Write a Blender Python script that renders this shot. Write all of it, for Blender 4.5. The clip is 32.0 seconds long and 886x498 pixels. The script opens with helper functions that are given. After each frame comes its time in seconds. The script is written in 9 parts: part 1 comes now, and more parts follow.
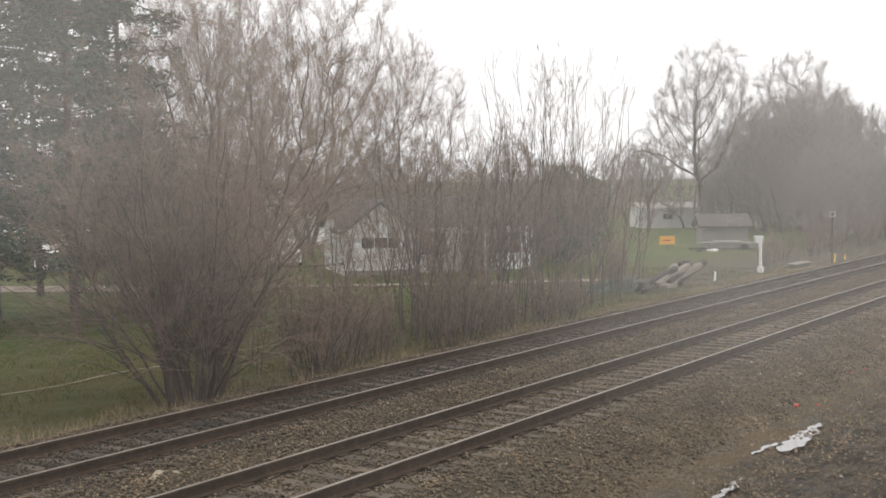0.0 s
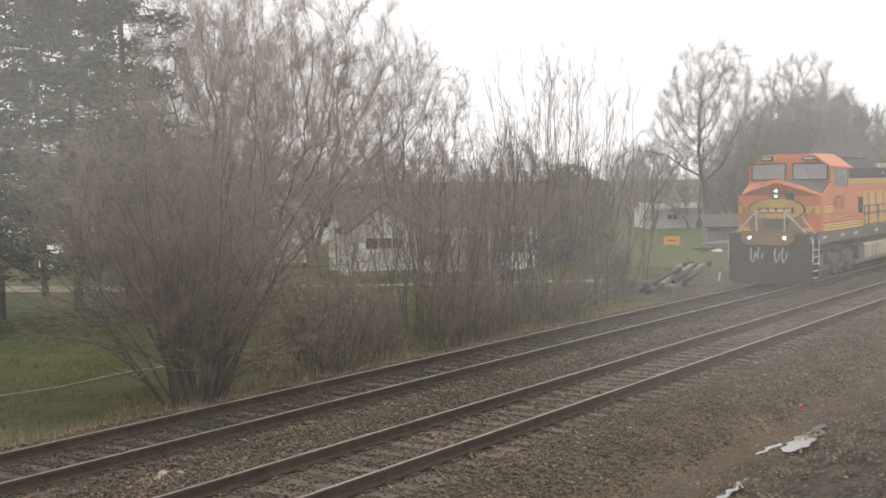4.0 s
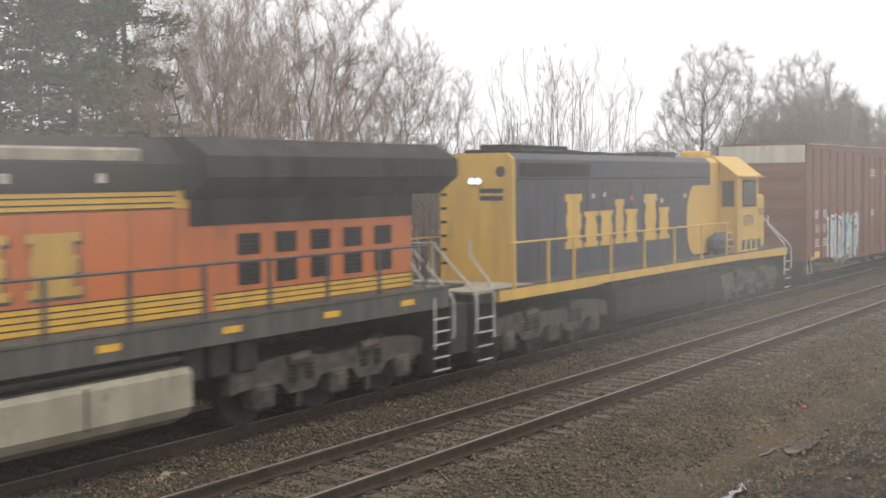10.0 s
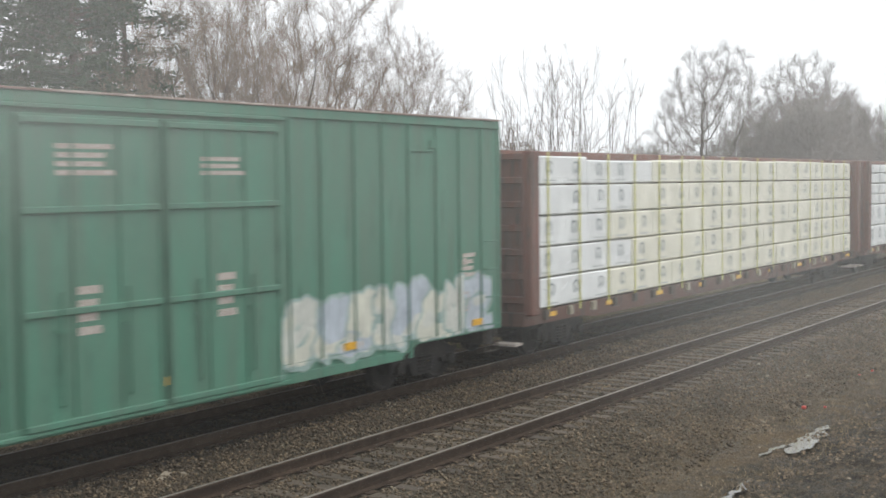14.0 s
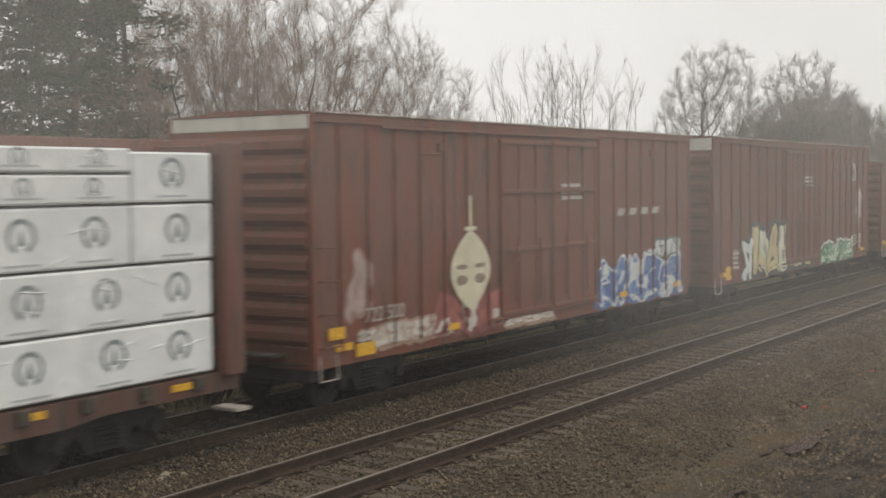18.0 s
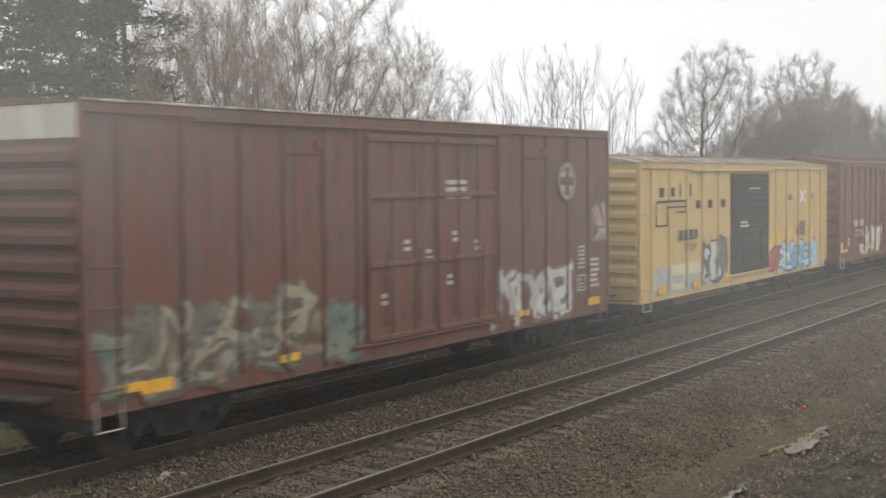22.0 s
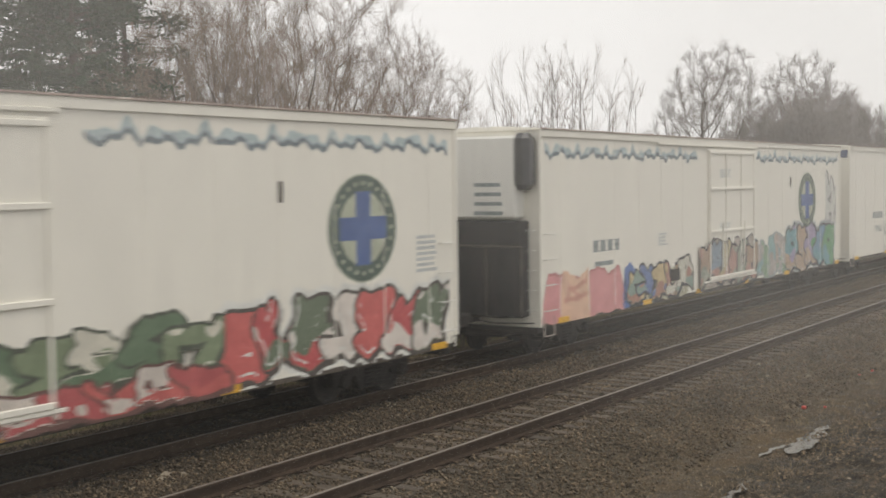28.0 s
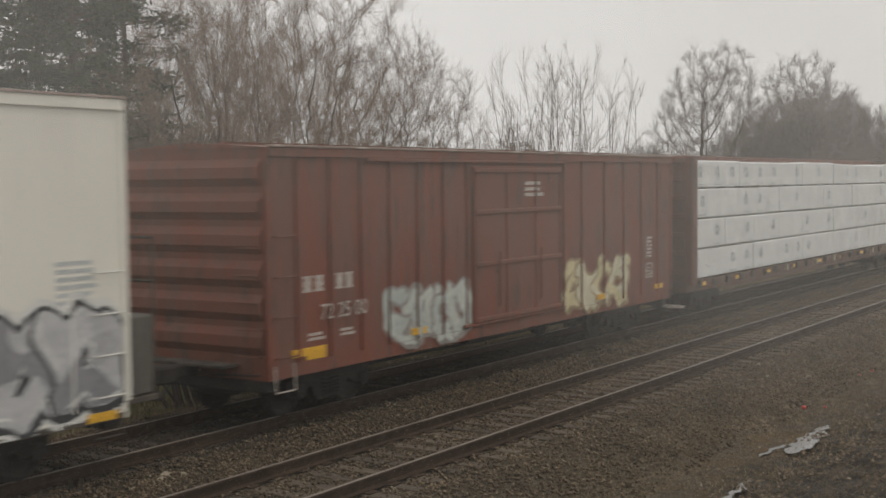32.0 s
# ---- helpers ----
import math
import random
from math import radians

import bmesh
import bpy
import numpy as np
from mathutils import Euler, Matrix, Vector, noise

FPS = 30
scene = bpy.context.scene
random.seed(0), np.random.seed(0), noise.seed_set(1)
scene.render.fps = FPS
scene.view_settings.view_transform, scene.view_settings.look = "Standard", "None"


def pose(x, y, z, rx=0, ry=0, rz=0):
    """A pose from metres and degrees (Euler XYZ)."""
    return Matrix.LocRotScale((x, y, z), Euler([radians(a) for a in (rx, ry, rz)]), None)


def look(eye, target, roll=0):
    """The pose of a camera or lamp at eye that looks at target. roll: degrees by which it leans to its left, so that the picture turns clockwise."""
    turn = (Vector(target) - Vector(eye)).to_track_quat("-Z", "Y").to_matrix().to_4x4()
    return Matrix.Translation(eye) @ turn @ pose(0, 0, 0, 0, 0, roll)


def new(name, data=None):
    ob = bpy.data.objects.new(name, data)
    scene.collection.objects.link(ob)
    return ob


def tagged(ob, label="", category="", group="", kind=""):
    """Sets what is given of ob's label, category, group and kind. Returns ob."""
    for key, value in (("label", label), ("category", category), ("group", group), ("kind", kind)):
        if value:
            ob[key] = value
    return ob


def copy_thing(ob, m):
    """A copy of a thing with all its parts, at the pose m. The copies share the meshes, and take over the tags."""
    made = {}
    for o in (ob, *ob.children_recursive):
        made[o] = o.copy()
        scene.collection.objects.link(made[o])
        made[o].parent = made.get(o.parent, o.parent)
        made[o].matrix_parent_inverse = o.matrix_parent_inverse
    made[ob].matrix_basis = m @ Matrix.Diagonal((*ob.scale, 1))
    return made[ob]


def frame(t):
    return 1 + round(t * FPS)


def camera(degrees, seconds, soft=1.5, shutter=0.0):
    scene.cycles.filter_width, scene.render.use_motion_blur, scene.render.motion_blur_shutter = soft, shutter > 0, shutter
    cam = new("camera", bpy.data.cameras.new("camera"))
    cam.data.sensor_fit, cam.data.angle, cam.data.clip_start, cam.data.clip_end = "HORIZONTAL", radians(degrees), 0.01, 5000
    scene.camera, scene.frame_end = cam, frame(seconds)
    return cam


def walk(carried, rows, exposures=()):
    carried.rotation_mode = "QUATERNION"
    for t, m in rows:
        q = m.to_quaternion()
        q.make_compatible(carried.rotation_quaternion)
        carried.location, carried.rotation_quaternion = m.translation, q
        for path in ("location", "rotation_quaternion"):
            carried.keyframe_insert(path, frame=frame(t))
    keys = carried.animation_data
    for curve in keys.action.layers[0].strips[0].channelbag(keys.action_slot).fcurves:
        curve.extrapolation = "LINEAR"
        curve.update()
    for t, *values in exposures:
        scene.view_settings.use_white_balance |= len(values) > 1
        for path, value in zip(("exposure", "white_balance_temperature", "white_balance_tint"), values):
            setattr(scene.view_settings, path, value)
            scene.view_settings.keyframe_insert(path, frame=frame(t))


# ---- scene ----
EXPOSURES = [(0, 0.24, 6620, 11), (3.5, 0.25, 6620, 11), (6, 0.24, 6700, 11), (8, 0.19, 6700, 11), (10, 0.17, 6580, 10), (11, 0.18, 6440, 10), (12, 0.18, 6380, 11), (13, 0.21, 6280, 9), (14, 0.19, 6300, 8),
             (17, -0.24, 6600, 8), (18, -0.28, 6800, 9), (19, -0.24, 6900, 9), (20, -0.04, 6950, 10), (21, -0.06, 6700, 10), (22, 0.02, 6500, 8), (23, 0.04, 6650, 9), (24, 0.10, 6400, 9), (25, 0.08, 6120, 10),
             (28, -0.22, 6800, 10), (30, -0.33, 6950, 10), (31, -0.40, 6950, 10), (32, -0.58, 6850, 10)]
# Camera: standing still behind a railway line, 3.8 m above the rails; it only turns a little.
cam = camera(38.4, 32.0, soft=1.6, shutter=0.3)
EYE = Vector((0, 0, 3.82))


def aim(dx, dy):
    """The view turned by dx, dy small steps of 0.0255 degrees."""
    yaw, tilt = radians(57.30 - 0.02546 * dx), radians(-3.034 + 0.02546 * dy)
    way = Vector((math.sin(yaw) * math.cos(tilt), math.cos(yaw) * math.cos(tilt), math.sin(tilt)))
    return look(EYE, EYE + way, -0.62)


walk(cam, [(0, aim(-12.5, -3)), (1.5, aim(-12.5, -3)), (2, aim(-11.8, -3)), (2.5, aim(-10.8, -3)), (3, aim(-10, -3)), (3.5, aim(-8.3, -3)),
           (4.5, aim(0, -1)), (5.5, aim(7.8, 1)), (6, aim(4.8, 2)), (6.5, aim(3.3, 1)), (7, aim(4, 0.6)), (7.5, aim(3, 1)), (8, aim(2.4, 0.5)),
           (9, aim(1.2, 0.4)), (10, aim(0.2, 0)), (14, aim(0, 0)), (32, aim(0, 0))],
     exposures=EXPOSURES)

# ---- world and light: a bright overcast sky ----
world = bpy.data.worlds.new("overcast_sky")
scene.world = world
world.use_nodes = True
wn, wl = world.node_tree.nodes, world.node_tree.links
sky = wn.new("ShaderNodeTexSky")
sky.sky_type = "NISHITA"
sky.sun_disc = False
sky.sun_elevation, sky.sun_rotation = radians(64), radians(158)
sky.air_density, sky.dust_density = 1.5, 4.0
grey = wn.new("ShaderNodeHueSaturation")
grey.inputs["Saturation"].default_value = 0.12
cloud = wn.new("ShaderNodeMix")
cloud.data_type = "RGBA"
cloud.inputs["Factor"].default_value = 0.86
cloud.inputs["B"].default_value = (8.6, 8.65, 8.8, 1)
wl.new(sky.outputs["Color"], grey.inputs["Color"])
wl.new(grey.outputs["Color"], cloud.inputs["A"])
wl.new(cloud.outputs["Result"], wn["Background"].inputs["Color"])
wn["Background"].inputs["Strength"].default_value = 0.145
sun = new("sun", bpy.data.lights.new("sun", "SUN"))
sun.data.energy, sun.data.angle, sun.data.color = 0.6, radians(24), (1.0, 0.95, 0.88)
sun.matrix_world = look((0, 0, 60), (-20 * math.sin(radians(158)), -20 * math.cos(radians(158)), 60 - 20 * math.tan(radians(64))))

# ---- materials ----
def surface(name, c1, c2, scale=2.0, stretch=(1, 1, 1), rough=0.7, metal=0.0, bump=0.2, fine=40.0, speck=0.25, c3=None, c3_at=0.62, c3_scale=9.0, island=0.0, obrand=0.0, detail=6.0):
    """Two colours mixed by coarse noise, fine grain over them, and if given a third colour in worn patches."""
    m = bpy.data.materials.new(name)
    m.use_nodes = True
    n, l = m.node_tree.nodes, m.node_tree.links
    b = n["Principled BSDF"]
    tc = n.new("ShaderNodeTexCoord")
    mp = n.new("ShaderNodeMapping")
    mp.inputs["Scale"].default_value = stretch
    l.new(tc.outputs["Object"], mp.inputs["Vector"])
    coarse = n.new("ShaderNodeTexNoise")
    coarse.inputs["Scale"].default_value, coarse.inputs["Detail"].default_value = scale, detail
    l.new(mp.outputs["Vector"], coarse.inputs["Vector"])
    ramp = n.new("ShaderNodeMapRange")
    ramp.inputs["From Min"].default_value, ramp.inputs["From Max"].default_value = 0.35, 0.65
    l.new(coarse.outputs["Fac"], ramp.inputs["Value"])
    mix = n.new("ShaderNodeMix")
    mix.data_type = "RGBA"
    mix.inputs["A"].default_value, mix.inputs["B"].default_value = (*c1, 1), (*c2, 1)
    l.new(ramp.outputs["Result"], mix.inputs["Factor"])
    out = mix.outputs["Result"]
    if c3:
        worn = n.new("ShaderNodeTexNoise")
        worn.inputs["Scale"].default_value, worn.inputs["Detail"].default_value, worn.inputs["Roughness"].default_value = c3_scale, 8, 0.65
        l.new(mp.outputs["Vector"], worn.inputs["Vector"])
        wr = n.new("ShaderNodeMapRange")
        wr.inputs["From Min"].default_value, wr.inputs["From Max"].default_value = c3_at - 0.02, c3_at + 0.05
        l.new(worn.outputs["Fac"], wr.inputs["Value"])
        mix3 = n.new("ShaderNodeMix")
        mix3.data_type = "RGBA"
        mix3.inputs["B"].default_value = (*c3, 1)
        l.new(out, mix3.inputs["A"])
        l.new(wr.outputs["Result"], mix3.inputs["Factor"])
        out = mix3.outputs["Result"]
    grain = n.new("ShaderNodeTexNoise")
    grain.inputs["Scale"].default_value, grain.inputs["Detail"].default_value = fine, 4
    l.new(tc.outputs["Object"], grain.inputs["Vector"])
    gm = n.new("ShaderNodeMapRange")
    gm.inputs["From Min"].default_value, gm.inputs["From Max"].default_value = 0.3, 0.7
    gm.inputs["To Min"].default_value, gm.inputs["To Max"].default_value = 1 - speck, 1 + speck
    l.new(grain.outputs["Fac"], gm.inputs["Value"])
    value = gm.outputs["Result"]
    for amount, kind in ((island, "island"), (obrand, "object")):
        if amount:
            if kind == "island":
                src = n.new("ShaderNodeNewGeometry").outputs["Random Per Island"]
            else:
                src = n.new("ShaderNodeObjectInfo").outputs["Random"]
            rr = n.new("ShaderNodeMapRange")
            rr.inputs["To Min"].default_value, rr.inputs["To Max"].default_value = 1 - amount, 1 + amount
            l.new(src, rr.inputs["Value"])
            mu = n.new("ShaderNodeMath")
            mu.operation = "MULTIPLY"
            l.new(value, mu.inputs[0])
            l.new(rr.outputs["Result"], mu.inputs[1])
            value = mu.outputs["Value"]
    tint = n.new("ShaderNodeVectorMath")
    tint.operation = "SCALE"
    l.new(out, tint.inputs[0])
    l.new(value, tint.inputs["Scale"])
    l.new(tint.outputs["Vector"], b.inputs["Base Color"])
    rv = n.new("ShaderNodeMapRange")
    rv.inputs["To Min"].default_value, rv.inputs["To Max"].default_value = max(0.05, rough - 0.12), min(1, rough + 0.12)
    l.new(grain.outputs["Fac"], rv.inputs["Value"])
    l.new(rv.outputs["Result"], b.inputs["Roughness"])
    b.inputs["Metallic"].default_value = metal
    if bump:
        bp = n.new("ShaderNodeBump")
        bp.inputs["Strength"].default_value, bp.inputs["Distance"].default_value = bump, 0.02
        l.new(grain.outputs["Fac"], bp.inputs["Height"])
        l.new(bp.outputs["Normal"], b.inputs["Normal"])
    return m


STREAK = (1.2, 1.2, 0.16)


def paint(name, c, dirt=0.45, rough=0.55, rust=None, c3_at=0.66):
    """Weathered vehicle paint with grime that runs downwards."""
    c2 = tuple(x * (1 - dirt) + d * dirt for x, d in zip(c, (0.11, 0.09, 0.075)))
    return surface(name, c, c2, scale=3.0, stretch=STREAK, rough=rough, bump=0.06, fine=30, speck=0.1, c3=rust, c3_at=c3_at, c3_scale=5)


M_ORANGE = paint("orange_paint", (0.60, 0.145, 0.026), 0.28, rust=(0.40, 0.12, 0.04), c3_at=0.58)
M_ORANGE_DULL = paint("dull_orange_paint", (0.54, 0.145, 0.034), 0.26, rust=(0.33, 0.11, 0.045), c3_at=0.62)
M_STRIPE = paint("yellow_stripe_paint", (0.70, 0.40, 0.045), 0.2)
M_GOLD = paint("faded_gold_paint", (0.56, 0.335, 0.065), 0.38)
M_STRIPE_DIRTY = paint("dirty_yellow_paint", (0.26, 0.145, 0.04), 0.6)
M_BLACK = surface("black_paint", (0.018, 0.018, 0.019), (0.038, 0.035, 0.033), scale=2, stretch=STREAK, rough=0.8, bump=0.05, fine=25)
M_BLACK.node_tree.nodes["Principled BSDF"].inputs["Specular IOR Level"].default_value = 0.15
M_FRAME = surface("dark_green_grey_paint", (0.06, 0.058, 0.05), (0.10, 0.09, 0.075), scale=3, stretch=STREAK, rough=0.7, bump=0.05)
M_GRIME = surface("dusty_cast_steel", (0.038, 0.032, 0.026), (0.096, 0.078, 0.060), scale=4, rough=0.85, bump=0.3, fine=30)
M_UNDER = surface("grimy_black_steel", (0.018, 0.016, 0.015), (0.038, 0.033, 0.028), scale=3, rough=0.85, bump=0.2)
M_TANK = surface("dust_grey_tank", (0.25, 0.22, 0.16), (0.36, 0.32, 0.24), scale=2.5, stretch=(1, 1, 0.4), rough=0.8, bump=0.1, c3=(0.12, 0.10, 0.085))
M_SILVER = paint("silver_paint", (0.55, 0.55, 0.54), 0.2)
M_RAILING = surface("pale_handrail_paint", (0.55, 0.53, 0.48), (0.42, 0.40, 0.36), scale=8, rough=0.6, bump=0.05)
M_RAILDARK = surface("dark_handrail_paint", (0.05, 0.05, 0.05), (0.08, 0.075, 0.07), scale=8, rough=0.6, bump=0.05)
M_SAFETY = surface("yellow_reflector", (0.75, 0.42, 0.03), (0.62, 0.33, 0.03), scale=9, rough=0.4, bump=0)
M_WHITE = paint("white_paint", (0.74, 0.73, 0.68), 0.12)
M_LETTER = surface("faded_white_stencil_paint", (0.52, 0.47, 0.42), (0.34, 0.28, 0.24), scale=20, rough=0.7, bump=0)
M_BLUE = paint("dark_blue_paint", (0.022, 0.028, 0.052), 0.30, rust=(0.045, 0.043, 0.048), c3_at=0.59)
M_YELLOW = paint("warm_yellow_paint", (0.67, 0.405, 0.07), 0.24, rust=(0.42, 0.26, 0.07), c3_at=0.60)
M_RED = paint("red_brown_paint", (0.190, 0.053, 0.027), 0.46, 0.7, rust=(0.092, 0.050, 0.036), c3_at=0.57)
M_RED_B = paint("rust_brown_paint", (0.170, 0.049, 0.025), 0.46, 0.7, rust=(0.085, 0.045, 0.033), c3_at=0.565)
M_RED_C = paint("maroon_brown_paint", (0.152, 0.048, 0.029), 0.46, 0.7, rust=(0.080, 0.045, 0.034), c3_at=0.565)
M_GREEN = paint("sea_green_paint", (0.080, 0.215, 0.145), 0.32, 0.6, rust=(0.050, 0.115, 0.080), c3_at=0.63)
M_RAILBOX = paint("pale_yellow_paint", (0.62, 0.43, 0.15), 0.2, 0.6, rust=(0.24, 0.12, 0.05), c3_at=0.635)
M_ROOF_WORN = surface("weathered_galvanised_roof", (0.36, 0.31, 0.23), (0.24, 0.19, 0.14), scale=1.2, rough=0.7, bump=0.1, c3=(0.20, 0.11, 0.06), c3_at=0.6, c3_scale=3)
M_REEFER = paint("cream_white_paint", (0.82, 0.79, 0.70), 0.08, 0.5, rust=(0.33, 0.24, 0.16), c3_at=0.72)
M_DOORCREAM = paint("yellowed_cream_paint", (0.76, 0.71, 0.57), 0.08, 0.55, rust=(0.46, 0.35, 0.2), c3_at=0.66)
M_DECK = paint("grimy_brown_deck_paint", (0.105, 0.045, 0.030), 0.4, 0.75, rust=(0.06, 0.042, 0.034), c3_at=0.56)
M_FADED = paint("faded_cream_paint", (0.46, 0.38, 0.30), 0.35, 0.7)
# worn roof edge, with the sky-lit highlight put into its pale colours
M_EDGE = surface("worn_sky_lit_edge", (0.36, 0.27, 0.22), (0.22, 0.15, 0.12), scale=1.5, stretch=(0.6, 1, 1), rough=0.6, bump=0.05, c3=(0.5, 0.44, 0.38), c3_at=0.55, c3_scale=2)
M_CREAM = paint("white_end_panel_paint", (0.64, 0.61, 0.53), 0.30, 0.6, rust=(0.34, 0.27, 0.20), c3_at=0.63)
M_WRAP = surface("white_lumber_wrap", (0.82, 0.83, 0.81), (0.70, 0.71, 0.70), scale=1.5, rough=0.4, bump=0.8, fine=5, speck=0.06)
M_WRAPB = surface("cream_lumber_wrap", (0.82, 0.79, 0.66), (0.70, 0.68, 0.55), scale=1.5, rough=0.4, bump=0.8, fine=5, speck=0.06)
M_PRINT = surface("grey_print", (0.16, 0.19, 0.19), (0.3, 0.33, 0.33), scale=12, rough=0.5, bump=0)
M_PRINTPALE = surface("pale_grey_print", (0.42, 0.44, 0.43), (0.52, 0.54, 0.53), scale=12, rough=0.5, bump=0)
M_STRAP = surface("yellow_strap", (0.62, 0.60, 0.14), (0.5, 0.48, 0.12), scale=8, rough=0.5, bump=0)
M_RAIL = surface("rusty_rail_steel", (0.034, 0.022, 0.0145), (0.054, 0.036, 0.024), scale=5, rough=0.75, bump=0.15, fine=25)
M_RAILTOP = surface("worn_rail_head", (0.27, 0.235, 0.20), (0.15, 0.125, 0.105), scale=3, stretch=(0.3, 4, 1), rough=0.5, metal=0.45, bump=0.03)
M_RAIL.node_tree.nodes["Principled BSDF"].inputs["Specular IOR Level"].default_value = 0.12
M_TIE = surface("weathered_tie_wood", (0.100, 0.075, 0.050), (0.058, 0.044, 0.030), scale=5, stretch=(6, 1, 6), rough=0.9, bump=0.5, fine=30, obrand=0.30, c3=(0.135, 0.112, 0.088), c3_at=0.64)
# far track's slightly darker tone, plus the train's shade put into the colour
M_TIE_SHADED = surface("shade_darkened_tie_wood", (0.074, 0.055, 0.038), (0.042, 0.032, 0.023), scale=5, stretch=(6, 1, 6), rough=0.9, bump=0.5, fine=30, obrand=0.35)
M_STONE_SHADED = surface("shade_darkened_ballast", (0.074, 0.054, 0.034), (0.042, 0.032, 0.021), scale=1.2, rough=0.92, bump=0.3, fine=60, island=0.5)
M_TIE_DARK = surface("dark_creosoted_timber", (0.050, 0.045, 0.036), (0.030, 0.028, 0.023), scale=5, stretch=(1, 6, 6), rough=0.9, bump=0.5, fine=30)
# grimy black bogie steel, with the shade under the cars put into the colour
M_TRUCK = surface("shaded_black_steel", (0.014, 0.013, 0.012), (0.032, 0.027, 0.023), scale=3, rough=0.85, bump=0.2)
M_TIE_PALE = surface("sun_bleached_timber", (0.24, 0.21, 0.175), (0.16, 0.14, 0.115), scale=5, stretch=(6, 1, 6), rough=0.9, bump=0.4, fine=30)
M_STONE = surface("ballast_stone", (0.146, 0.106, 0.065), (0.084, 0.062, 0.039), scale=1.2, rough=0.92, bump=0.3, fine=60, island=0.55, c3=(0.31, 0.27, 0.20), c3_at=0.64, c3_scale=4)
M_BARK = surface("grey_brown_bark", (0.12, 0.095, 0.08), (0.075, 0.06, 0.05), scale=3, stretch=(1, 1, 0.3), rough=0.95, bump=0.4)
M_TWIG = surface("red_brown_twigs", (0.25, 0.18, 0.135), (0.18, 0.132, 0.102), scale=0.8, rough=0.95, bump=0, speck=0.2)
M_TWIG_GREY = surface("grey_twigs", (0.26, 0.185, 0.14), (0.19, 0.14, 0.108), scale=0.5, rough=0.95, bump=0, speck=0.2)
# far twigs, with distance haze put into their paler grey
M_TWIG_FAR = surface("haze_paled_twigs", (0.27, 0.235, 0.215), (0.21, 0.185, 0.17), scale=0.4, rough=0.95, bump=0, speck=0.2)
M_NEEDLE = surface("dark_green_needles", (0.05, 0.075, 0.05), (0.075, 0.10, 0.062), scale=0.7, rough=0.85, bump=0, island=0.4)
# glass with the sky's reflection put into a pale base colour
M_GLASS = surface("sky_paled_glass", (0.26, 0.27, 0.27), (0.33, 0.335, 0.33), scale=1.0, rough=0.14, bump=0, speck=0.05)
M_GLASS.node_tree.nodes["Principled BSDF"].inputs["Coat Weight"].default_value = 1.0
M_DARKGLASS = surface("dark_window", (0.02, 0.02, 0.022), (0.035, 0.035, 0.037), scale=2, rough=0.15, bump=0)
M_GRASSBLADE = surface("dull_green_grass", (0.058, 0.076, 0.008), (0.088, 0.080, 0.014), scale=0.6, rough=0.9, bump=0, island=0.4)
M_DRY = surface("dry_straw", (0.30, 0.23, 0.13), (0.20, 0.15, 0.085), scale=2, rough=0.9, bump=0, island=0.3)
M_SIDING = surface("white_house_siding", (0.72, 0.72, 0.70), (0.62, 0.62, 0.60), scale=1.0, rough=0.7, bump=0.1)
M_ROOF = surface("grey_shingles", (0.060, 0.054, 0.050), (0.088, 0.080, 0.074), scale=2, rough=0.9, bump=0.3)
M_SHED = surface("grey_shed_boards", (0.17, 0.165, 0.15), (0.23, 0.22, 0.20), scale=1.0, rough=0.8, bump=0.2)
M_WATER = surface("puddle_water", (0.06, 0.05, 0.04), (0.05, 0.043, 0.036), scale=1, rough=0.05, bump=0, speck=0.02)
M_WATER.node_tree.nodes["Principled BSDF"].inputs["Coat Weight"].default_value = 0.45
M_WATER.node_tree.nodes["Principled BSDF"].inputs["Coat IOR"].default_value = 1.33
M_GRAVEL = surface("pale_gravel_lane", (0.27, 0.225, 0.17), (0.19, 0.16, 0.12), scale=1.5, rough=0.95, bump=0.3)
M_CONCRETE = surface("pale_concrete", (0.42, 0.40, 0.36), (0.32, 0.30, 0.27), scale=2, rough=0.9, bump=0.2)
M_SIGN = surface("orange_yellow_sign", (0.78, 0.38, 0.02), (0.7, 0.33, 0.02), scale=3, rough=0.5, bump=0)
M_REDDOT = surface("red_marker_plastic", (0.55, 0.07, 0.05), (0.45, 0.06, 0.04), scale=5, rough=0.4, bump=0)


def glow(name, c, strength):
    m = bpy.data.materials.new(name)
    m.use_nodes = True
    b = m.node_tree.nodes["Principled BSDF"]
    b.inputs["Base Color"].default_value = (*c, 1)
    b.inputs["Emission Color"].default_value = (*c, 1)
    b.inputs["Emission Strength"].default_value = strength
    return m


M_LAMP = glow("lit_headlight", (1.0, 0.93, 0.8), 3.0)
M_LAMP_DIM = glow("dim_headlight", (1.0, 0.95, 0.85), 1.1)


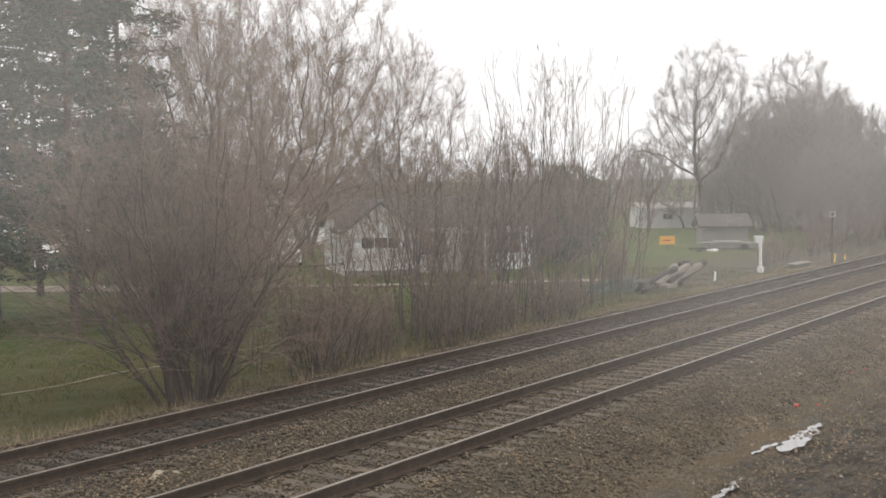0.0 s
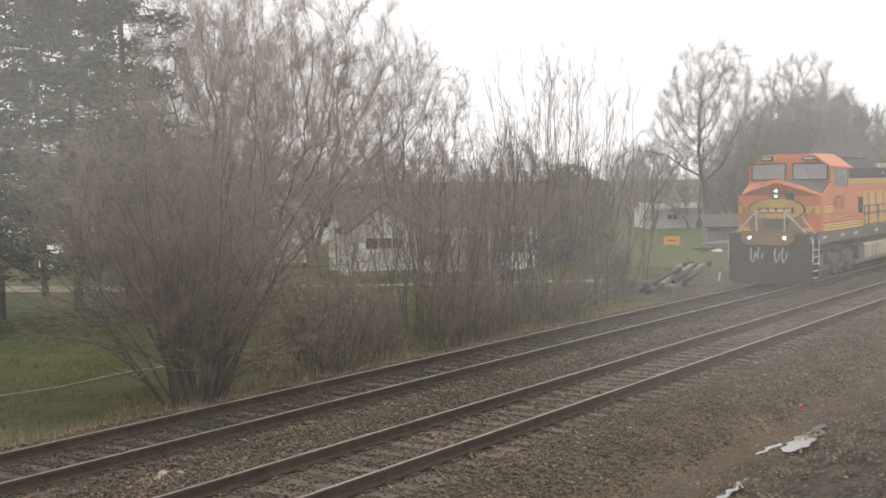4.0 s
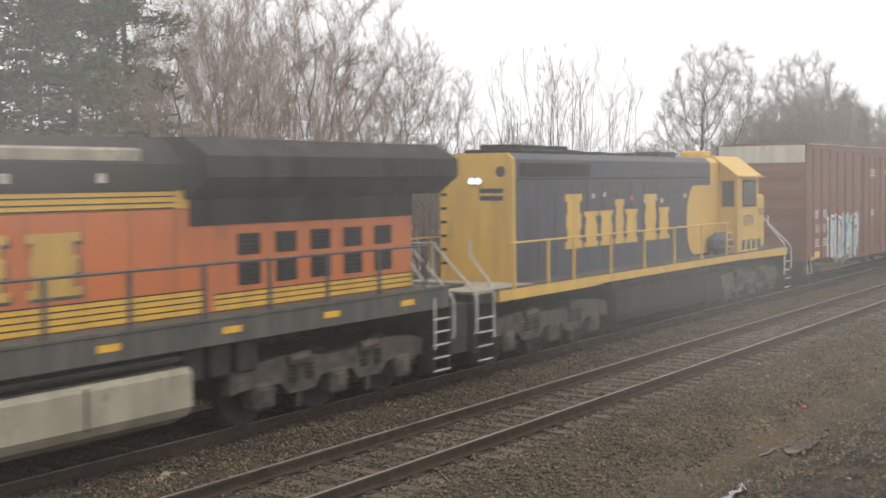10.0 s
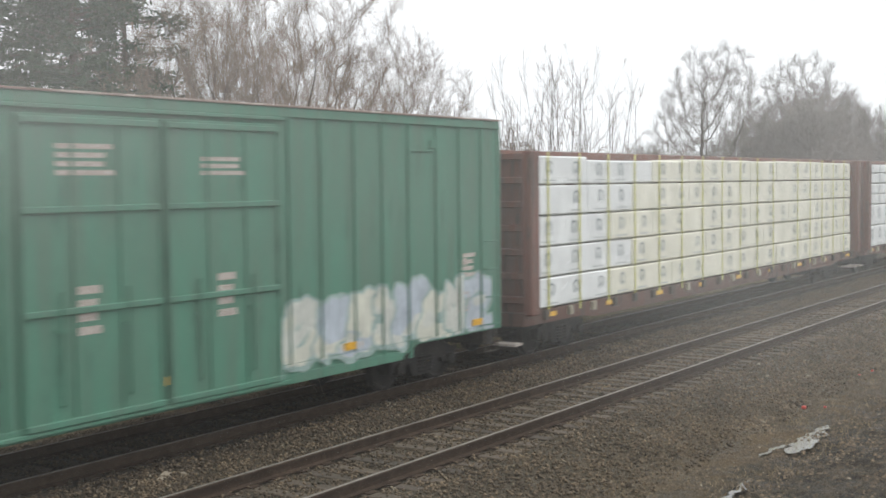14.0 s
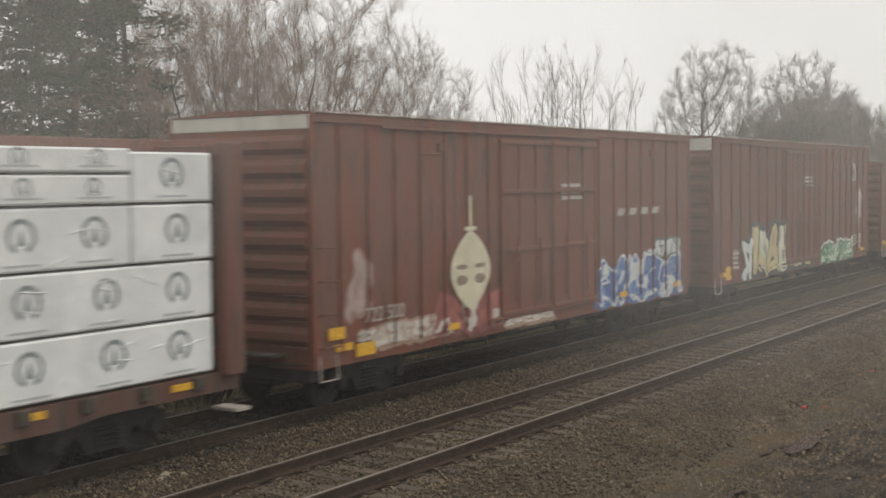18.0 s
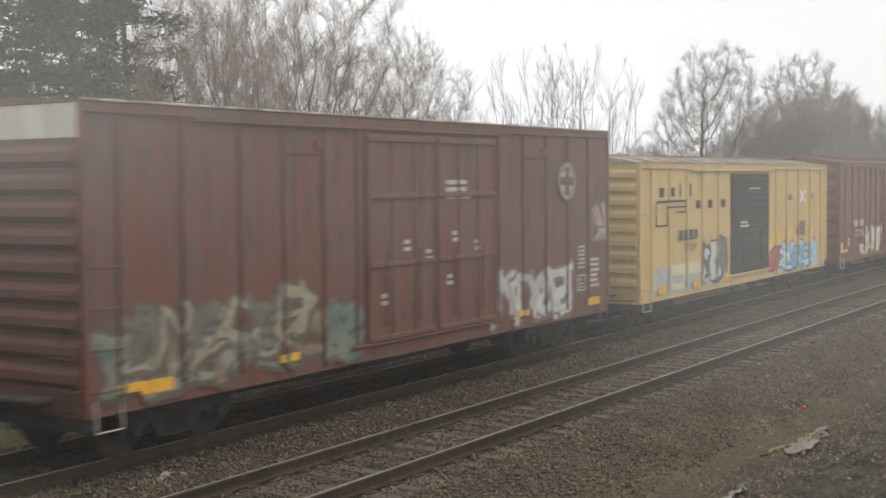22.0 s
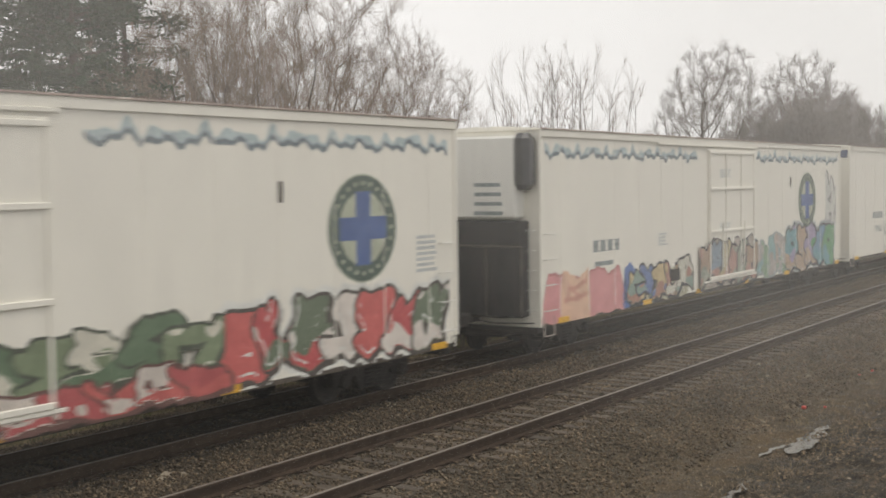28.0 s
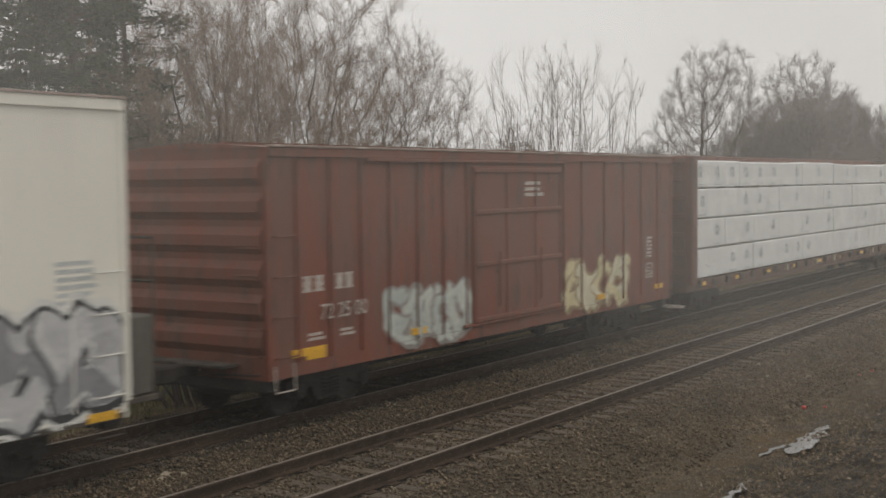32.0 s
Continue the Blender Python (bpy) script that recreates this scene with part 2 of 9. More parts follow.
# ---- mesh helpers ----
class Geo:
    """Gathers faces for one mesh."""

    def __init__(self):
        self.v, self.f, self.m = [], [], []

    def add(self, verts, faces, mi=0):
        k = len(self.v)
        self.v.extend(verts)
        self.f.extend([tuple(i + k for i in f) for f in faces])
        self.m.extend([mi] * len(faces))
        return self

    def box(self, x0, x1, y0, y1, z0, z1, c=0.0, mi=0):
        if c <= 0:
            vs = [(x, y, z) for x in (x0, x1) for y in (y0, y1) for z in (z0, z1)]
            return self.add(vs, [(0, 1, 3, 2), (4, 6, 7, 5), (0, 4, 5, 1), (2, 3, 7, 6), (0, 2, 6, 4), (1, 5, 7, 3)], mi)
        bm = bmesh.new()
        bmesh.ops.create_cube(bm, size=1)
        bmesh.ops.scale(bm, vec=(x1 - x0, y1 - y0, z1 - z0), verts=bm.verts)
        bmesh.ops.translate(bm, vec=((x0 + x1) / 2, (y0 + y1) / 2, (z0 + z1) / 2), verts=bm.verts)
        bmesh.ops.bevel(bm, geom=bm.edges[:], offset=c, segments=1, affect="EDGES")
        self.add([tuple(v.co) for v in bm.verts], [tuple(v.index for v in f.verts) for f in bm.faces], mi)
        bm.free()
        return self

    def prism(self, pts, axis, a0, a1, mi=0):
        """A polygon pushed from a0 to a1 along the axis. pts: (x, z) for y, (y, z) for x, (x, y) for z."""
        put = {"y": lambda p, a: (p[0], a, p[1]), "x": lambda p, a: (a, p[0], p[1]), "z": lambda p, a: (p[0], p[1], a)}[axis]
        n = len(pts)
        vs = [put(p, a0) for p in pts] + [put(p, a1) for p in pts]
        fs = [tuple(range(n)), tuple(range(2 * n - 1, n - 1, -1))]
        fs += [(i, i + n, (i + 1) % n + n, (i + 1) % n) for i in range(n)]
        return self.add(vs, fs, mi)

    def loft(self, rings, mi=0, caps=True):
        n = len(rings[0])
        vs = [tuple(p) for r in rings for p in r]
        fs = [(k * n + i, k * n + (i + 1) % n, (k + 1) * n + (i + 1) % n, (k + 1) * n + i) for k in range(len(rings) - 1) for i in range(n)]
        if caps:
            fs += [tuple(range(n - 1, -1, -1)), tuple(range((len(rings) - 1) * n, len(rings) * n))]
        return self.add(vs, fs, mi)

    def pipe(self, pts, r, n=6, mi=0):
        pts = [Vector(p) for p in pts]
        rings = []
        for i, p in enumerate(pts):
            d = (pts[min(i + 1, len(pts) - 1)] - pts[max(i - 1, 0)]).normalized()
            a = d.orthogonal().normalized() if i == 0 else (a - d * a.dot(d)).normalized()
            b = d.cross(a)
            rings.append([p + (a * math.cos(k * 2 * math.pi / n) + b * math.sin(k * 2 * math.pi / n)) * r for k in range(n)])
        return self.loft(rings, mi)

    def wheel(self, x, y, z, profile, n=24, mi=0):
        """Turned about an axis along y. profile: (radius, y offset)."""
        rings = [[(x + r * math.cos(k * 2 * math.pi / n), y + o, z + r * math.sin(k * 2 * math.pi / n)) for k in range(n)] for r, o in profile]
        return self.loft(rings, mi)

    def make(self, name, mats, parent=None, label="", smooth=False):
        me = bpy.data.meshes.new(name)
        me.from_pydata(self.v, [], self.f)
        for m in mats if isinstance(mats, (list, tuple)) else [mats]:
            me.materials.append(m)
        if any(self.m):
            me.polygons.foreach_set("material_index", self.m)
        bm = bmesh.new()
        bm.from_mesh(me)
        bmesh.ops.recalc_face_normals(bm, faces=bm.faces)
        bm.to_mesh(me)
        bm.free()
        if smooth:
            me.polygons.foreach_set("use_smooth", [True] * len(me.polygons))
        return link(name, me, parent, label)


def link(name, me, parent=None, label=""):
    ob = new(name, me)
    ob.parent = parent
    if label:
        tagged(ob, label)
    return ob


def mesh_arrays(name, verts, quads, mats, mat_index=None):
    """A mesh from arrays of corners and four-cornered faces."""
    me = bpy.data.meshes.new(name)
    verts, quads = np.asarray(verts, np.float32), np.asarray(quads, np.int32)
    me.vertices.add(len(verts))
    me.vertices.foreach_set("co", verts.ravel())
    k = quads.shape[1]
    me.loops.add(quads.size)
    me.loops.foreach_set("vertex_index", quads.ravel())
    me.polygons.add(len(quads))
    me.polygons.foreach_set("loop_start", np.arange(0, quads.size, k, dtype=np.int32))
    for m in mats:
        me.materials.append(m)
    if mat_index is not None:
        me.polygons.foreach_set("material_index", np.asarray(mat_index, np.int32))
    me.update(calc_edges=True)
    return me


def thing(name, label, category, group="", kind="", at=None):
    e = new(name)
    e.empty_display_size = 0.2
    if at is not None:
        e.matrix_basis = at
    return tagged(e, label, category, group, kind)


def words(name, text, size, mat, parent, m, label="", squeeze=1.0, slant=0.0):
    """Built-in font as a thin mesh; m places it (text lies in its xy plane)."""
    cu = bpy.data.curves.new(name, "FONT")
    cu.body, cu.size, cu.extrude, cu.align_x, cu.shear = text, size, 0.002, "CENTER", slant
    tmp = bpy.data.objects.new(name, cu)
    scene.collection.objects.link(tmp)
    me = bpy.data.meshes.new_from_object(tmp.evaluated_get(bpy.context.evaluated_depsgraph_get()))
    bpy.data.objects.remove(tmp)
    me.transform(m @ Matrix.Diagonal((squeeze, 1, 1, 1)))
    me.materials.clear()
    me.materials.append(mat)
    return link(name, me, parent, label)


def on_side(x, z, y):
    """Lettering upright on a side that faces the camera (towards -y)."""
    return Matrix.Translation((x, y, z)) @ Euler((radians(90), 0, 0)).to_matrix().to_4x4()


# ---- ground: one sheet from the dirt lane over the ballast to the lawns and the horizon ----
YF, YN = 14.25, 10.29          # centre lines of the far and the near track
ZN = 0.06                      # rail tops of the near track


def smooth(a, b, x):
    t = np.clip((x - a) / (b - a), 0, 1)
    return t * t * (3 - 2 * t)


def ground_z(x, y):
    """Height of the ground without its small unevenness."""
    z = -0.52 + 0 * x
    z = z + 0.335 * smooth(7.3, 8.7, y)
    z = z + 0.036 * smooth(8.3, 9.0, y) * (1 - smooth(11.6, 12.4, y))
    z = z - 0.45 * smooth(15.9, 17.0, y)
    z = z - 0.25 * smooth(17, 40, y)
    return z


def wobble(x, y):
    return 0.5 * np.sin(x * 1.7 + np.sin(y * 1.3) * 2) * np.cos(y * 2.1 + np.sin(x * 0.9)) + 0.5 * np.sin(x * 4.1 + y * 1.1) * np.sin(y * 5.3 - x * 0.7)


xs = np.concatenate([np.linspace(-1500, -60, 14)[:-1], np.linspace(-60, 0, 31)[:-1], np.linspace(0, 60, 241)[:-1], np.linspace(60, 200, 141)[:-1], np.linspace(200, 3000, 30)])
ys = np.concatenate([np.linspace(-800, -20, 10)[:-1], np.linspace(-20, 0, 21)[:-1], np.linspace(0, 20, 101)[:-1], np.linspace(20, 100, 81)[:-1], np.linspace(100, 3000, 25)])
gx, gy = np.meshgrid(xs, ys)
gz = ground_z(gx, gy)
gz += wobble(gx, gy) * np.where(gy < 7.5, 0.035, np.where(gy < 16, 0.012, 0.04))
# wheel ruts of the dirt lane
for yr, deep in ((6.1, 0.07), (5.3, 0.05), (4.3, 0.10)):
    gz -= deep * np.exp(-((gy - yr - 0.25 * np.sin(gx * 0.25)) / 0.28) ** 2)
ny, nx = gx.shape
idx = np.arange(nx * ny).reshape(ny, nx)
quads = np.stack([idx[:-1, :-1], idx[:-1, 1:], idx[1:, 1:], idx[1:, :-1]], -1).reshape(-1, 4)

M_GROUND = bpy.data.materials.new("ground_mud_ballast_lawn")
M_GROUND.use_nodes = True
_n, _l = M_GROUND.node_tree.nodes, M_GROUND.node_tree.links


def _noise(scale, detail=6, rough=0.6):
    t = _n.new("ShaderNodeTexNoise")
    t.inputs["Scale"].default_value, t.inputs["Detail"].default_value, t.inputs["Roughness"].default_value = scale, detail, rough
    _l.new(_pos.outputs["Position"], t.inputs["Vector"])
    return t.outputs["Fac"]


def _range(src, a, b, c=0.0, d=1.0):
    r = _n.new("ShaderNodeMapRange")
    for k, v in zip(("From Min", "From Max", "To Min", "To Max"), (a, b, c, d)):
        r.inputs[k].default_value = v
    _l.new(src, r.inputs["Value"])
    return r.outputs["Result"]


def _mix(fac, a, b):
    m = _n.new("ShaderNodeMix")
    m.data_type = "RGBA"
    for k, v in (("A", a), ("B", b)):
        if isinstance(v, tuple):
            m.inputs[k].default_value = (*v, 1)
        else:
            _l.new(v, m.inputs[k])
    _l.new(fac, m.inputs["Factor"])
    return m.outputs["Result"]


def _math(op, a, b):
    m = _n.new("ShaderNodeMath")
    m.operation = op
    for i, v in enumerate((a, b)):
        if isinstance(v, float):
            m.inputs[i].default_value = v
        else:
            _l.new(v, m.inputs[i])
    return m.outputs["Value"]


_pos = _n.new("ShaderNodeNewGeometry")
_sep = _n.new("ShaderNodeSeparateXYZ")
_l.new(_pos.outputs["Position"], _sep.inputs["Vector"])
_big, _mid, _fine, _tiny = _noise(0.35), _noise(1.6), _noise(9), _noise(38, 3)
_yy = _math("ADD", _sep.outputs["Y"], _range(_mid, 0.2, 0.8, -0.8, 0.8))
# tyre-drawn streaks run along the lane
_along = _n.new("ShaderNodeMapping")
_along.inputs["Scale"].default_value, _along.inputs["Rotation"].default_value = (0.5, 3.2, 1.0), (0, 0, 0.10)
_l.new(_pos.outputs["Position"], _along.inputs["Vector"])
_streak_t = _n.new("ShaderNodeTexNoise")
_streak_t.inputs["Scale"].default_value, _streak_t.inputs["Detail"].default_value, _streak_t.inputs["Roughness"].default_value = 1.6, 7, 0.7
_l.new(_along.outputs["Vector"], _streak_t.inputs["Vector"])
_streak = _streak_t.outputs["Fac"]
_mud = _mix(_range(_math("ADD", _streak, _fine), 0.82, 1.18), (0.018, 0.0145, 0.0095), (0.078, 0.060, 0.037))
_mud = _mix(_range(_math("ADD", _streak, _big), 1.10, 1.22), _mud, (0.115, 0.095, 0.070))
_shoulder = _mix(_range(_math("ADD", _fine, _tiny), 0.75, 1.25), (0.036, 0.028, 0.018), (0.135, 0.102, 0.058))
_shoulder = _mix(_range(_math("ADD", _big, _mid), 1.02, 1.2), _shoulder, (0.115, 0.080, 0.042))
_ballast = _mix(_range(_tiny, 0.35, 0.65), (0.045, 0.036, 0.023), (0.105, 0.082, 0.051))
_lawn = _mix(_range(_mid, 0.38, 0.62), (0.050, 0.058, 0.007), (0.074, 0.060, 0.014))
_lawn = _mix(_range(_big, 0.52, 0.7), _lawn, (0.075, 0.062, 0.03))
_lush = _mix(_range(_big, 0.4, 0.6), (0.052, 0.086, 0.007), (0.078, 0.090, 0.012))
_lawn = _mix(_range(_sep.outputs["Y"], 24.0, 30.0), _lawn, _lush)
_c = _mix(_range(_yy, 5.9, 6.8), _mud, _shoulder)
_c = _mix(_range(_yy, 7.4, 8.4), _c, _ballast)
# dark band along the far track: shade under the train, put into the colour
_c = _mix(_math("MULTIPLY", _range(_sep.outputs["Y"], YF - 1.3, YF - 1.0), _range(_sep.outputs["Y"], YF + 1.5, YF + 1.2)), _c, (0.036, 0.030, 0.024))
# brown brush strip, with the shade below brush and cars put into its colour
_brush_shade = _mix(_range(_fine, 0.35, 0.65), (0.055, 0.042, 0.028), (0.10, 0.08, 0.045))
_c = _mix(_range(_yy, 15.9, 16.6), _c, _brush_shade)
_c = _mix(_range(_yy, 17.6, 18.6), _c, _lawn)
_g = _n.new("ShaderNodeVectorMath")
_g.operation = "SCALE"
_bare = _math("MULTIPLY", _range(_math("ADD", _sep.outputs["X"], _range(_big, 0.2, 0.8, -4.0, 4.0)), 43.0, 48.0), _range(_math("ADD", _yy, _range(_big, 0.2, 0.8, -3.0, 3.0)), 25.0, 22.0))
_bare = _math("MULTIPLY", _bare, _range(_yy, 15.9, 16.6))
_c = _mix(_bare, _c, _mix(_range(_fine, 0.4, 0.6), (0.045, 0.042, 0.020), (0.085, 0.068, 0.040)))
_l.new(_c, _g.inputs[0])
_l.new(_range(_tiny, 0.3, 0.7, 0.7, 1.3), _g.inputs["Scale"])
_b = _n["Principled BSDF"]
_l.new(_g.outputs["Vector"], _b.inputs["Base Color"])
_l.new(_range(_mid, 0.35, 0.65, 0.6, 0.95), _b.inputs["Roughness"])
_b.inputs["Specular IOR Level"].default_value = 0.25
_bp = _n.new("ShaderNodeBump")
_bp.inputs["Strength"].default_value, _bp.inputs["Distance"].default_value = 0.9, 0.07
_l.new(_math("ADD", _tiny, _fine), _bp.inputs["Height"])
_l.new(_bp.outputs["Normal"], _b.inputs["Normal"])
ground = new("ground", mesh_arrays("ground", np.stack([gx, gy, gz], -1).reshape(-1, 3), quads, [M_GROUND]))
ground.data.polygons.foreach_set("use_smooth", [True] * len(ground.data.polygons))
tagged(ground, "muddy lane, gravel ballast and short spring lawn", "ground", kind="structure")

# ---- tracks ----
RAIL = [(-0.07, -0.172), (0.07, -0.172), (0.07, -0.155), (0.012, -0.135), (0.010, -0.045), (0.036, -0.036), (0.036, -0.008), (0.028, 0), (-0.028, 0), (-0.036, -0.008), (-0.036, -0.036), (-0.010, -0.045), (-0.012, -0.135), (-0.07, -0.155)]
tie_mesh = Geo().box(-0.115, 0.115, -1.28, 1.28, -0.16, 0.0, 0.012)
plate_mesh = Geo().box(-0.10, 0.10, -0.17, 0.17, 0.0, 0.014, 0.004)


def data_of(geo, name, mat):
    ob = geo.make(name, mat)
    me = ob.data
    bpy.data.objects.remove(ob)
    return me


TIE_ME = data_of(tie_mesh, "tie", M_TIE)
TIE_SHADED_ME = data_of(tie_mesh, "tie", M_TIE_SHADED)
PLATE_ME = data_of(plate_mesh, "tie_plate", M_RAIL)


def track(name, yc, zt, label):
    t = thing(name, label, "railway track", kind="structure", at=pose(0, yc, zt))
    for side in (-0.7525, 0.7525):
        g = Geo()
        for a, b in ((-420, 0), (0, 120), (120, 620)):
            g.prism([(side + p[0], p[1]) for p in RAIL], "x", a, b)
        g.make("rail", M_RAIL, t, "rust-brown steel rail")
        h = Geo()
        h.prism([(side - 0.028, -0.005), (side + 0.028, -0.005), (side + 0.024, 0.0035), (side - 0.024, 0.0035)], "x", -420, 620)
        h.make("rail_head", M_RAILTOP, t, "bright worn running surface")
    rnd = random.Random(int(yc * 10))
    rest = Geo()
    x = 2.0
    while x < 330:
        m = pose(x + rnd.uniform(-0.03, 0.03), rnd.uniform(-0.05, 0.05), -0.176 + rnd.uniform(-0.012, 0.004), 0, 0, rnd.uniform(-1.2, 1.2))
        if x < 118:
            o = link("tie", TIE_SHADED_ME if yc > 12 else TIE_ME, t)
            o.matrix_basis = m
            if x < 60:
                for side in (-0.7525, 0.7525):
                    q = link("tie_plate", PLATE_ME, t)
                    q.matrix_basis = pose(x, side, -0.176)
        else:
            rest.box(x - 0.11, x + 0.11, -1.28, 1.28, -0.33, -0.176)
        x += 0.52
    r = rest.make("far_ties", M_TIE_SHADED if yc > 12 else M_TIE, t, "weathered wooden ties")
    tagged(r, kind="stuff")
    return t


track("railway_track_far", YF, 0.0, "railway track with rusty rails on worn wooden ties in ballast")
track("railway_track_near", YN, ZN, "railway track with rusty rails on worn wooden ties in ballast")


def stones():
    """Loose ballast stones over both tracks and their shoulders."""
    rng = np.random.default_rng(5)
    base = np.array([(1, 0, 0), (-1, 0, 0), (0, 1, 0), (0, -1, 0), (0, 0, 1), (0, 0, -0.6)], float)
    tri = np.array([(0, 2, 4), (2, 1, 4), (1, 3, 4), (3, 0, 4), (2, 0, 5), (1, 2, 5), (3, 1, 5), (0, 3, 5)])
    n = 150000
    # denser near the camera
    x = 5 + 65 * rng.random(n) ** 1.6
    y = 7.0 + 9.6 * rng.random(n)
    keep = ~((np.abs(y - YF) < 0.86) & (np.abs(y - YF) > 0.66)) & ~((np.abs(y - YN) < 0.86) & (np.abs(y - YN) > 0.66))
    keep &= rng.random(n) < np.clip((y - 6.6) / 1.3, 0.1, 1)
    # few stones on the ties themselves
    on_tie = (np.abs(((x - 2.0) / 0.52 + 0.5) % 1 - 0.5) * 0.52 < 0.12) & ((np.abs(y - YF) < 1.28) | (np.abs(y - YN) < 1.28))
    keep &= ~on_tie | (rng.random(n) < 0.24)
    x, y = x[keep], y[keep]
    n = len(x)
    r = rng.uniform(0.016, 0.040, n)
    z = ground_z(x, y) + 0.012 + rng.uniform(-0.3, 0.5, n) * r + np.where(np.abs(y - 12.3) < 0.8, 0.05 * rng.random(n), 0)
    z = np.where(on_tie[keep], np.where(y < 12.3, ZN, 0.0) - 0.165, z)
    v = base[None] * rng.uniform(0.6, 1.3, (n, 6, 1)) * r[:, None, None] * np.array([1, 1, 0.75])
    a = rng.uniform(0, 6.28, n)
    b = rng.uniform(-0.9, 0.9, n)
    ca, sa, cb, sb = np.cos(a)[:, None], np.sin(a)[:, None], np.cos(b)[:, None], np.sin(b)[:, None]
    vy, vz = v[..., 1] * cb - v[..., 2] * sb, v[..., 1] * sb + v[..., 2] * cb
    vx, vy = v[..., 0] * ca - vy * sa, v[..., 0] * sa + vy * ca
    v = np.stack([vx + x[:, None], vy + y[:, None], vz + z[:, None]], -1).reshape(-1, 3)
    f = (tri[None] + (np.arange(n) * 6)[:, None, None]).reshape(-1, 3)
    tagged(new("ballast_stones", mesh_arrays("ballast_stones", v, f, [M_STONE, M_STONE_SHADED], np.repeat((np.abs(y - YF) < 0.9 + 0.35 * rng.random(n)).astype(int), 8))), "grey-brown crushed stone ballast round the ties", "ballast", kind="stuff")


stones()


def clods():
    """Pebbles and clods strewn over the muddy lane."""
    rng = np.random.default_rng(6)
    n = 52000
    x = 9 + 32 * rng.random(n) ** 1.5
    y = rng.uniform(2.5, 8.2, n)
    k = rng.random(n) < np.clip((y - 2.0) / 6, 0.15, 1) * (0.35 + 0.65 * (np.sin(x * 1.9 + y * 2.3) * np.sin(y * 3.1 - x) > -0.1))
    x, y = x[k], y[k]
    n = len(x)
    r = 0.010 + 0.032 * rng.random(n) ** 2
    base = np.array([(1, 0, 0), (-0.5, 0.87, 0), (-0.5, -0.87, 0), (0, 0, 0.8)])
    v = base[None] * rng.uniform(0.6, 1.4, (n, 4, 1)) * r[:, None, None]
    a = rng.uniform(0, 6.28, n)[:, None]
    vx, vy = v[..., 0] * np.cos(a) - v[..., 1] * np.sin(a), v[..., 0] * np.sin(a) + v[..., 1] * np.cos(a)
    z = ground_z(x, y) + wobble(x, y) * 0.035
    v = np.stack([vx + x[:, None], vy + y[:, None], v[..., 2] + z[:, None]], -1).reshape(-1, 3)
    f = (np.array([(0, 1, 3), (1, 2, 3), (2, 0, 3)])[None] + (np.arange(n) * 4)[:, None, None]).reshape(-1, 3)
    tagged(new("clods", mesh_arrays("clods", v, f, [M_STONE])), "small stones and clods in the muddy lane", "gravel", kind="stuff")


clods()


# ---- the unseen room added behind the camera: plain walls and a window that veils the view with haze ----
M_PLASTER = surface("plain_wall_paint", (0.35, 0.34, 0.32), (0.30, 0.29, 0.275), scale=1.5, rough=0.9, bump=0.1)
M_PANE = bpy.data.materials.new("haze_veil_glass")
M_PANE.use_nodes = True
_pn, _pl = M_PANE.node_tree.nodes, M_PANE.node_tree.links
_clear, _veil, _both = _pn.new("ShaderNodeBsdfTransparent"), _pn.new("ShaderNodeBsdfTranslucent"), _pn.new("ShaderNodeMixShader")
_veil.inputs["Color"].default_value = (0.94, 0.92, 0.875, 1)
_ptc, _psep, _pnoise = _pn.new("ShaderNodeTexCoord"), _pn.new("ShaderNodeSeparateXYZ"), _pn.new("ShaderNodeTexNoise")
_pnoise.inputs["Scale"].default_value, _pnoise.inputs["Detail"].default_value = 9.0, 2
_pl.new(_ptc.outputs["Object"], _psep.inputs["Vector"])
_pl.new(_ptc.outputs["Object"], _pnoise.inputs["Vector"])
# haze put into the panes, thicker on the upper half and towards one side
def _veil_range(out, a, b, c, d):
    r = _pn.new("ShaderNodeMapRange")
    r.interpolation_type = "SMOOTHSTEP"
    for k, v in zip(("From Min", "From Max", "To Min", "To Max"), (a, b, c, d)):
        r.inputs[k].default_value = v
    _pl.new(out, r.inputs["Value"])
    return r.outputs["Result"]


def _veil_math(op, a, b):
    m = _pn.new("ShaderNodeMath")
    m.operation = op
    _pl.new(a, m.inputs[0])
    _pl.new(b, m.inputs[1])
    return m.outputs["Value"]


_up = _veil_range(_psep.outputs["Z"], 3.71, 3.88, 0.015, 0.084)
_aside = _veil_math("MULTIPLY", _veil_range(_psep.outputs["X"], -0.02, 0.18, 0.0, 0.078), _veil_range(_psep.outputs["Z"], 3.68, 3.78, 0.0, 1.0))
_corner = _veil_math("MULTIPLY", _veil_range(_psep.outputs["X"], -0.04, -0.17, 0.0, 0.042), _veil_range(_psep.outputs["Z"], 3.78, 3.88, 0.0, 1.0))
_thick = _veil_math("MULTIPLY", _veil_math("ADD", _veil_math("ADD", _up, _aside), _corner), _veil_range(_pnoise.outputs["Fac"], 0.3, 0.7, 0.85, 1.15))
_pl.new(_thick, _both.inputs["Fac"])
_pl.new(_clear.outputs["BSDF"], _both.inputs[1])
_pl.new(_veil.outputs["BSDF"], _both.inputs[2])
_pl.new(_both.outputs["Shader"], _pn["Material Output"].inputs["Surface"])


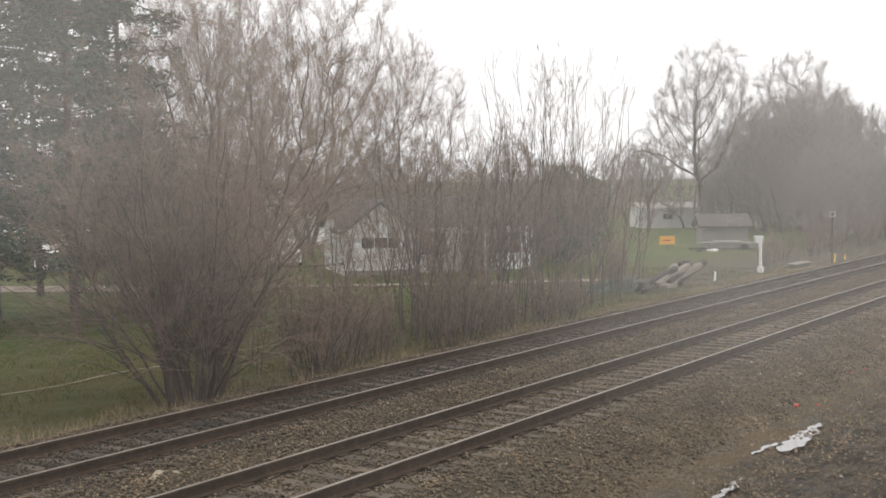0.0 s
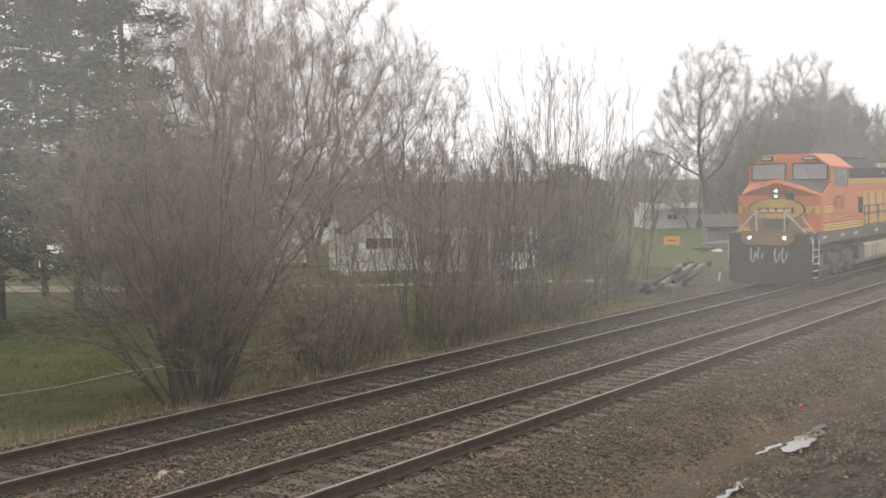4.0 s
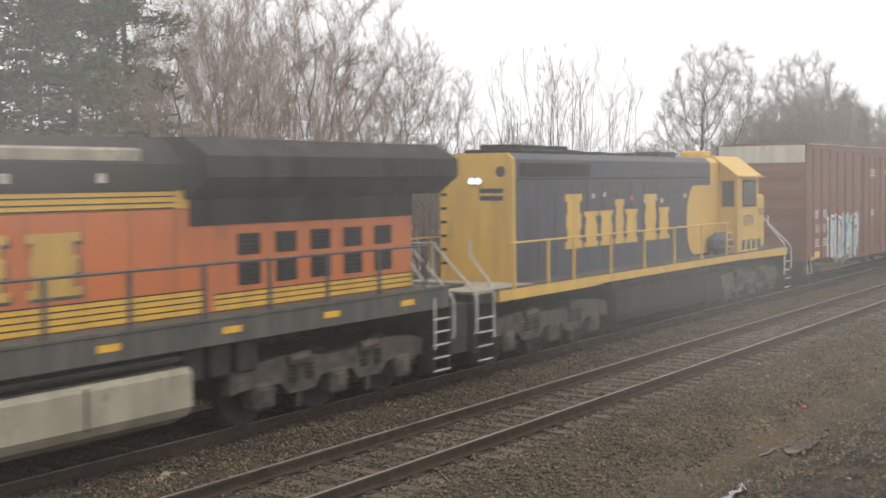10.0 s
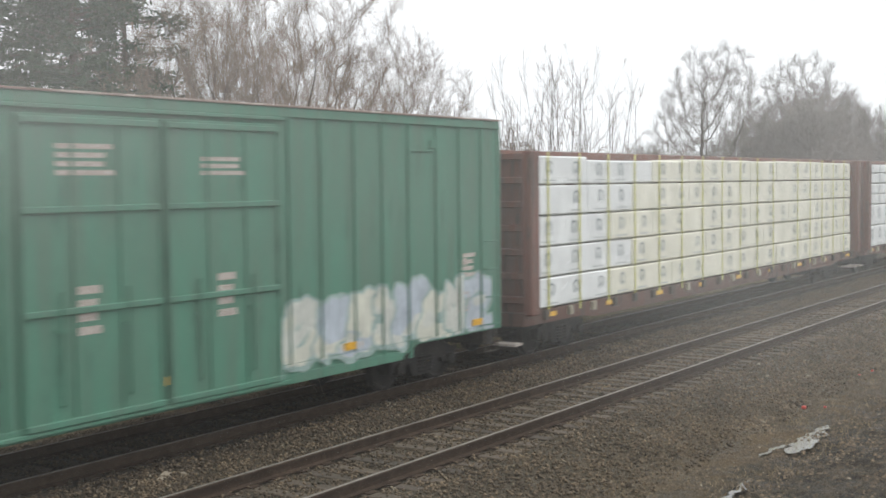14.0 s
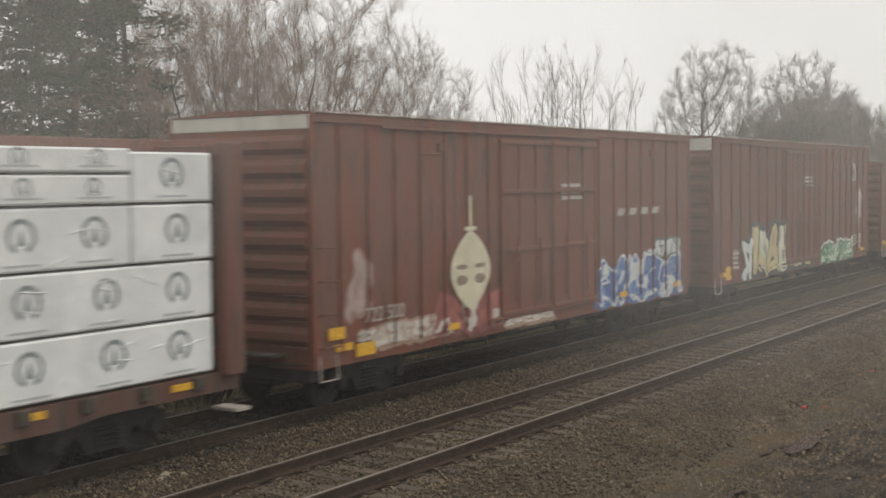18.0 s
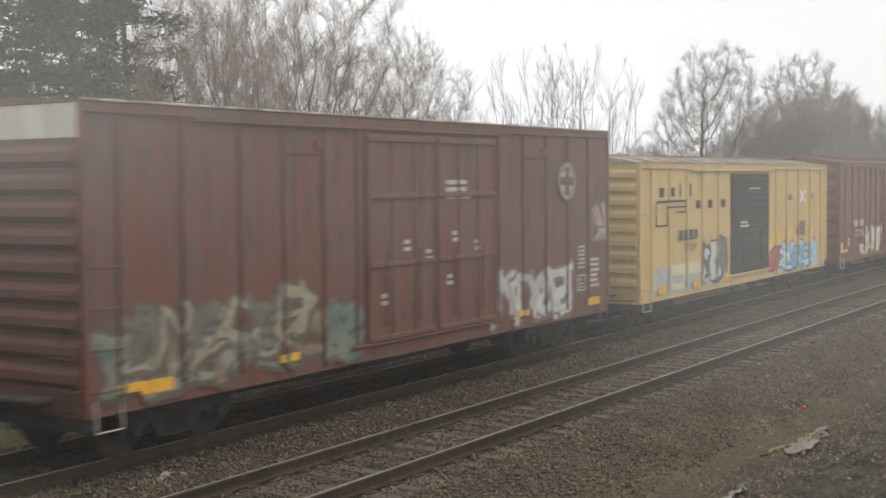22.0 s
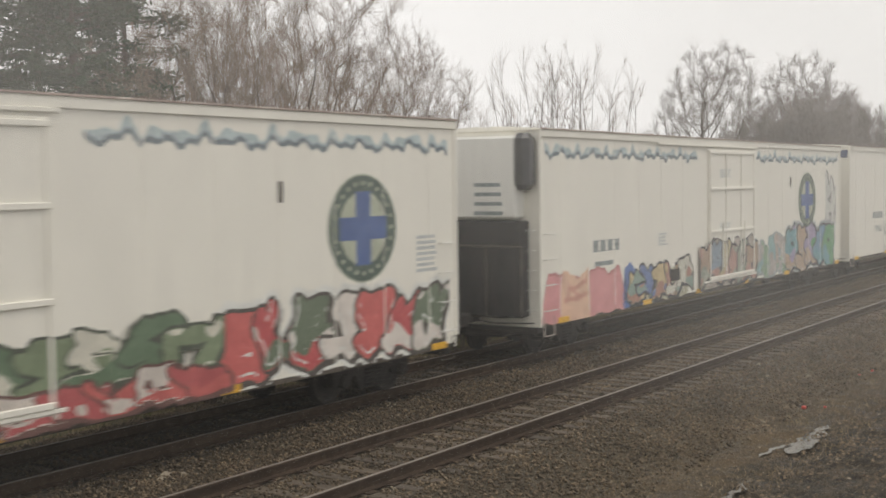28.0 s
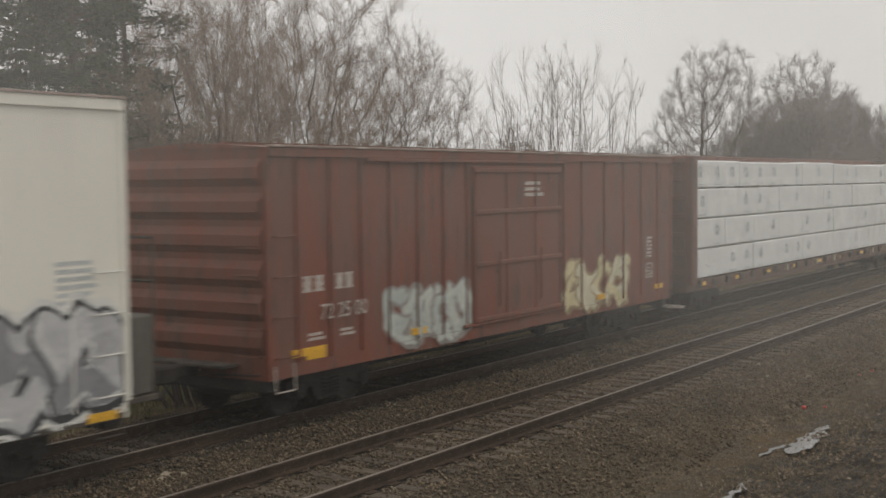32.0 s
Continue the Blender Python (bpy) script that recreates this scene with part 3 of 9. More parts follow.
def room():
    y0, y1, z0, z1 = 0.50, 0.66, -0.55, 5.3
    a, b, c, d = -0.5, 0.5, 3.35, 4.25        # the window opening
    turn = pose(0, 0, 0, 0, 0, -57.3)

    def wall(g, name, label, category):
        o = tagged(g.make(name, M_PLASTER), label, category, kind="structure")
        o.matrix_basis = turn

    g = Geo()
    for x0, x1, za, zb in ((-2.5, a, z0, z1), (b, 2.5, z0, z1), (a, b, z0, c), (a, b, d, z1)):
        g.box(x0, x1, y0, y1, za, zb)
    wall(g, "wall_north", "plain wall with one window opening", "wall")
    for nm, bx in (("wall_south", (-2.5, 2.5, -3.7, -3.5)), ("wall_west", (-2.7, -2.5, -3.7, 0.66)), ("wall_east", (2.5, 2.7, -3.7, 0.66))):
        wall(Geo().box(*bx, z0, z1), nm, "plain painted wall", "wall")
    wall(Geo().box(-2.5, 2.5, -3.5, 0.5, 2.1, 2.3), "floor", "plain grey floor", "floor")
    wall(Geo().box(-2.7, 2.7, -3.7, 0.66, 5.3, 5.5), "ceiling", "plain painted ceiling", "ceiling")
    w = thing("window_1", "added window whose translucent panes veil the view with haze", "window", kind="structure", at=turn)
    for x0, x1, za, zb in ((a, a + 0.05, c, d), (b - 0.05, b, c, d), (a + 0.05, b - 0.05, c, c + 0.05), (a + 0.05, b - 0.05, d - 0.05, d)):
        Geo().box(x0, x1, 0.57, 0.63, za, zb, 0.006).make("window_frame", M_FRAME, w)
    # two panes share the added haze veil
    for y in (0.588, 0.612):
        p = Geo().add([(a + 0.05, y, c + 0.05), (b - 0.05, y, c + 0.05), (b - 0.05, y, d - 0.05), (a + 0.05, y, d - 0.05)], [(0, 1, 2, 3)]).make("pane", M_PANE, w, "translucent pane, one of two that carry the haze veil")
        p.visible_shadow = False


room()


# ---- the train ----
TRAIN = []          # (car, its place along the train)
WHEELS = []         # (axle part, radius, car place) for the turning wheels
_sprays = {}


def spray(c):
    if c not in _sprays:
        _sprays[c] = surface("spray_paint", c, tuple(min(1, x * 1.25 + 0.01) for x in c), scale=2.5, rough=0.6, bump=0, speck=0.12, fine=14)
    return _sprays[c]


INK, CHALK = (0.03, 0.032, 0.035), (0.62, 0.63, 0.60)


# stroke skeletons of loose sprayed shapes, in a unit box
STROKES = [
    [[(0.1, 0), (0.4, 1), (0.6, 1), (0.95, 0)], [(0.25, 0.38), (0.8, 0.34)]],
    [[(0.15, 0), (0.1, 1), (0.75, 0.95), (0.85, 0.7), (0.35, 0.52), (0.9, 0.35), (0.75, 0.03), (0.15, 0.05)]],
    [[(0.9, 0.95), (0.3, 0.9), (0.1, 0.5), (0.3, 0.08), (0.95, 0.1)], [(0.3, 0.5), (0.8, 0.5)]],
    [[(0.15, 0), (0.15, 1)], [(0.9, 1), (0.25, 0.5), (0.95, 0)]],
    [[(0.5, 1), (0.12, 0.75), (0.12, 0.25), (0.5, 0), (0.88, 0.25), (0.88, 0.75), (0.5, 1)]],
    [[(0.9, 0.95), (0.3, 0.95), (0.15, 0.7), (0.8, 0.4), (0.85, 0.15), (0.5, 0), (0.1, 0.1)]],
    [[(0.1, 0), (0.15, 1), (0.8, 0.95), (0.85, 0.62), (0.3, 0.5), (0.95, 0)]],
    [[(0.08, 0), (0.12, 1), (0.5, 0.45), (0.9, 1), (0.95, 0)]],
    [[(0.05, 0.95), (0.95, 1)], [(0.5, 0.95), (0.45, 0)]],
    [[(0.1, 1), (0.15, 0.2), (0.5, 0), (0.85, 0.2), (0.9, 1)]],
]


EDGES = {}          # lower edge of each car's side: length, middle height, end height


def low_edge(car, x):
    """Height of the side's lower edge along a car."""
    if car.name not in EDGES:
        return 0 * x
    L, lo, end = EDGES[car.name]
    return np.interp(x, [0, 2.9, 3.5, L - 3.5, L - 2.9, L], [end, end, lo, lo, end, end])


def graffiti(car, x0, x1, z0, z1, colours, y, seed, letters=5, ribs=(), rib=(0.0, 0.0), outline=INK, halo=None, name="graffiti", solid=False, cell=0.021, weight=1.0):
    """Sprayed interlocking shapes that lie on a side and over its posts; colours fill them."""
    rng = np.random.default_rng(seed)
    nx, nz = int((x1 - x0 + 0.4) / cell), int((z1 - z0 + 0.4) / cell)
    gx, gz = np.meshgrid(x0 - 0.2 + (np.arange(nx) + 0.5) * cell, z0 - 0.2 + (np.arange(nz) + 0.5) * cell)
    h = z1 - z0
    gx2 = gx + 0.05 * h * np.sin(gz * 6 / h + seed) + 0.03 * h * np.sin(gz * 13 / h + gx * 2)
    gz2 = gz + 0.05 * h * np.sin(gx * 4.1 + seed) + 0.02 * h * np.sin(gx * 11 + seed)
    kind = np.full(gx.shape, -1)
    w = (x1 - x0) / letters
    halo_r, ink_r = 0.10 + 0.05 * h, 0.035 + 0.02 * h
    fields = []
    for k in range(letters):
        th = min(w * 0.5, h * 0.36) * rng.uniform(0.32, 0.42) * weight
        a0, wide = x0 + k * w - 0.18 * w + th, w * 1.36 - 2 * th
        b0, tall = z0 + th + h * rng.uniform(0, 0.08), h * rng.uniform(0.86, 1.0) - 2 * th
        d = np.full(gx.shape, 9.0)
        lean = rng.uniform(-0.12, 0.12)
        mirror, flip = rng.random() < 0.5, rng.random() < 0.5
        for line in STROKES[rng.integers(0, len(STROKES))] + STROKES[rng.integers(0, len(STROKES))][:1]:
            pts = [np.array([a0 + ((1 - u if mirror else u) + lean * v + rng.uniform(-0.23, 0.23)) * wide, b0 + np.clip((1 - v if flip else v) + rng.uniform(-0.23, 0.23), 0, 1) * tall]) for u, v in line]
            for a, b in zip(pts[:-1], pts[1:]):
                e = b - a
                t = np.clip(((gx2 - a[0]) * e[0] + (gz2 - a[1]) * e[1]) / (e @ e + 1e-6), 0, 1)
                d = np.minimum(d, np.hypot(gx2 - a[0] - t * e[0], gz2 - a[1] - t * e[1]) - th * (0.8 + 0.35 * t))
        fields.append(d)
    if halo is not None:
        for d in fields:
            kind = np.where(d < halo_r, 1, kind)
    tones = [2 + (k % len(colours)) for k in range(letters)]
    shade = np.roll(np.minimum.reduce(fields), (-2, 3), (0, 1))
    kind = np.where(shade < ink_r * 0.9, 0, kind)
    for k, d in enumerate(fields):
        kind = np.where(d < ink_r, 0, kind)
        c = 2 + rng.integers(0, len(colours)) if solid else tones[k]
        kind = np.where(d < 0, c, kind)
        if len(colours) > 1:
            other = 2 + rng.integers(0, len(colours))
            kind = np.where((d < -0.012) & (gz2 < z0 + h * (0.36 + 0.12 * np.sin(gx2 * 5 + k))), other, kind)
            other = 2 + rng.integers(0, len(colours))
            kind = np.where((d < -0.012) & (np.sin(gx2 * 7 / h + k) + np.sin(gz2 * 9 / h + 2 * k) > 1.25), other, kind)
        # thin highlight along one flank
        if halo is not None and not solid:
            hi = np.roll(d, (3, 2), (0, 1))
            kind = np.where((d < -0.02) & (hi > -0.045) & (hi < -0.015) & (np.sin(gx2 * 9 + k) > -0.3), 1, kind)
    # overspray: ragged rim and a few drips
    noise = np.sin(gx * 41 + gz * 17) * np.sin(gz * 53 - gx * 29 + seed)
    kind = np.where((kind == 1) & (np.minimum.reduce(fields) > halo_r * 0.8) & (noise > 0.1), -1, kind)
    kind = np.where((gz < low_edge(car, gx) + cell) | (gx < 0.02), -1, kind)
    dip = np.zeros(gx.shape)
    for r in ribs:
        dip = np.where(np.abs(gx - r) < rib[0] / 2 + cell * 0.5, rib[1], dip)
    if len(ribs):
        dip = np.where((gz < 0.985) & (dip == 0), 0.031, dip)
    # runs of one colour become one strip
    code = kind * 4 + (dip > 0) + (dip > 0.04)
    hc = cell / 2
    v, kk = [], []
    for j in range(nz):
        cut = np.concatenate([[0], np.nonzero(np.diff(code[j]))[0] + 1, [nx]])
        for a, b in zip(cut[:-1], cut[1:]):
            if kind[j, a] >= 0:
                xa, xb, z, yy = gx[j, a] - hc, gx[j, b - 1] + hc, gz[j, a], y - 0.003 - 0.0007 * (seed % 5) - dip[j, a]
                v += [(xa, yy, z - hc), (xb, yy, z - hc), (xb, yy, z + hc), (xa, yy, z + hc)]
                kk.append(kind[j, a])
    v = np.array(v)
    mats = [spray(outline), spray(halo or outline)] + [spray(c) for c in colours]
    return link(name, mesh_arrays(name, v, np.arange(len(v)).reshape(-1, 4), mats, np.array(kk)), car, "sprayed graffiti in " + ("many colours" if len(colours) > 2 else "two tones"))


def wash(car, x0, x1, z0, z1, colour, y, seed, bumps=1.2, amp=0.25, rim=None, ribs=(), rib=0.045):
    """A sprayed flat field with a bumpy upper edge and, if given, a dark rim."""
    rng = np.random.default_rng(seed)
    n = int((x1 - x0) / 0.03)
    x = np.linspace(x0, x1, n + 1)
    u = (x - x0) / (x1 - x0)
    top = z1 - amp * (z1 - z0) * (1 - np.abs(np.sin(np.pi * (x - x0) / bumps + seed + 0.5 * np.sin(x * 2.1)))) - 0.05 * np.abs(np.sin(x * 9 + seed))
    top = z0 + (top - z0) * np.clip(np.minimum(u, 1 - u) * 14, 0.15, 1) ** 0.5
    low = np.maximum(z0 + 0.03 * np.sin(x * 7 + seed) + rng.normal(0, 0.008, n + 1), low_edge(car, x) + 0.01)
    top = np.maximum(top, low + 0.02)
    g = Geo()
    for i in range(n):
        yy = y - 0.0022 - (rib if any(abs(0.5 * (x[i] + x[i + 1]) - r) < 0.06 for r in ribs) else 0.0)
        g.add([(x[i], yy, low[i]), (x[i + 1], yy, low[i + 1]), (x[i + 1], yy, top[i + 1]), (x[i], yy, top[i])], [(0, 1, 2, 3)], 0)
        if rim:
            g.add([(x[i], yy - 0.0004, top[i] - 0.03), (x[i + 1], yy - 0.0004, top[i + 1] - 0.03), (x[i + 1], yy - 0.0004, top[i + 1] + 0.03), (x[i], yy - 0.0004, top[i] + 0.03)], [(0, 1, 2, 3)], 1)
    return g.make("graffiti", [spray(colour), spray(rim or colour)], car, "flat sprayed field of colour")


def bars(car, x0, x1, z0, z1, rows, y, mat=None, name="stencil_marking", cols=1, ragged=0.25, seed=1):
    """Small unreadable writing as plain bars."""
    rnd = random.Random(seed)
    g = Geo()
    step = (z1 - z0) / rows
    cw = (x1 - x0) / cols
    for r in range(rows):
        for c in range(cols):
            a = x0 + c * cw
            b = a + cw * (0.86 if cols > 1 else 1) * (1 - ragged * rnd.random())
            g.box(a, b, y - 0.004, y + 0.002, z0 + r * step, z0 + r * step + step * 0.6)
    return g.make(name, mat or M_LETTER, car)


def block_letters(car, x0, x1, z0, z1, n, y, mat, shade=None, slant=0.0, gap=0.2, name="emblem_block", stem=0.13, solid=False):
    """A brand name as plain barred blocks of its size and colour: a broad stem between slab feet."""
    w = (x1 - x0) / n
    h = z1 - z0
    for k in range(n):
        a, b = x0 + k * w, x0 + (k + 1 - gap) * w
        t = (b - a) * stem
        if solid or h < 0.16:
            rects = [(a, b, 0, h)]
        else:
            rects = [(a + t, b - t, 0, h), (a, b, 0, 0.14 * h), (a, b, 0.86 * h, h), (a + t * 0.45, b - t * 0.45, 0.36 * h, 0.64 * h)]
        for off, m, nm, deep in (((0.05, -0.05), shade, name + "_shadow", 0.002), ((0, 0), mat, name, 0.005)):
            if m is None:
                continue
            g = Geo()
            for i, (p, q, u, v) in enumerate(rects):
                p, q, u, v, e = p + off[0], q + off[0], u + off[1], v + off[1], 0.0004 * i
                g.prism([(p + slant * u, z0 + u), (q + slant * u, z0 + u), (q + slant * v, z0 + v), (p + slant * v, z0 + v)], "y", y - deep - e, y + 0.001)
            g.make(nm, m, car)


def freight_truck(car, x, s, y_side=1.02):
    """Bogie > side frames, axles (> wheels), spring nest, bolster."""
    t = Geo().box(x - 0.18, x + 0.18, -1.1, 1.1, 0.5, 0.78, 0.02).make("bogie", M_TRUCK, car, "grimy cast steel bogie")
    for sy in (-1, 1):
        yy = sy * y_side
        g = Geo()
        prof = [(-1.12, 0.36), (-1.12, 0.60), (-0.95, 0.66), (-0.42, 0.82), (0.42, 0.82), (0.95, 0.66), (1.12, 0.60), (1.12, 0.36), (0.70, 0.36), (0.52, 0.50), (0.36, 0.22), (-0.36, 0.22), (-0.52, 0.50), (-0.70, 0.36)]
        g.prism([(x + a, b) for a, b in prof], "y", yy - 0.08, yy + 0.08)
        g.make("side_frame", M_TRUCK, t)
        g = Geo()
        for k in (-0.16, 0, 0.16):
            for j in range(5):
                g.pipe([(x + k, yy + sy * 0.085, 0.27 + j * 0.065), (x + k, yy + sy * 0.085, 0.31 + j * 0.065)], 0.065, 8)
        g.make("spring_nest", M_TRUCK, t)
    # unseen cross beams, added to block the lit grass behind the bogie
    for dx in (-0.42, 0.42):
        Geo().box(x + dx - 0.06, x + dx + 0.06, -0.95, 0.95, 0.28, 0.52, 0.02).make("brake_beam", M_TRUCK, t)
    for dx in (-0.87, 0.87):
        axle(t, x + dx, 0.42, s, M_TRUCK)
    return t


WHEEL_ME = {}


def axle(parent, x, r, s, mat=None):
    """A wheelset that turns: two wheels on an axle, with bearing caps."""
    if r not in WHEEL_ME:
        g = Geo()
        g.pipe([(0, -1.12, 0), (0, 1.12, 0)], 0.08, 10)
        for sy in (-1, 1):
            prof = [(0.10, 0.70 * sy), (r * 0.80, 0.71 * sy), (r * 0.84, 0.66 * sy), (r + 0.027, 0.675 * sy), (r + 0.027, 0.70 * sy), (r, 0.715 * sy), (r, 0.80 * sy), (r * 0.86, 0.81 * sy), (r * 0.80, 0.77 * sy), (0.14, 0.76 * sy), (0.12, 0.84 * sy)]
            g.wheel(0, 0, 0, prof, 28)
            g.wheel(0, 0, 0, [(0.0, 1.19 * sy), (0.10, 1.19 * sy), (0.12, 1.16 * sy), (0.12, 1.0 * sy)], 10)
            for k in range(3):
                a = k * 2.094
                g.box(0.05 * math.cos(a) - 0.02, 0.05 * math.cos(a) + 0.02, 1.19 * sy - 0.015, 1.19 * sy + 0.015, 0.05 * math.sin(a) - 0.02, 0.05 * math.sin(a) + 0.02)
        WHEEL_ME[r] = data_of(g, "wheelset", mat or M_UNDER)
    o = link("wheelset", WHEEL_ME[r], parent)
    o.matrix_basis = pose(x, 0, r)
    WHEELS.append((o, x, r, s))
    return o


def coupler(car, x, way):
    g = Geo()
    g.box(min(x, x + way * 0.75), max(x, x + way * 0.75), -0.09, 0.09, 0.80, 1.0, 0.02)
    g.box(min(x + way * 0.55, x + way * 0.95), max(x + way * 0.55, x + way * 0.95), -0.17, 0.14, 0.74, 1.02, 0.04)
    g.make("coupler", M_UNDER, car)
    g = Geo()
    g.pipe([(x, 0.35, 0.85), (x + way * 0.3, 0.33, 0.62), (x + way * 0.55, 0.25, 0.45), (x + way * 0.8, 0.12, 0.5)], 0.03, 6)
    g.make("brake_hose", M_UNDER, car)


def ladder(car, x0, x1, z0, z1, n, y, mat):
    for k in range(n):
        z = z0 + (z1 - z0) * k / max(1, n - 1)
        g = Geo().pipe([(x0, y, z), (x0, y - 0.07, z), (x1, y - 0.07, z), (x1, y, z)], 0.013, 5)
        g.make("grab_iron", mat, car)


def boxcar(name, label, s0, s1, top, mat, ribs, door, sill=0.80, w=1.53, doubledoor=False, white_end=False, peaked=False, end_ribs=9, door_mat=None, belly=True, roof_mat=None, smooth_side=False, rib_w=0.09, rib_d=0.045, category="boxcar", ladder_mat=None, plain_end=False, edge_mat=None, panel_h=0.46, end_d=0.085):
    """Freight car > body, roof, side posts, door (> bars), end ribs, grab irons, underframe, bogies, couplers."""
    L = s1 - s0
    car = thing(name, label, category, "freight cars of the train")
    TRAIN.append((car, s0))
    zs = sill + 0.22
    # body with a deeper sill between the bogies
    lo = sill if belly else zs
    prof = [(0, zs), (2.9, zs), (3.5, lo), (L - 3.5, lo), (L - 2.9, zs), (L, zs), (L, top), (0, top)] if belly else [(0, lo), (L, lo), (L, top), (0, top)]
    if not belly:
        prof = [(0, sill), (L, sill), (L, top), (0, top)]
    g = Geo().prism(prof, "y", -w, w)
    g.make("body", mat, car)
    EDGES[car.name] = (L, lo, zs) if belly else (L, sill, sill)
    # top rail
    g = Geo().box(-0.02, L + 0.02, -w - 0.05, -w + 0.02, top - 0.14, top + 0.01, 0.008)
    g.make("side_rail", mat, car)
    g = Geo().box(-0.02, L + 0.02, w - 0.02, w + 0.05, top - 0.14, top + 0.01, 0.008)
    g.make("side_rail", mat, car)
    if belly:
        Geo().box(3.4, L - 3.4, -w - 0.03, -w + 0.01, lo, lo + 0.16, 0.006).make("side_sill", mat, car)
    # roof
    rise = 0.24 if peaked else 0.10
    g = Geo()
    g.prism([(-w - 0.06, top), (-w * 0.5, top + rise * 0.62), (0, top + rise), (w * 0.5, top + rise * 0.62), (w + 0.06, top)], "x", -0.04, L + 0.04)
    roof = g.make("roof", roof_mat or mat, car, "weathered sheet steel roof")
    Geo().box(-0.03, L + 0.03, -w - 0.075, -w - 0.02, top + 0.012, top + 0.045, 0.006).make("roof_edge", edge_mat or M_EDGE, roof, "worn roof edge with a sky-lit highlight in its colour")
    k = 0.9
    while k < L:
        g = Geo()
        for sy in (-1, 1):
            g.prism([(sy * (w + 0.05), top + 0.004), (sy * (w + 0.05), top + 0.05), (0, top + rise + 0.045), (0, top + rise + 0.002)], "x", k - 0.05, k + 0.05)
        g.make("roof_seam", roof_mat or mat, roof)
        k += 1.25
    # posts
    zl = lambda x: zs if belly and (x < 3.0 or x > L - 3.0) else lo
    if ribs:
        cache = {}
        for x in ribs:
            for sy in (-1, 1):
                key = (round(zl(x), 2), sy)
                if key not in cache:
                    a, b = sorted((sy * w, sy * (w + rib_d)))
                    y0, y1 = (a, b)
                    cache[key] = data_of(Geo().box(-rib_w / 2, rib_w / 2, y0, y1, zl(x), top - 0.14, 0.012), "side_post", mat)
                o = link("side_post", cache[key], car)
                o.matrix_basis = pose(x, 0, 0)
    # small latch brackets under the eaves
    if ribs and top > 4.6:
        for k in (3, len(ribs) - 4):
            a, b = ribs[k], ribs[k + 1]
            Geo().box(a + 0.06, b - 0.06, -w - 0.03, -w + 0.005, top - 0.62, top - 0.585, 0.006).make("latch_bar", mat, car)
            Geo().box(b - 0.22, b - 0.08, -w - 0.05, -w + 0.005, top - 0.56, top - 0.40, 0.012).make("latch_bracket", mat, car)
    # corner posts
    for x in (0.0, L):
        for sy in (-1, 1):
            g = Geo().box(x - 0.05, x + 0.05, sy * w - 0.035, sy * w + 0.035, zs, top - 0.02, 0.012)
            g.make("corner_post", mat, car)
    # doors
    d0, d1 = door
    spans = [(d0, (d0 + d1) / 2 - 0.03), ((d0 + d1) / 2 + 0.03, d1)] if doubledoor else [(d0, d1)]
    dm = door_mat or mat
    for a, b in spans:
        g = Geo().box(a, b, -w - 0.055, -w + 0.01, lo + 0.10, top - 0.26, 0.012)
        d = g.make("door", dm, car, "sliding freight door")
        if door_mat:
            n = 14
            for k in range(n):
                z = lo + 0.3 + k * (top - lo - 0.75) / (n - 1)
                g = Geo().box(a + 0.12, b - 0.12, -w - 0.095, -w - 0.055, z - 0.06, z + 0.06, 0.02)
                g.make("door_corrugation", dm, d)
        else:
            zz = [lo + 0.14, lo + (top - lo) * 0.36, lo + (top - lo) * 0.66, top - 0.34]
            for z in zz:
                g = Geo().box(a + 0.03, b - 0.03, -w - 0.10, -w - 0.055, z - 0.045, z + 0.045, 0.012)
                g.make("door_bar", dm, d)
            for f in (0.02, 0.35, 0.68, 0.98):
                x = a + (b - a) * f
                g = Geo().box(x - 0.03, x + 0.03, -w - 0.085, -w - 0.055, lo + 0.12, top - 0.30, 0.01)
                g.make("door_stile", dm, d)
        for f in (0.25, 0.72):
            x = a + (b - a) * f
            g = Geo().pipe([(x, -w - 0.09, lo + 0.35), (x, -w - 0.115, lo + 0.4), (x, -w - 0.115, lo + (top - lo) * 0.42)], 0.02, 6)
            g.box(x - 0.1, x + 0.1, -w - 0.12, -w - 0.09, lo + (top - lo) * 0.3, lo + (top - lo) * 0.3 + 0.05)
            g.make("lock_rod", dm, d)
    for z, nm in ((lo + 0.03, "door_track"), (top - 0.2, "door_track")):
        g = Geo().box(max(0.2, d0 - (d1 - d0) * (0.95 if z > 2 else 0.1)), d1 + 0.15, -w - 0.08, -w - 0.03, z, z + 0.06, 0.01)
        g.make(nm, mat, car)
    # ends
    for x, way in ((0.0, -1), (L, 1)):
        if not plain_end:
            z0, z1 = zs + 0.12, top - (panel_h + 0.06 if white_end else 0.12)
            for k in range(end_ribs):
                z = z0 + (k + 0.5) * (z1 - z0) / end_ribs
                hh = (z1 - z0) / end_ribs * 0.27
                g = Geo()
                g.prism([(x, z - hh * 1.5), (x + way * end_d, z - hh * 0.6), (x + way * end_d, z + hh * 0.6), (x, z + hh * 1.5)], "y", -w + 0.09, w - 0.09)
                g.make("end_rib", mat, car)
        if white_end:
            a, b = sorted((x, x + way * 0.02))
            Geo().box(a, b, -w + 0.01, w - 0.01, top - panel_h, top - 0.01, 0.004).make("end_panel", M_CREAM, car, "white painted top end panel")
        coupler(car, x, way)
        # deep end gear, added to keep the gap between cars dark
        a, b = sorted((x - way * 0.02, x - way * 0.30))
        Geo().box(a, b, -w + 0.1, w - 0.1, 0.58, zs - 0.005, 0.02).make("end_sill", M_UNDER, car)
        a, b = sorted((x - way * 0.3, x - way * 1.1))
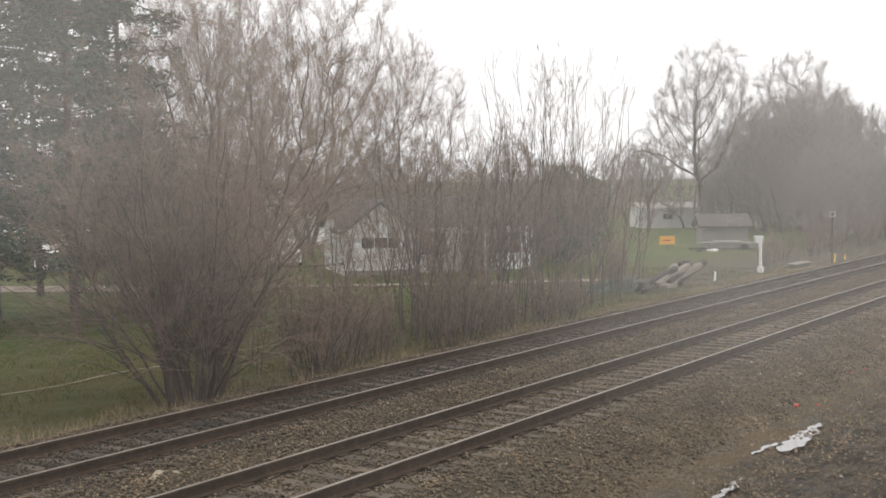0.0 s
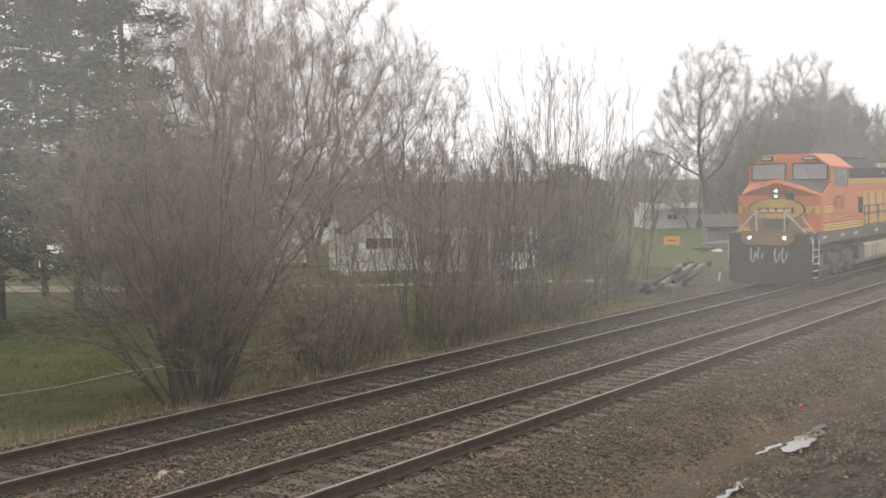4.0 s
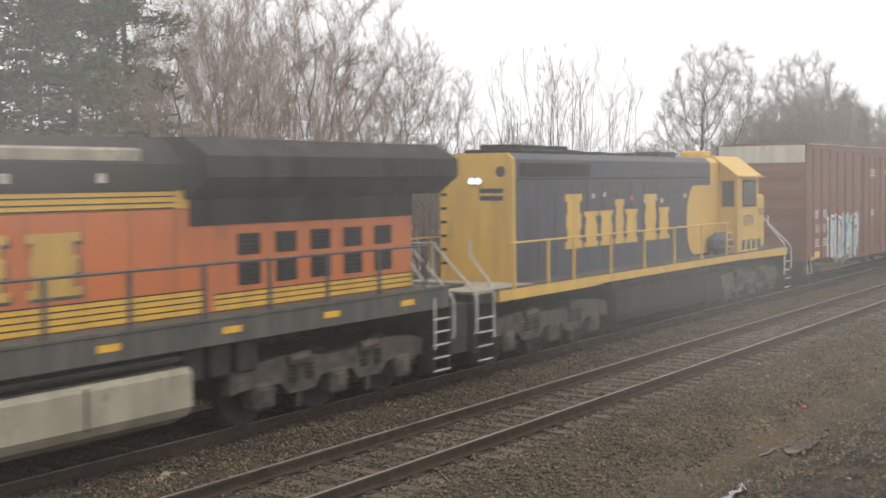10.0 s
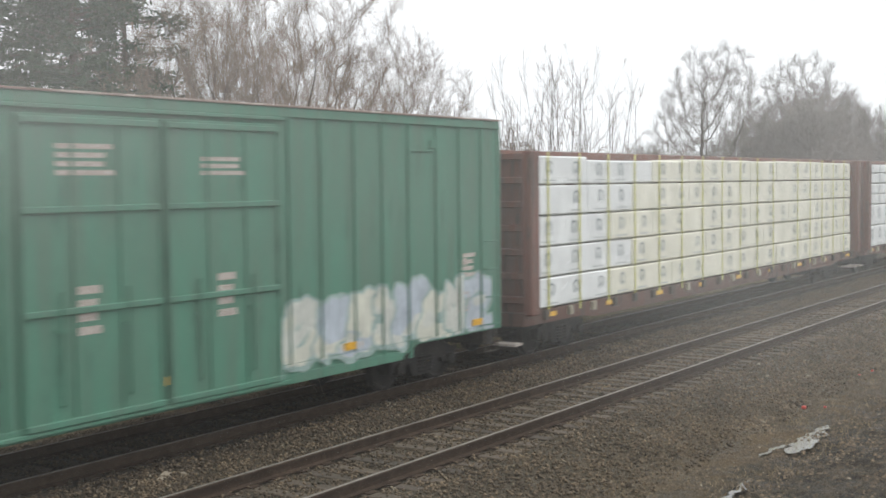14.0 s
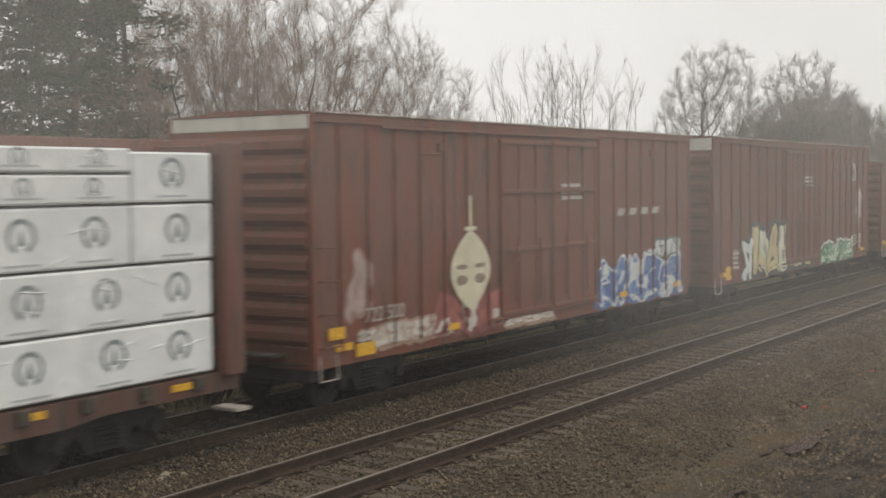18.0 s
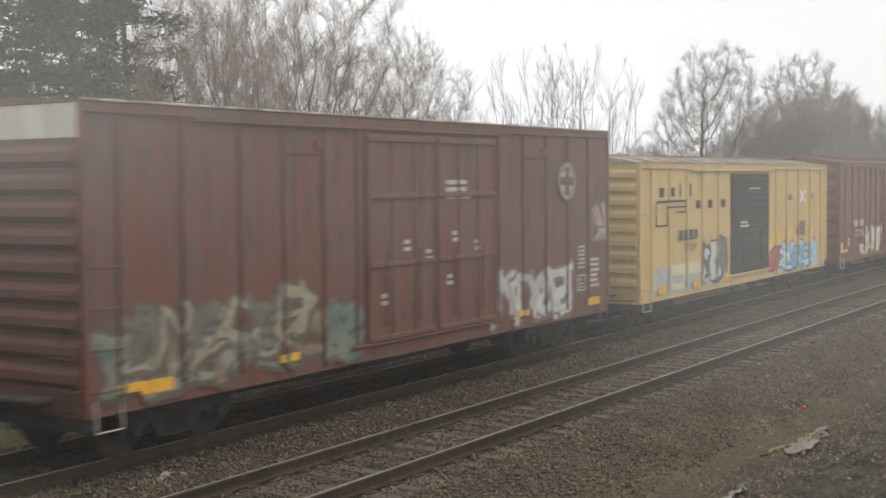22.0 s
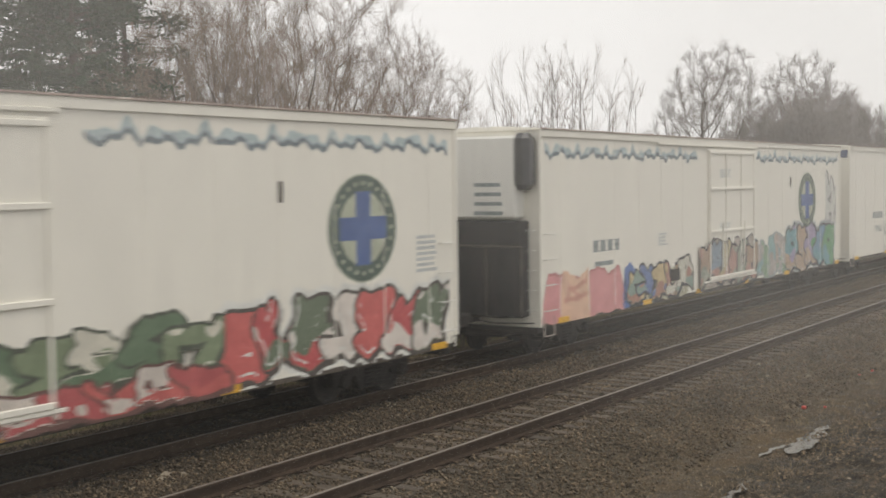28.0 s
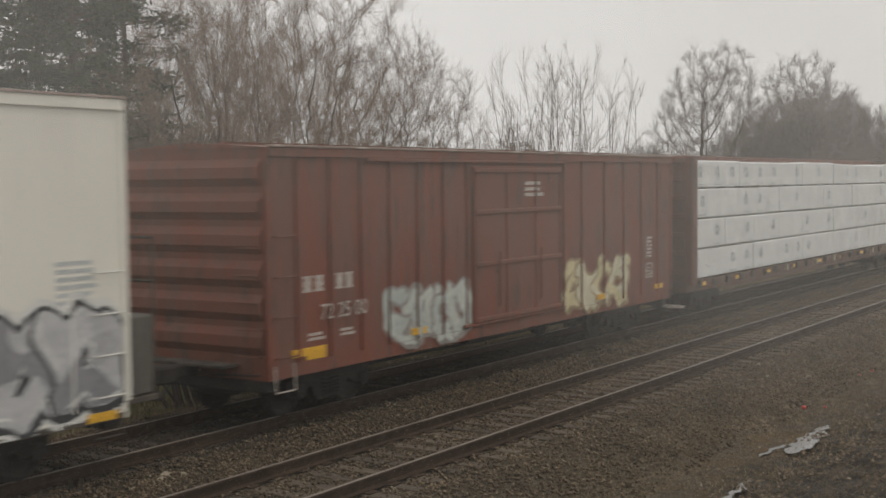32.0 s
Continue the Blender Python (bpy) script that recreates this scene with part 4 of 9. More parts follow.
        Geo().box(a, b, -0.45, 0.45, 0.42, zs - 0.01, 0.03).make("draft_gear", M_UNDER, car)
        Geo().pipe([(x + way * 0.12, -w + 0.1, zs - 0.12), (x + way * 0.12, -0.5, zs - 0.16), (x + way * 0.3, -0.2, zs - 0.1)], 0.016, 5).make("uncoupling_lever", M_UNDER, car)
        # end ladder and crossover platform
        for k in range(5):
            z = zs + 0.15 + k * 0.42
            if z < top - 0.6:
                g = Geo().pipe([(x, -w + 0.12, z), (x + way * 0.12, -w + 0.12, z), (x + way * 0.12, -w + 0.55, z), (x, -w + 0.55, z)], 0.013, 5)
                g.make("grab_iron", ladder_mat or mat, car)
        a, b = sorted((x, x + way * 0.35))
        Geo().box(a, b, -0.9, 0.9, zs - 0.02, zs + 0.02).make("crossover_platform", M_GRIME, car)
    for xa, xb in ((0.12, 0.58), (L - 0.58, L - 0.12)):
        ladder(car, xa, xb, zs + 0.12, zs + (1.75 if top > 4.6 else 2.0), 4, -w - 0.01, ladder_mat or mat)
        g = Geo().pipe([(xa, -w, zs), (xa, -w - 0.03, zs - 0.42), (xb, -w - 0.03, zs - 0.42), (xb, -w, zs)], 0.016, 5)
        g.make("stirrup_step", M_LETTER if xa < 2 else M_GRIME, car)
    # brake wheel and under gear
    g = Geo().box(0.4, L - 0.4, -0.28, 0.28, 0.62, zs + 0.02, 0.02)
    g.make("centre_sill", M_UNDER, car)
    for k in range(int(L / 2.4)):
        x = 1.2 + k * 2.4
        Geo().box(x - 0.06, x + 0.06, -w + 0.1, w - 0.1, zs - 0.24, zs, 0.01).make("cross_bearer", M_UNDER, car)
    g = Geo().pipe([(L * 0.42, -0.9, 0.72), (L * 0.42 + 0.9, -0.9, 0.72)], 0.16, 10)
    g.make("brake_cylinder", M_UNDER, car)
    g = Geo().pipe([(L * 0.6, 0.75, 0.62), (L * 0.6 + 1.3, 0.75, 0.62)], 0.19, 10)
    g.make("air_reservoir", M_UNDER, car)
    for yy, zz in ((-0.55, 0.52), (0.6, 0.50)):
        Geo().pipe([(3.2, yy, zz), (L * 0.5, yy + 0.1, zz - 0.06), (L - 3.2, yy, zz)], 0.03, 5).make("brake_rod", M_UNDER, car)
    # unseen slab, added to block the lit grass behind the car
    Geo().box(3.3, L - 3.3, 0.9, 1.3, 0.42, zs, 0.02).make("grass_blocking_girder", M_UNDER, car)
    for x in (2.05, L - 2.05):
        freight_truck(car, x, s0)
    return car


def framed_label(car, x, z, w, h, y):
    """Stencilled data box: a thin frame with bars inside."""
    g = Geo()
    for a, b, c, d in ((x, x + w, z, z + 0.03), (x, x + w, z + h - 0.03, z + h), (x, x + 0.03, z, z + h), (x + w - 0.03, x + w, z, z + h)):
        g.box(a, b, y - 0.004, y + 0.002, c, d)
    for k in range(3):
        g.box(x + 0.08, x + w - 0.08 - 0.05 * k, y - 0.0045, y + 0.002, z + 0.07 + k * (h - 0.12) / 3, z + 0.07 + k * (h - 0.12) / 3 + 0.03)
    g.make("stencil_label", M_LETTER, car)


def decals(car, L, w, sill, seed, mat=None, front=True):
    """Reflectors along the sill and the small white data stencils."""
    y = -w - 0.034
    framed_label(car, L - 1.55, sill + 0.55, 0.42, 0.36, -w - 0.002)
    bars(car, L - 1.5, L - 1.15, sill + 1.05, sill + 1.6, 6, -w, cols=2, seed=seed)
    for x in [0.75] + [L * f for f in (0.26, 0.5, 0.74)] + [L - 0.8]:
        g = Geo().box(x - 0.22, x + 0.22, y - 0.004, y + 0.03, sill + 0.24, sill + 0.36)
        g.make("reflector", M_SAFETY, car)


def emblem(car, x, z, rx, rz, y, mats, ring=True):
    """A round herald as plain shapes: disc, ring and cross."""
    def disc(r, yy, nm, m, hole=0.0):
        n = 28
        g = Geo()
        a = [(x + rx * r * math.cos(i * 6.2832 / n), z + rz * r * math.sin(i * 6.2832 / n)) for i in range(n)]
        if hole:
            b = [(x + rx * hole * math.cos(i * 6.2832 / n), z + rz * hole * math.sin(i * 6.2832 / n)) for i in range(n)]
            for i in range(n):
                j = (i + 1) % n
                g.add([(a[i][0], yy, a[i][1]), (a[j][0], yy, a[j][1]), (b[j][0], yy, b[j][1]), (b[i][0], yy, b[i][1])], [(0, 1, 2, 3)])
        else:
            g.prism(a, "y", yy, yy + 0.003)
        g.make(nm, m, car)
    disc(1.0, y - 0.004, "herald_disc", mats[0])
    if ring:
        disc(0.97, y - 0.006, "herald_ring", mats[1], 0.68)
        for i in range(24):
            a = i * 6.2832 / 24
            Geo().box(x + rx * 0.825 * math.cos(a) - 0.03, x + rx * 0.825 * math.cos(a) + 0.03, y - 0.009, y - 0.005, z + rz * 0.825 * math.sin(a) - 0.035, z + rz * 0.825 * math.sin(a) + 0.035).make("herald_mark", mats[0], car)
    for dx, dz in ((0.21, 0.675), (0.675, 0.21)):
        if mats[2] is mats[0]:
            break
        Geo().box(x - rx * dx, x + rx * dx, y - (0.0085 if dx < 0.3 else 0.0075), y - 0.003, z - rz * dz, z + rz * dz).make("herald_cross", mats[2], car)


def even(a, b, n):
    return [a + (b - a) * i / (n - 1) for i in range(n)]


# ---- locomotives ----
def loco_truck(car, xs, s):
    """Three-axle bogie > side frames, journal boxes, springs, wheelsets."""
    a, b = xs[0] - 0.75, xs[-1] + 0.75
    t = Geo().box(a + 0.3, b - 0.3, -0.6, 0.6, 0.45, 0.95, 0.03).make("bogie", M_UNDER, car, "dust-covered three-axle bogie")
    for sy in (-1, 1):
        y = sy * 1.16
        g = Geo()
        prof = [(a, 0.62), (a, 0.92), (a + 0.35, 1.02), (xs[0] + 0.5, 1.08), (xs[1] - 0.4, 0.98), (xs[1] + 0.4, 0.98), (xs[2] - 0.5, 1.08), (b - 0.35, 1.02), (b, 0.92), (b, 0.62),
                (xs[2] + 0.42, 0.66), (xs[2] - 0.42, 0.66), (xs[2] - 0.65, 0.46), (xs[1] + 0.62, 0.46), (xs[1] + 0.42, 0.66), (xs[1] - 0.42, 0.66), (xs[1] - 0.62, 0.46), (xs[0] + 0.65, 0.46), (xs[0] + 0.42, 0.66), (xs[0] - 0.42, 0.66)]
        g.prism(prof, "y", y - 0.09, y + 0.09)
        g.make("side_frame", M_GRIME, t)
        for x in xs:
            g = Geo().box(x - 0.24, x + 0.24, y - 0.16, y + 0.16, 0.30, 0.72, 0.05)
            g.box(x - 0.13, x + 0.13, y + sy * 0.14, y + sy * 0.19, 0.40, 0.64, 0.02)
            g.make("journal_box", M_GRIME, t)
        for x in ((xs[0] + xs[1]) / 2, (xs[1] + xs[2]) / 2):
            g = Geo()
            for k in (-0.2, 0.2):
                for j in range(4):
                    g.pipe([(x + k, y + sy * 0.10, 0.66 + j * 0.07), (x + k, y + sy * 0.10, 0.70 + j * 0.07)], 0.09, 8)
            g.make("coil_spring", M_UNDER, t)
            g = Geo().pipe([(x - 0.35, y + sy * 0.12, 1.0), (x + 0.1, y + sy * 0.16, 1.04)], 0.09, 8)
            g.make("brake_cylinder", M_GRIME, t)
            g = Geo().box(x - 0.05, x + 0.05, y - 0.05, y + 0.05, 0.2, 0.5, 0.015)
            g.make("brake_hanger", M_GRIME, t)
    for x in xs:
        axle(t, x, 0.52, s)


def steps(car, x0, x1, y, z0, z1, n, rails=True, way=-1):
    """Ladder steps in a dark well with pale edges."""
    sy = -1 if y < 0 else 1
    Geo().box(x0, x1, y + (0.35 if sy < 0 else -0.40), y + (0.40 if sy < 0 else -0.35), z0, z1).make("step_well", M_UNDER, car)
    for sx in (x0, x1 - 0.03):
        Geo().box(sx, sx + 0.03, min(y, y - sy * 0.4), max(y, y - sy * 0.4), z0 - 0.02, z1).make("step_side", M_UNDER, car)
    for k in range(n):
        z = z0 + k * (z1 - z0) / n
        Geo().box(x0, x1, min(y, y - sy * 0.32), max(y, y - sy * 0.32), z - 0.012, z + 0.012).make("step", M_UNDER, car)
        Geo().box(x0, x1, min(y + sy * 0.004, y - sy * 0.025), max(y + sy * 0.004, y - sy * 0.025), z + 0.008, z + 0.034).make("step_edge", M_RAILING, car, "pale painted step edge")


def end_rails(car, x, way, mat=None):
    """Bent pale hand rails by the steps at one end. way: -1 front, 1 rear."""
    mat = mat or M_RAILING
    xr = x - way * 0.66
    for sy in (-1, 1):
        # from the middle of the platform slanting out and down to the steps
        Geo().pipe([(x, sy * 0.50, 2.62), (x, sy * 0.56, 2.54), (x, sy * 1.46, 1.66), (x, sy * 1.50, 1.56), (x, sy * 1.50, 0.95), (x, sy * 1.46, 0.86)], 0.024, 6).make("step_rail", mat, car)
        Geo().pipe([(xr, sy * 0.95, 2.62), (xr, sy * 0.95, 2.34), (xr, sy * 1.47, 1.74), (xr, sy * 1.50, 1.62), (xr, sy * 1.50, 0.72)], 0.024, 6).make("step_rail", mat, car)
        Geo().pipe([(x, sy * 0.50, 2.60), (x, sy * 0.50, 1.55)], 0.02, 6).make("platform_post", mat, car)
    Geo().pipe([(x, -0.50, 2.62), (x, -0.25, 2.60), (x, 0.25, 2.60), (x, 0.50, 2.62)], 0.02, 6).make("platform_rail", mat, car)


def side_rails(car, xs, mat, z=2.66, y=1.49, z0=1.62, post=0.032):
    for sy in (-1, 1):
        for x in xs:
            Geo().box(x - post, x + post, sy * y - 0.02, sy * y + 0.02, z0, z).make("rail_post", mat, car)
        Geo().pipe([(xs[0] - 0.15, sy * y, z), (xs[-1] + 0.15, sy * y, z)], 0.022, 6).make("side_handrail", mat, car)


def wide_cab_loco(label, s0, number, newer, paint_mat, lit):
    """Wide-cab road locomotive; x = 0 at its front steps, front towards -x."""
    c = thing("locomotive", label, "locomotive", "locomotives of the train")
    TRAIN.append((c, s0))
    H = 0.98
    # frame
    Geo().box(-0.58, 20.7, -1.36, 1.36, 1.48, 1.86).make("underframe", M_FRAME, c)
    for xa, xb in ((-0.95, -0.585), (20.705, 21.3)):
        Geo().box(xa, xb, -1.42, 1.42, 1.80, 1.86, 0.01).make("end_platform", M_UNDER, c)
    for sy in (-1, 1):
        a, b = sorted((sy * 1.36, sy * 1.50))
        Geo().box(0.0, 20.6, a, b, 1.47, 1.84, 0.012).make("side_sill", M_FRAME, c, "dark grey-green sill with yellow reflectors")
        a, b = sorted((sy * 0.95, sy * 1.52))
        Geo().box(6.0, 20.6, a, b, 1.84, 1.88).make("walkway", M_FRAME, c)
    for x in (0.75, 3.05, 4.9, 8.0, 9.9, 12.2, 14.6, 17.0, 19.2):
        Geo().box(x - 0.2, x + 0.2, -1.512, -1.49, 1.62, 1.72).make("reflector", M_SAFETY, c)
    # nose
    front = [(0.30, -1.48, 1.88), (0.30, -1.48, 3.14), (0.06, -0.80, 3.38), (0.0, 0.0, 3.62), (0.06, 0.80, 3.38), (0.30, 1.48, 3.14), (0.30, 1.48, 1.88), (0.04, 0.75, 1.88), (0.04, -0.75, 1.88)]
    back = [(1.6, -1.50, 1.88), (1.6, -1.50, 3.60), (1.6, -0.80, 3.70), (1.6, 0.0, 3.72), (1.6, 0.80, 3.70), (1.6, 1.50, 3.60), (1.6, 1.50, 1.88), (1.6, 0.75, 1.88), (1.6, -0.75, 1.88)]
    # side of the nose rises from the front corner to the windscreen in a V
    mid = [(0.62, -1.50, 1.88), (0.62, -1.50, 3.16), (0.5, -0.80, 3.45), (0.5, 0.0, 3.66), (0.5, 0.80, 3.45), (0.62, 1.50, 3.16), (0.62, 1.50, 1.88), (0.5, 0.75, 1.88), (0.5, -0.75, 1.88)]
    nose = Geo().loft([front, mid, back]).make("nose", paint_mat, c, "sloping orange nose")
    # grey anti-glare panel in front of the windscreen
    g = Geo()
    for sy in (-1, 1):
        g.add([(0.62, sy * 1.44, 3.19), (1.58, sy * 1.44, 3.61), (1.58, sy * 0.8, 3.712), (0.54, sy * 0.8, 3.472)], [(0, 1, 2, 3)])
        g.add([(0.54, sy * 0.8, 3.472), (1.58, sy * 0.8, 3.712), (1.58, 0, 3.732), (0.54, 0, 3.682)], [(0, 1, 2, 3)])
    g.make("anti_glare_panel", M_FRAME, nose, "dull grey panel")
    # cab
    roof = [(-1.50, 1.88), (-1.50, 4.16), (-0.92, 4.58), (-0.5, 4.63), (0.5, 4.63), (0.92, 4.58), (1.50, 4.16), (1.50, 1.88)]
    g = Geo().loft([[(1.50 if z < 3 else (1.52 if z < 4.3 else 1.60), y, z) for y, z in roof], [(3.80, y, z) for y, z in roof]])
    cab = g.make("cab", paint_mat, c, "wide orange cab")
    g = Geo().loft([[(1.15, y, z) for y, z in ((-1.54, 4.17), (-0.93, 4.61), (-0.93, 4.64), (-1.54, 4.20))], [(3.86, y, z) for y, z in ((-1.62, 4.13), (-0.93, 4.61), (-0.93, 4.64), (-1.62, 4.16))]])
    g.make("roof_edge", paint_mat, cab)
    # windscreens
    for y0, y1 in ((-1.36, -0.16), (0.16, 1.36)):
        Geo().box(1.465, 1.50, y0, y1, 3.72, 4.26, 0.012).make("windscreen", M_GLASS, cab, "windscreen with the sky's reflection in its pale colour")
        for a, b, z0, z1 in ((y0 - 0.04, y1 + 0.04, 3.68, 3.72), (y0 - 0.04, y1 + 0.04, 4.26, 4.30), (y0 - 0.04, y0, 3.72, 4.26), (y1, y1 + 0.04, 3.72, 4.26)):
            Geo().box(1.455, 1.51, a, b, z0, z1).make("windscreen_seal", M_BLACK, cab)
        Geo().pipe([(1.45, (y0 + y1) / 2, 3.74), (1.44, (y0 + y1) / 2 + 0.15, 4.15)], 0.008, 4).make("wiper", M_BLACK, cab)
    for y0 in (-1.02, 0.50):
        Geo().box(1.30, 1.60, y0, y0 + 0.52, 4.36, 4.58, 0.02).make("number_board_housing", paint_mat, cab)
        Geo().box(1.288, 1.30, y0 + 0.03, y0 + 0.49, 4.39, 4.55).make("number_board", M_BLACK, cab)
        Geo().box(1.282, 1.288, y0 + 0.08, y0 + 0.44, 4.43, 4.51).make("number_bar", M_LETTER, cab)
    if newer or not lit:
        Geo().box(2.0, 3.4, -0.6, 0.6, 4.63, 4.74, 0.03).make("roof_unit", M_TANK, cab, "grey air conditioner on the cab roof")
    # side windows
    for sy in (-1, 1):
        y = sy * 1.50
        a, b = sorted((y, y + sy * 0.012))
        Geo().box(1.86, 3.72, a, b, 3.44, 4.14).make("window_surround", M_FRAME, cab)
        for x0, x1, m in ((1.92, 2.42, M_DARKGLASS), (2.48, 3.12, M_DARKGLASS), (3.24, 3.66, M_DARKGLASS)):
            a, b = sorted((y + sy * 0.008, y + sy * 0.02))
            Geo().box(x0, x1, a, b, 3.50, 4.09).make("side_window", m, cab)
        for x in (1.88, 2.44, 2.76, 3.17, 3.69):
            a, b = sorted((y, y + sy * 0.03))
            Geo().box(x - 0.02, x + 0.02, a, b, 3.46, 4.12).make("window_bar", M_TANK, cab)
        a, b = sorted((y, y + sy * 0.22))
        Geo().prism([(1.9, 4.15), (3.7, 4.15), (3.75, 4.11), (1.85, 4.11)], "y", a, b).make("sun_visor", paint_mat, cab)
    # room behind the cab
    g = Geo().box(3.80, 5.97, -1.50, 1.50, 1.88, 3.46, 0.02)
    g.make("cab_rear_compartment", paint_mat, c)
    for x0, x1, z0, z1 in (((5.22, 5.86, 2.40, 3.02),) if not newer else ((2.45, 3.08, 1.9, 2.42),)):
        v = Geo().box(x0, x1, -1.515, -1.49, z0, z1).make("vent", M_BLACK, c)
        for k in range(9):
            z = z0 + (k + 0.5) * (z1 - z0) / 9
            Geo().box(x0 + 0.03, x1 - 0.03, -1.53, -1.51, z - 0.012, z + 0.012).make("vent_slat", M_UNDER, v)
    g = Geo().box(3.4, 5.1, -1.512, -1.495, 2.30, 2.33)
    g.make("door_seam", M_FRAME, c)
    Geo().box(1.7, 4.9, -1.506, -1.495, 2.42, 2.44).make("door_seam", M_FRAME, c)
    # stripes along the cab side
    Geo().box(0.64, 5.95, -1.506, -1.495, 1.89, 2.16).make("yellow_band", M_STRIPE, c)
    for z in (1.965, 2.055, 2.15):
        Geo().box(0.64, 5.95, -1.510, -1.50, z, z + 0.022).make("pin_stripe", M_BLACK, c)
    if not newer:
        Geo().box(0.64, 1.75, -1.507, -1.495, 2.52, 2.80).make("yellow_band", M_STRIPE, c)
        for z in (2.51, 2.60, 2.69, 2.785):
            Geo().box(0.64, 1.75, -1.511, -1.50, z, z + 0.018).make("pin_stripe", M_BLACK, c)
        # nose emblem as plain shapes
        n = 24
        for r, m, o in ((1.05, M_BLACK, 0.0), (1.0, M_GOLD, 0.006)):
            g = Geo()
            g.prism([(0.98 * r * math.cos(i * 6.2832 / n), 2.66 + 0.40 * r * math.sin(i * 6.2832 / n)) for i in range(n)], "x", 0.02 - o, 0.09 - o)
            g.make("nose_emblem", m, nose)
        # yellow wings and lower panel of the nose
        Geo().box(-0.002, 0.06, -0.95, 0.95, 1.9, 2.36, 0.01).make("nose_panel", M_STRIPE_DIRTY, nose, "dirty yellow lower nose")
        Geo().prism([(-0.55, 2.32), (-0.38, 1.97), (0.38, 1.97), (0.55, 2.32)], "x", -0.008, 0.02).make("nose_door", M_FRAME, nose)
        for sy in (-1, 1):
            g = Geo()
            a = [(0.045, sy * 0.75, 2.50), (0.045, sy * 0.75, 2.80), (0.288, sy * 1.45, 2.80), (0.288, sy * 1.45, 2.50)]
            g.add(a if sy > 0 else a[::-1], [(0, 1, 2, 3)])
            g.make("nose_wing", M_STRIPE, nose)
            for z in (2.5, 2.6, 2.7, 2.79):
                g = Geo().pipe([(0.04, sy * 0.75, z), (0.283, sy * 1.45, z)], 0.009, 4)
                g.make("pin_stripe", M_BLACK, nose)
        Geo().box(0.006, 0.04, -0.62, 0.62, 2.54, 2.72).make("nose_emblem_band", M_BLACK, nose)
        for k in range(4):
            Geo().box(0.0, 0.02, -0.54 + k * 0.29, -0.32 + k * 0.29, 2.565, 2.695).make("nose_emblem_block", M_STRIPE, nose)
        Geo().box(0.0, 0.05, -1.3, 1.3, 1.9, 2.02).make("yellow_band", M_STRIPE, nose)
    else:
        for k in range(4):
            g = Geo()
            y = -0.72 + k * 0.37
            g.prism([(y, 2.62), (y + 0.28, 2.62), (y + 0.34, 2.82), (y + 0.06, 2.82)], "x", 0.02, 0.05)
            g.make("nose_emblem_block", M_BLACK, nose)
        Geo().box(0.0, 0.05, -1.3, 1.3, 1.9, 2.02).make("yellow_band", M_STRIPE, nose)
    # headlights, door, ditch lights
    Geo().box(-0.03, 0.04, -0.13, 0.13, 3.02, 3.42, 0.02).make("headlight_housing", M_FRAME, nose)
    for z in (3.12, 3.32):
        Geo().loft([[(-0.05, 0.048 * math.cos(i * 0.5236), z + 0.048 * math.sin(i * 0.5236)) for i in range(12)], [(-0.02, 0.055 * math.cos(i * 0.5236), z + 0.055 * math.sin(i * 0.5236)) for i in range(12)]]).make("headlight", (M_LAMP_DIM if newer else M_LAMP) if lit else M_GLASS, nose, "bright lit headlight" if lit else "dull headlight")
    Geo().box(0.03, 0.09, -0.62, -0.32, 2.98, 3.30, 0.03).make("nose_window", M_BLACK, nose)
    for y in (-0.62, 0.62):
        Geo().box(-1.0, -0.86, y - 0.12, y + 0.12, 1.60, 1.82, 0.02).make("ditch_light_box", M_STRIPE_DIRTY, c)
        Geo().loft([[(-1.03, y + 0.045 * math.cos(i * 0.5236), 1.71 + 0.045 * math.sin(i * 0.5236)) for i in range(12)], [(-1.0, y + 0.06 * math.cos(i * 0.5236), 1.71 + 0.06 * math.sin(i * 0.5236)) for i in range(12)]]).make("ditch_light", M_LAMP if lit and not newer else M_GLASS, c)
    # front platform, pilot and plough
    Geo().prism([(-0.92, 1.90), (-0.92, 1.62), (-0.70, 1.46), (0.70, 1.46), (0.92, 1.62), (0.92, 1.90)], "x", -0.97, -0.905).make("front_sheet", M_STRIPE_DIRTY, c, "dirty yellow front sheet")
    g = Geo().loft([[(-0.72, -1.46, 1.1), (-0.95, -0.6, 1.1), (-0.95, 0.6, 1.1), (-0.72, 1.46, 1.1), (-0.3, 1.46, 1.1), (-0.3, -1.46, 1.1)], [(-0.62, -1.46, 0.12), (-1.12, -0.5, 0.10), (-1.12, 0.5, 0.10), (-0.62, 1.46, 0.12), (-0.4, 1.46, 0.12), (-0.4, -1.46, 0.12)]])
    g.make("snow_plough", M_UNDER, c, "black steel plough")
    Geo().box(-0.90, -0.62, -1.40, 1.40, 1.05, 1.795, 0.02).make("pilot", M_UNDER, c)
    Geo().box(20.7, 21.3, -1.46, 1.46, 0.55, 1.50, 0.02).make("rear_pilot", M_UNDER, c)
    for y in (-0.55, -0.3, 0.3, 0.55):
        for x, way in ((-0.97, -1), (21.3, 1)):
            Geo().pipe([(x, y, 1.35), (x + way * 0.12, y, 1.1), (x + way * 0.1, y - 0.06, 0.85), (x + way * 0.02, y - 0.13, 1.02), (x, y - 0.14, 1.2)], 0.022, 5).make("air_hose", M_RAILING if way < 0 else M_UNDER, c)
    coupler(c, -0.85, -1)
    coupler(c, 21.2, 1)
    steps(c, -0.58, 0.0, -1.5, 0.30, 1.5, 5)
    steps(c, -0.58, 0.0, 1.5, 0.30, 1.5, 5)
    steps(c, 20.05, 20.6, -1.5, 0.30, 1.5, 5)
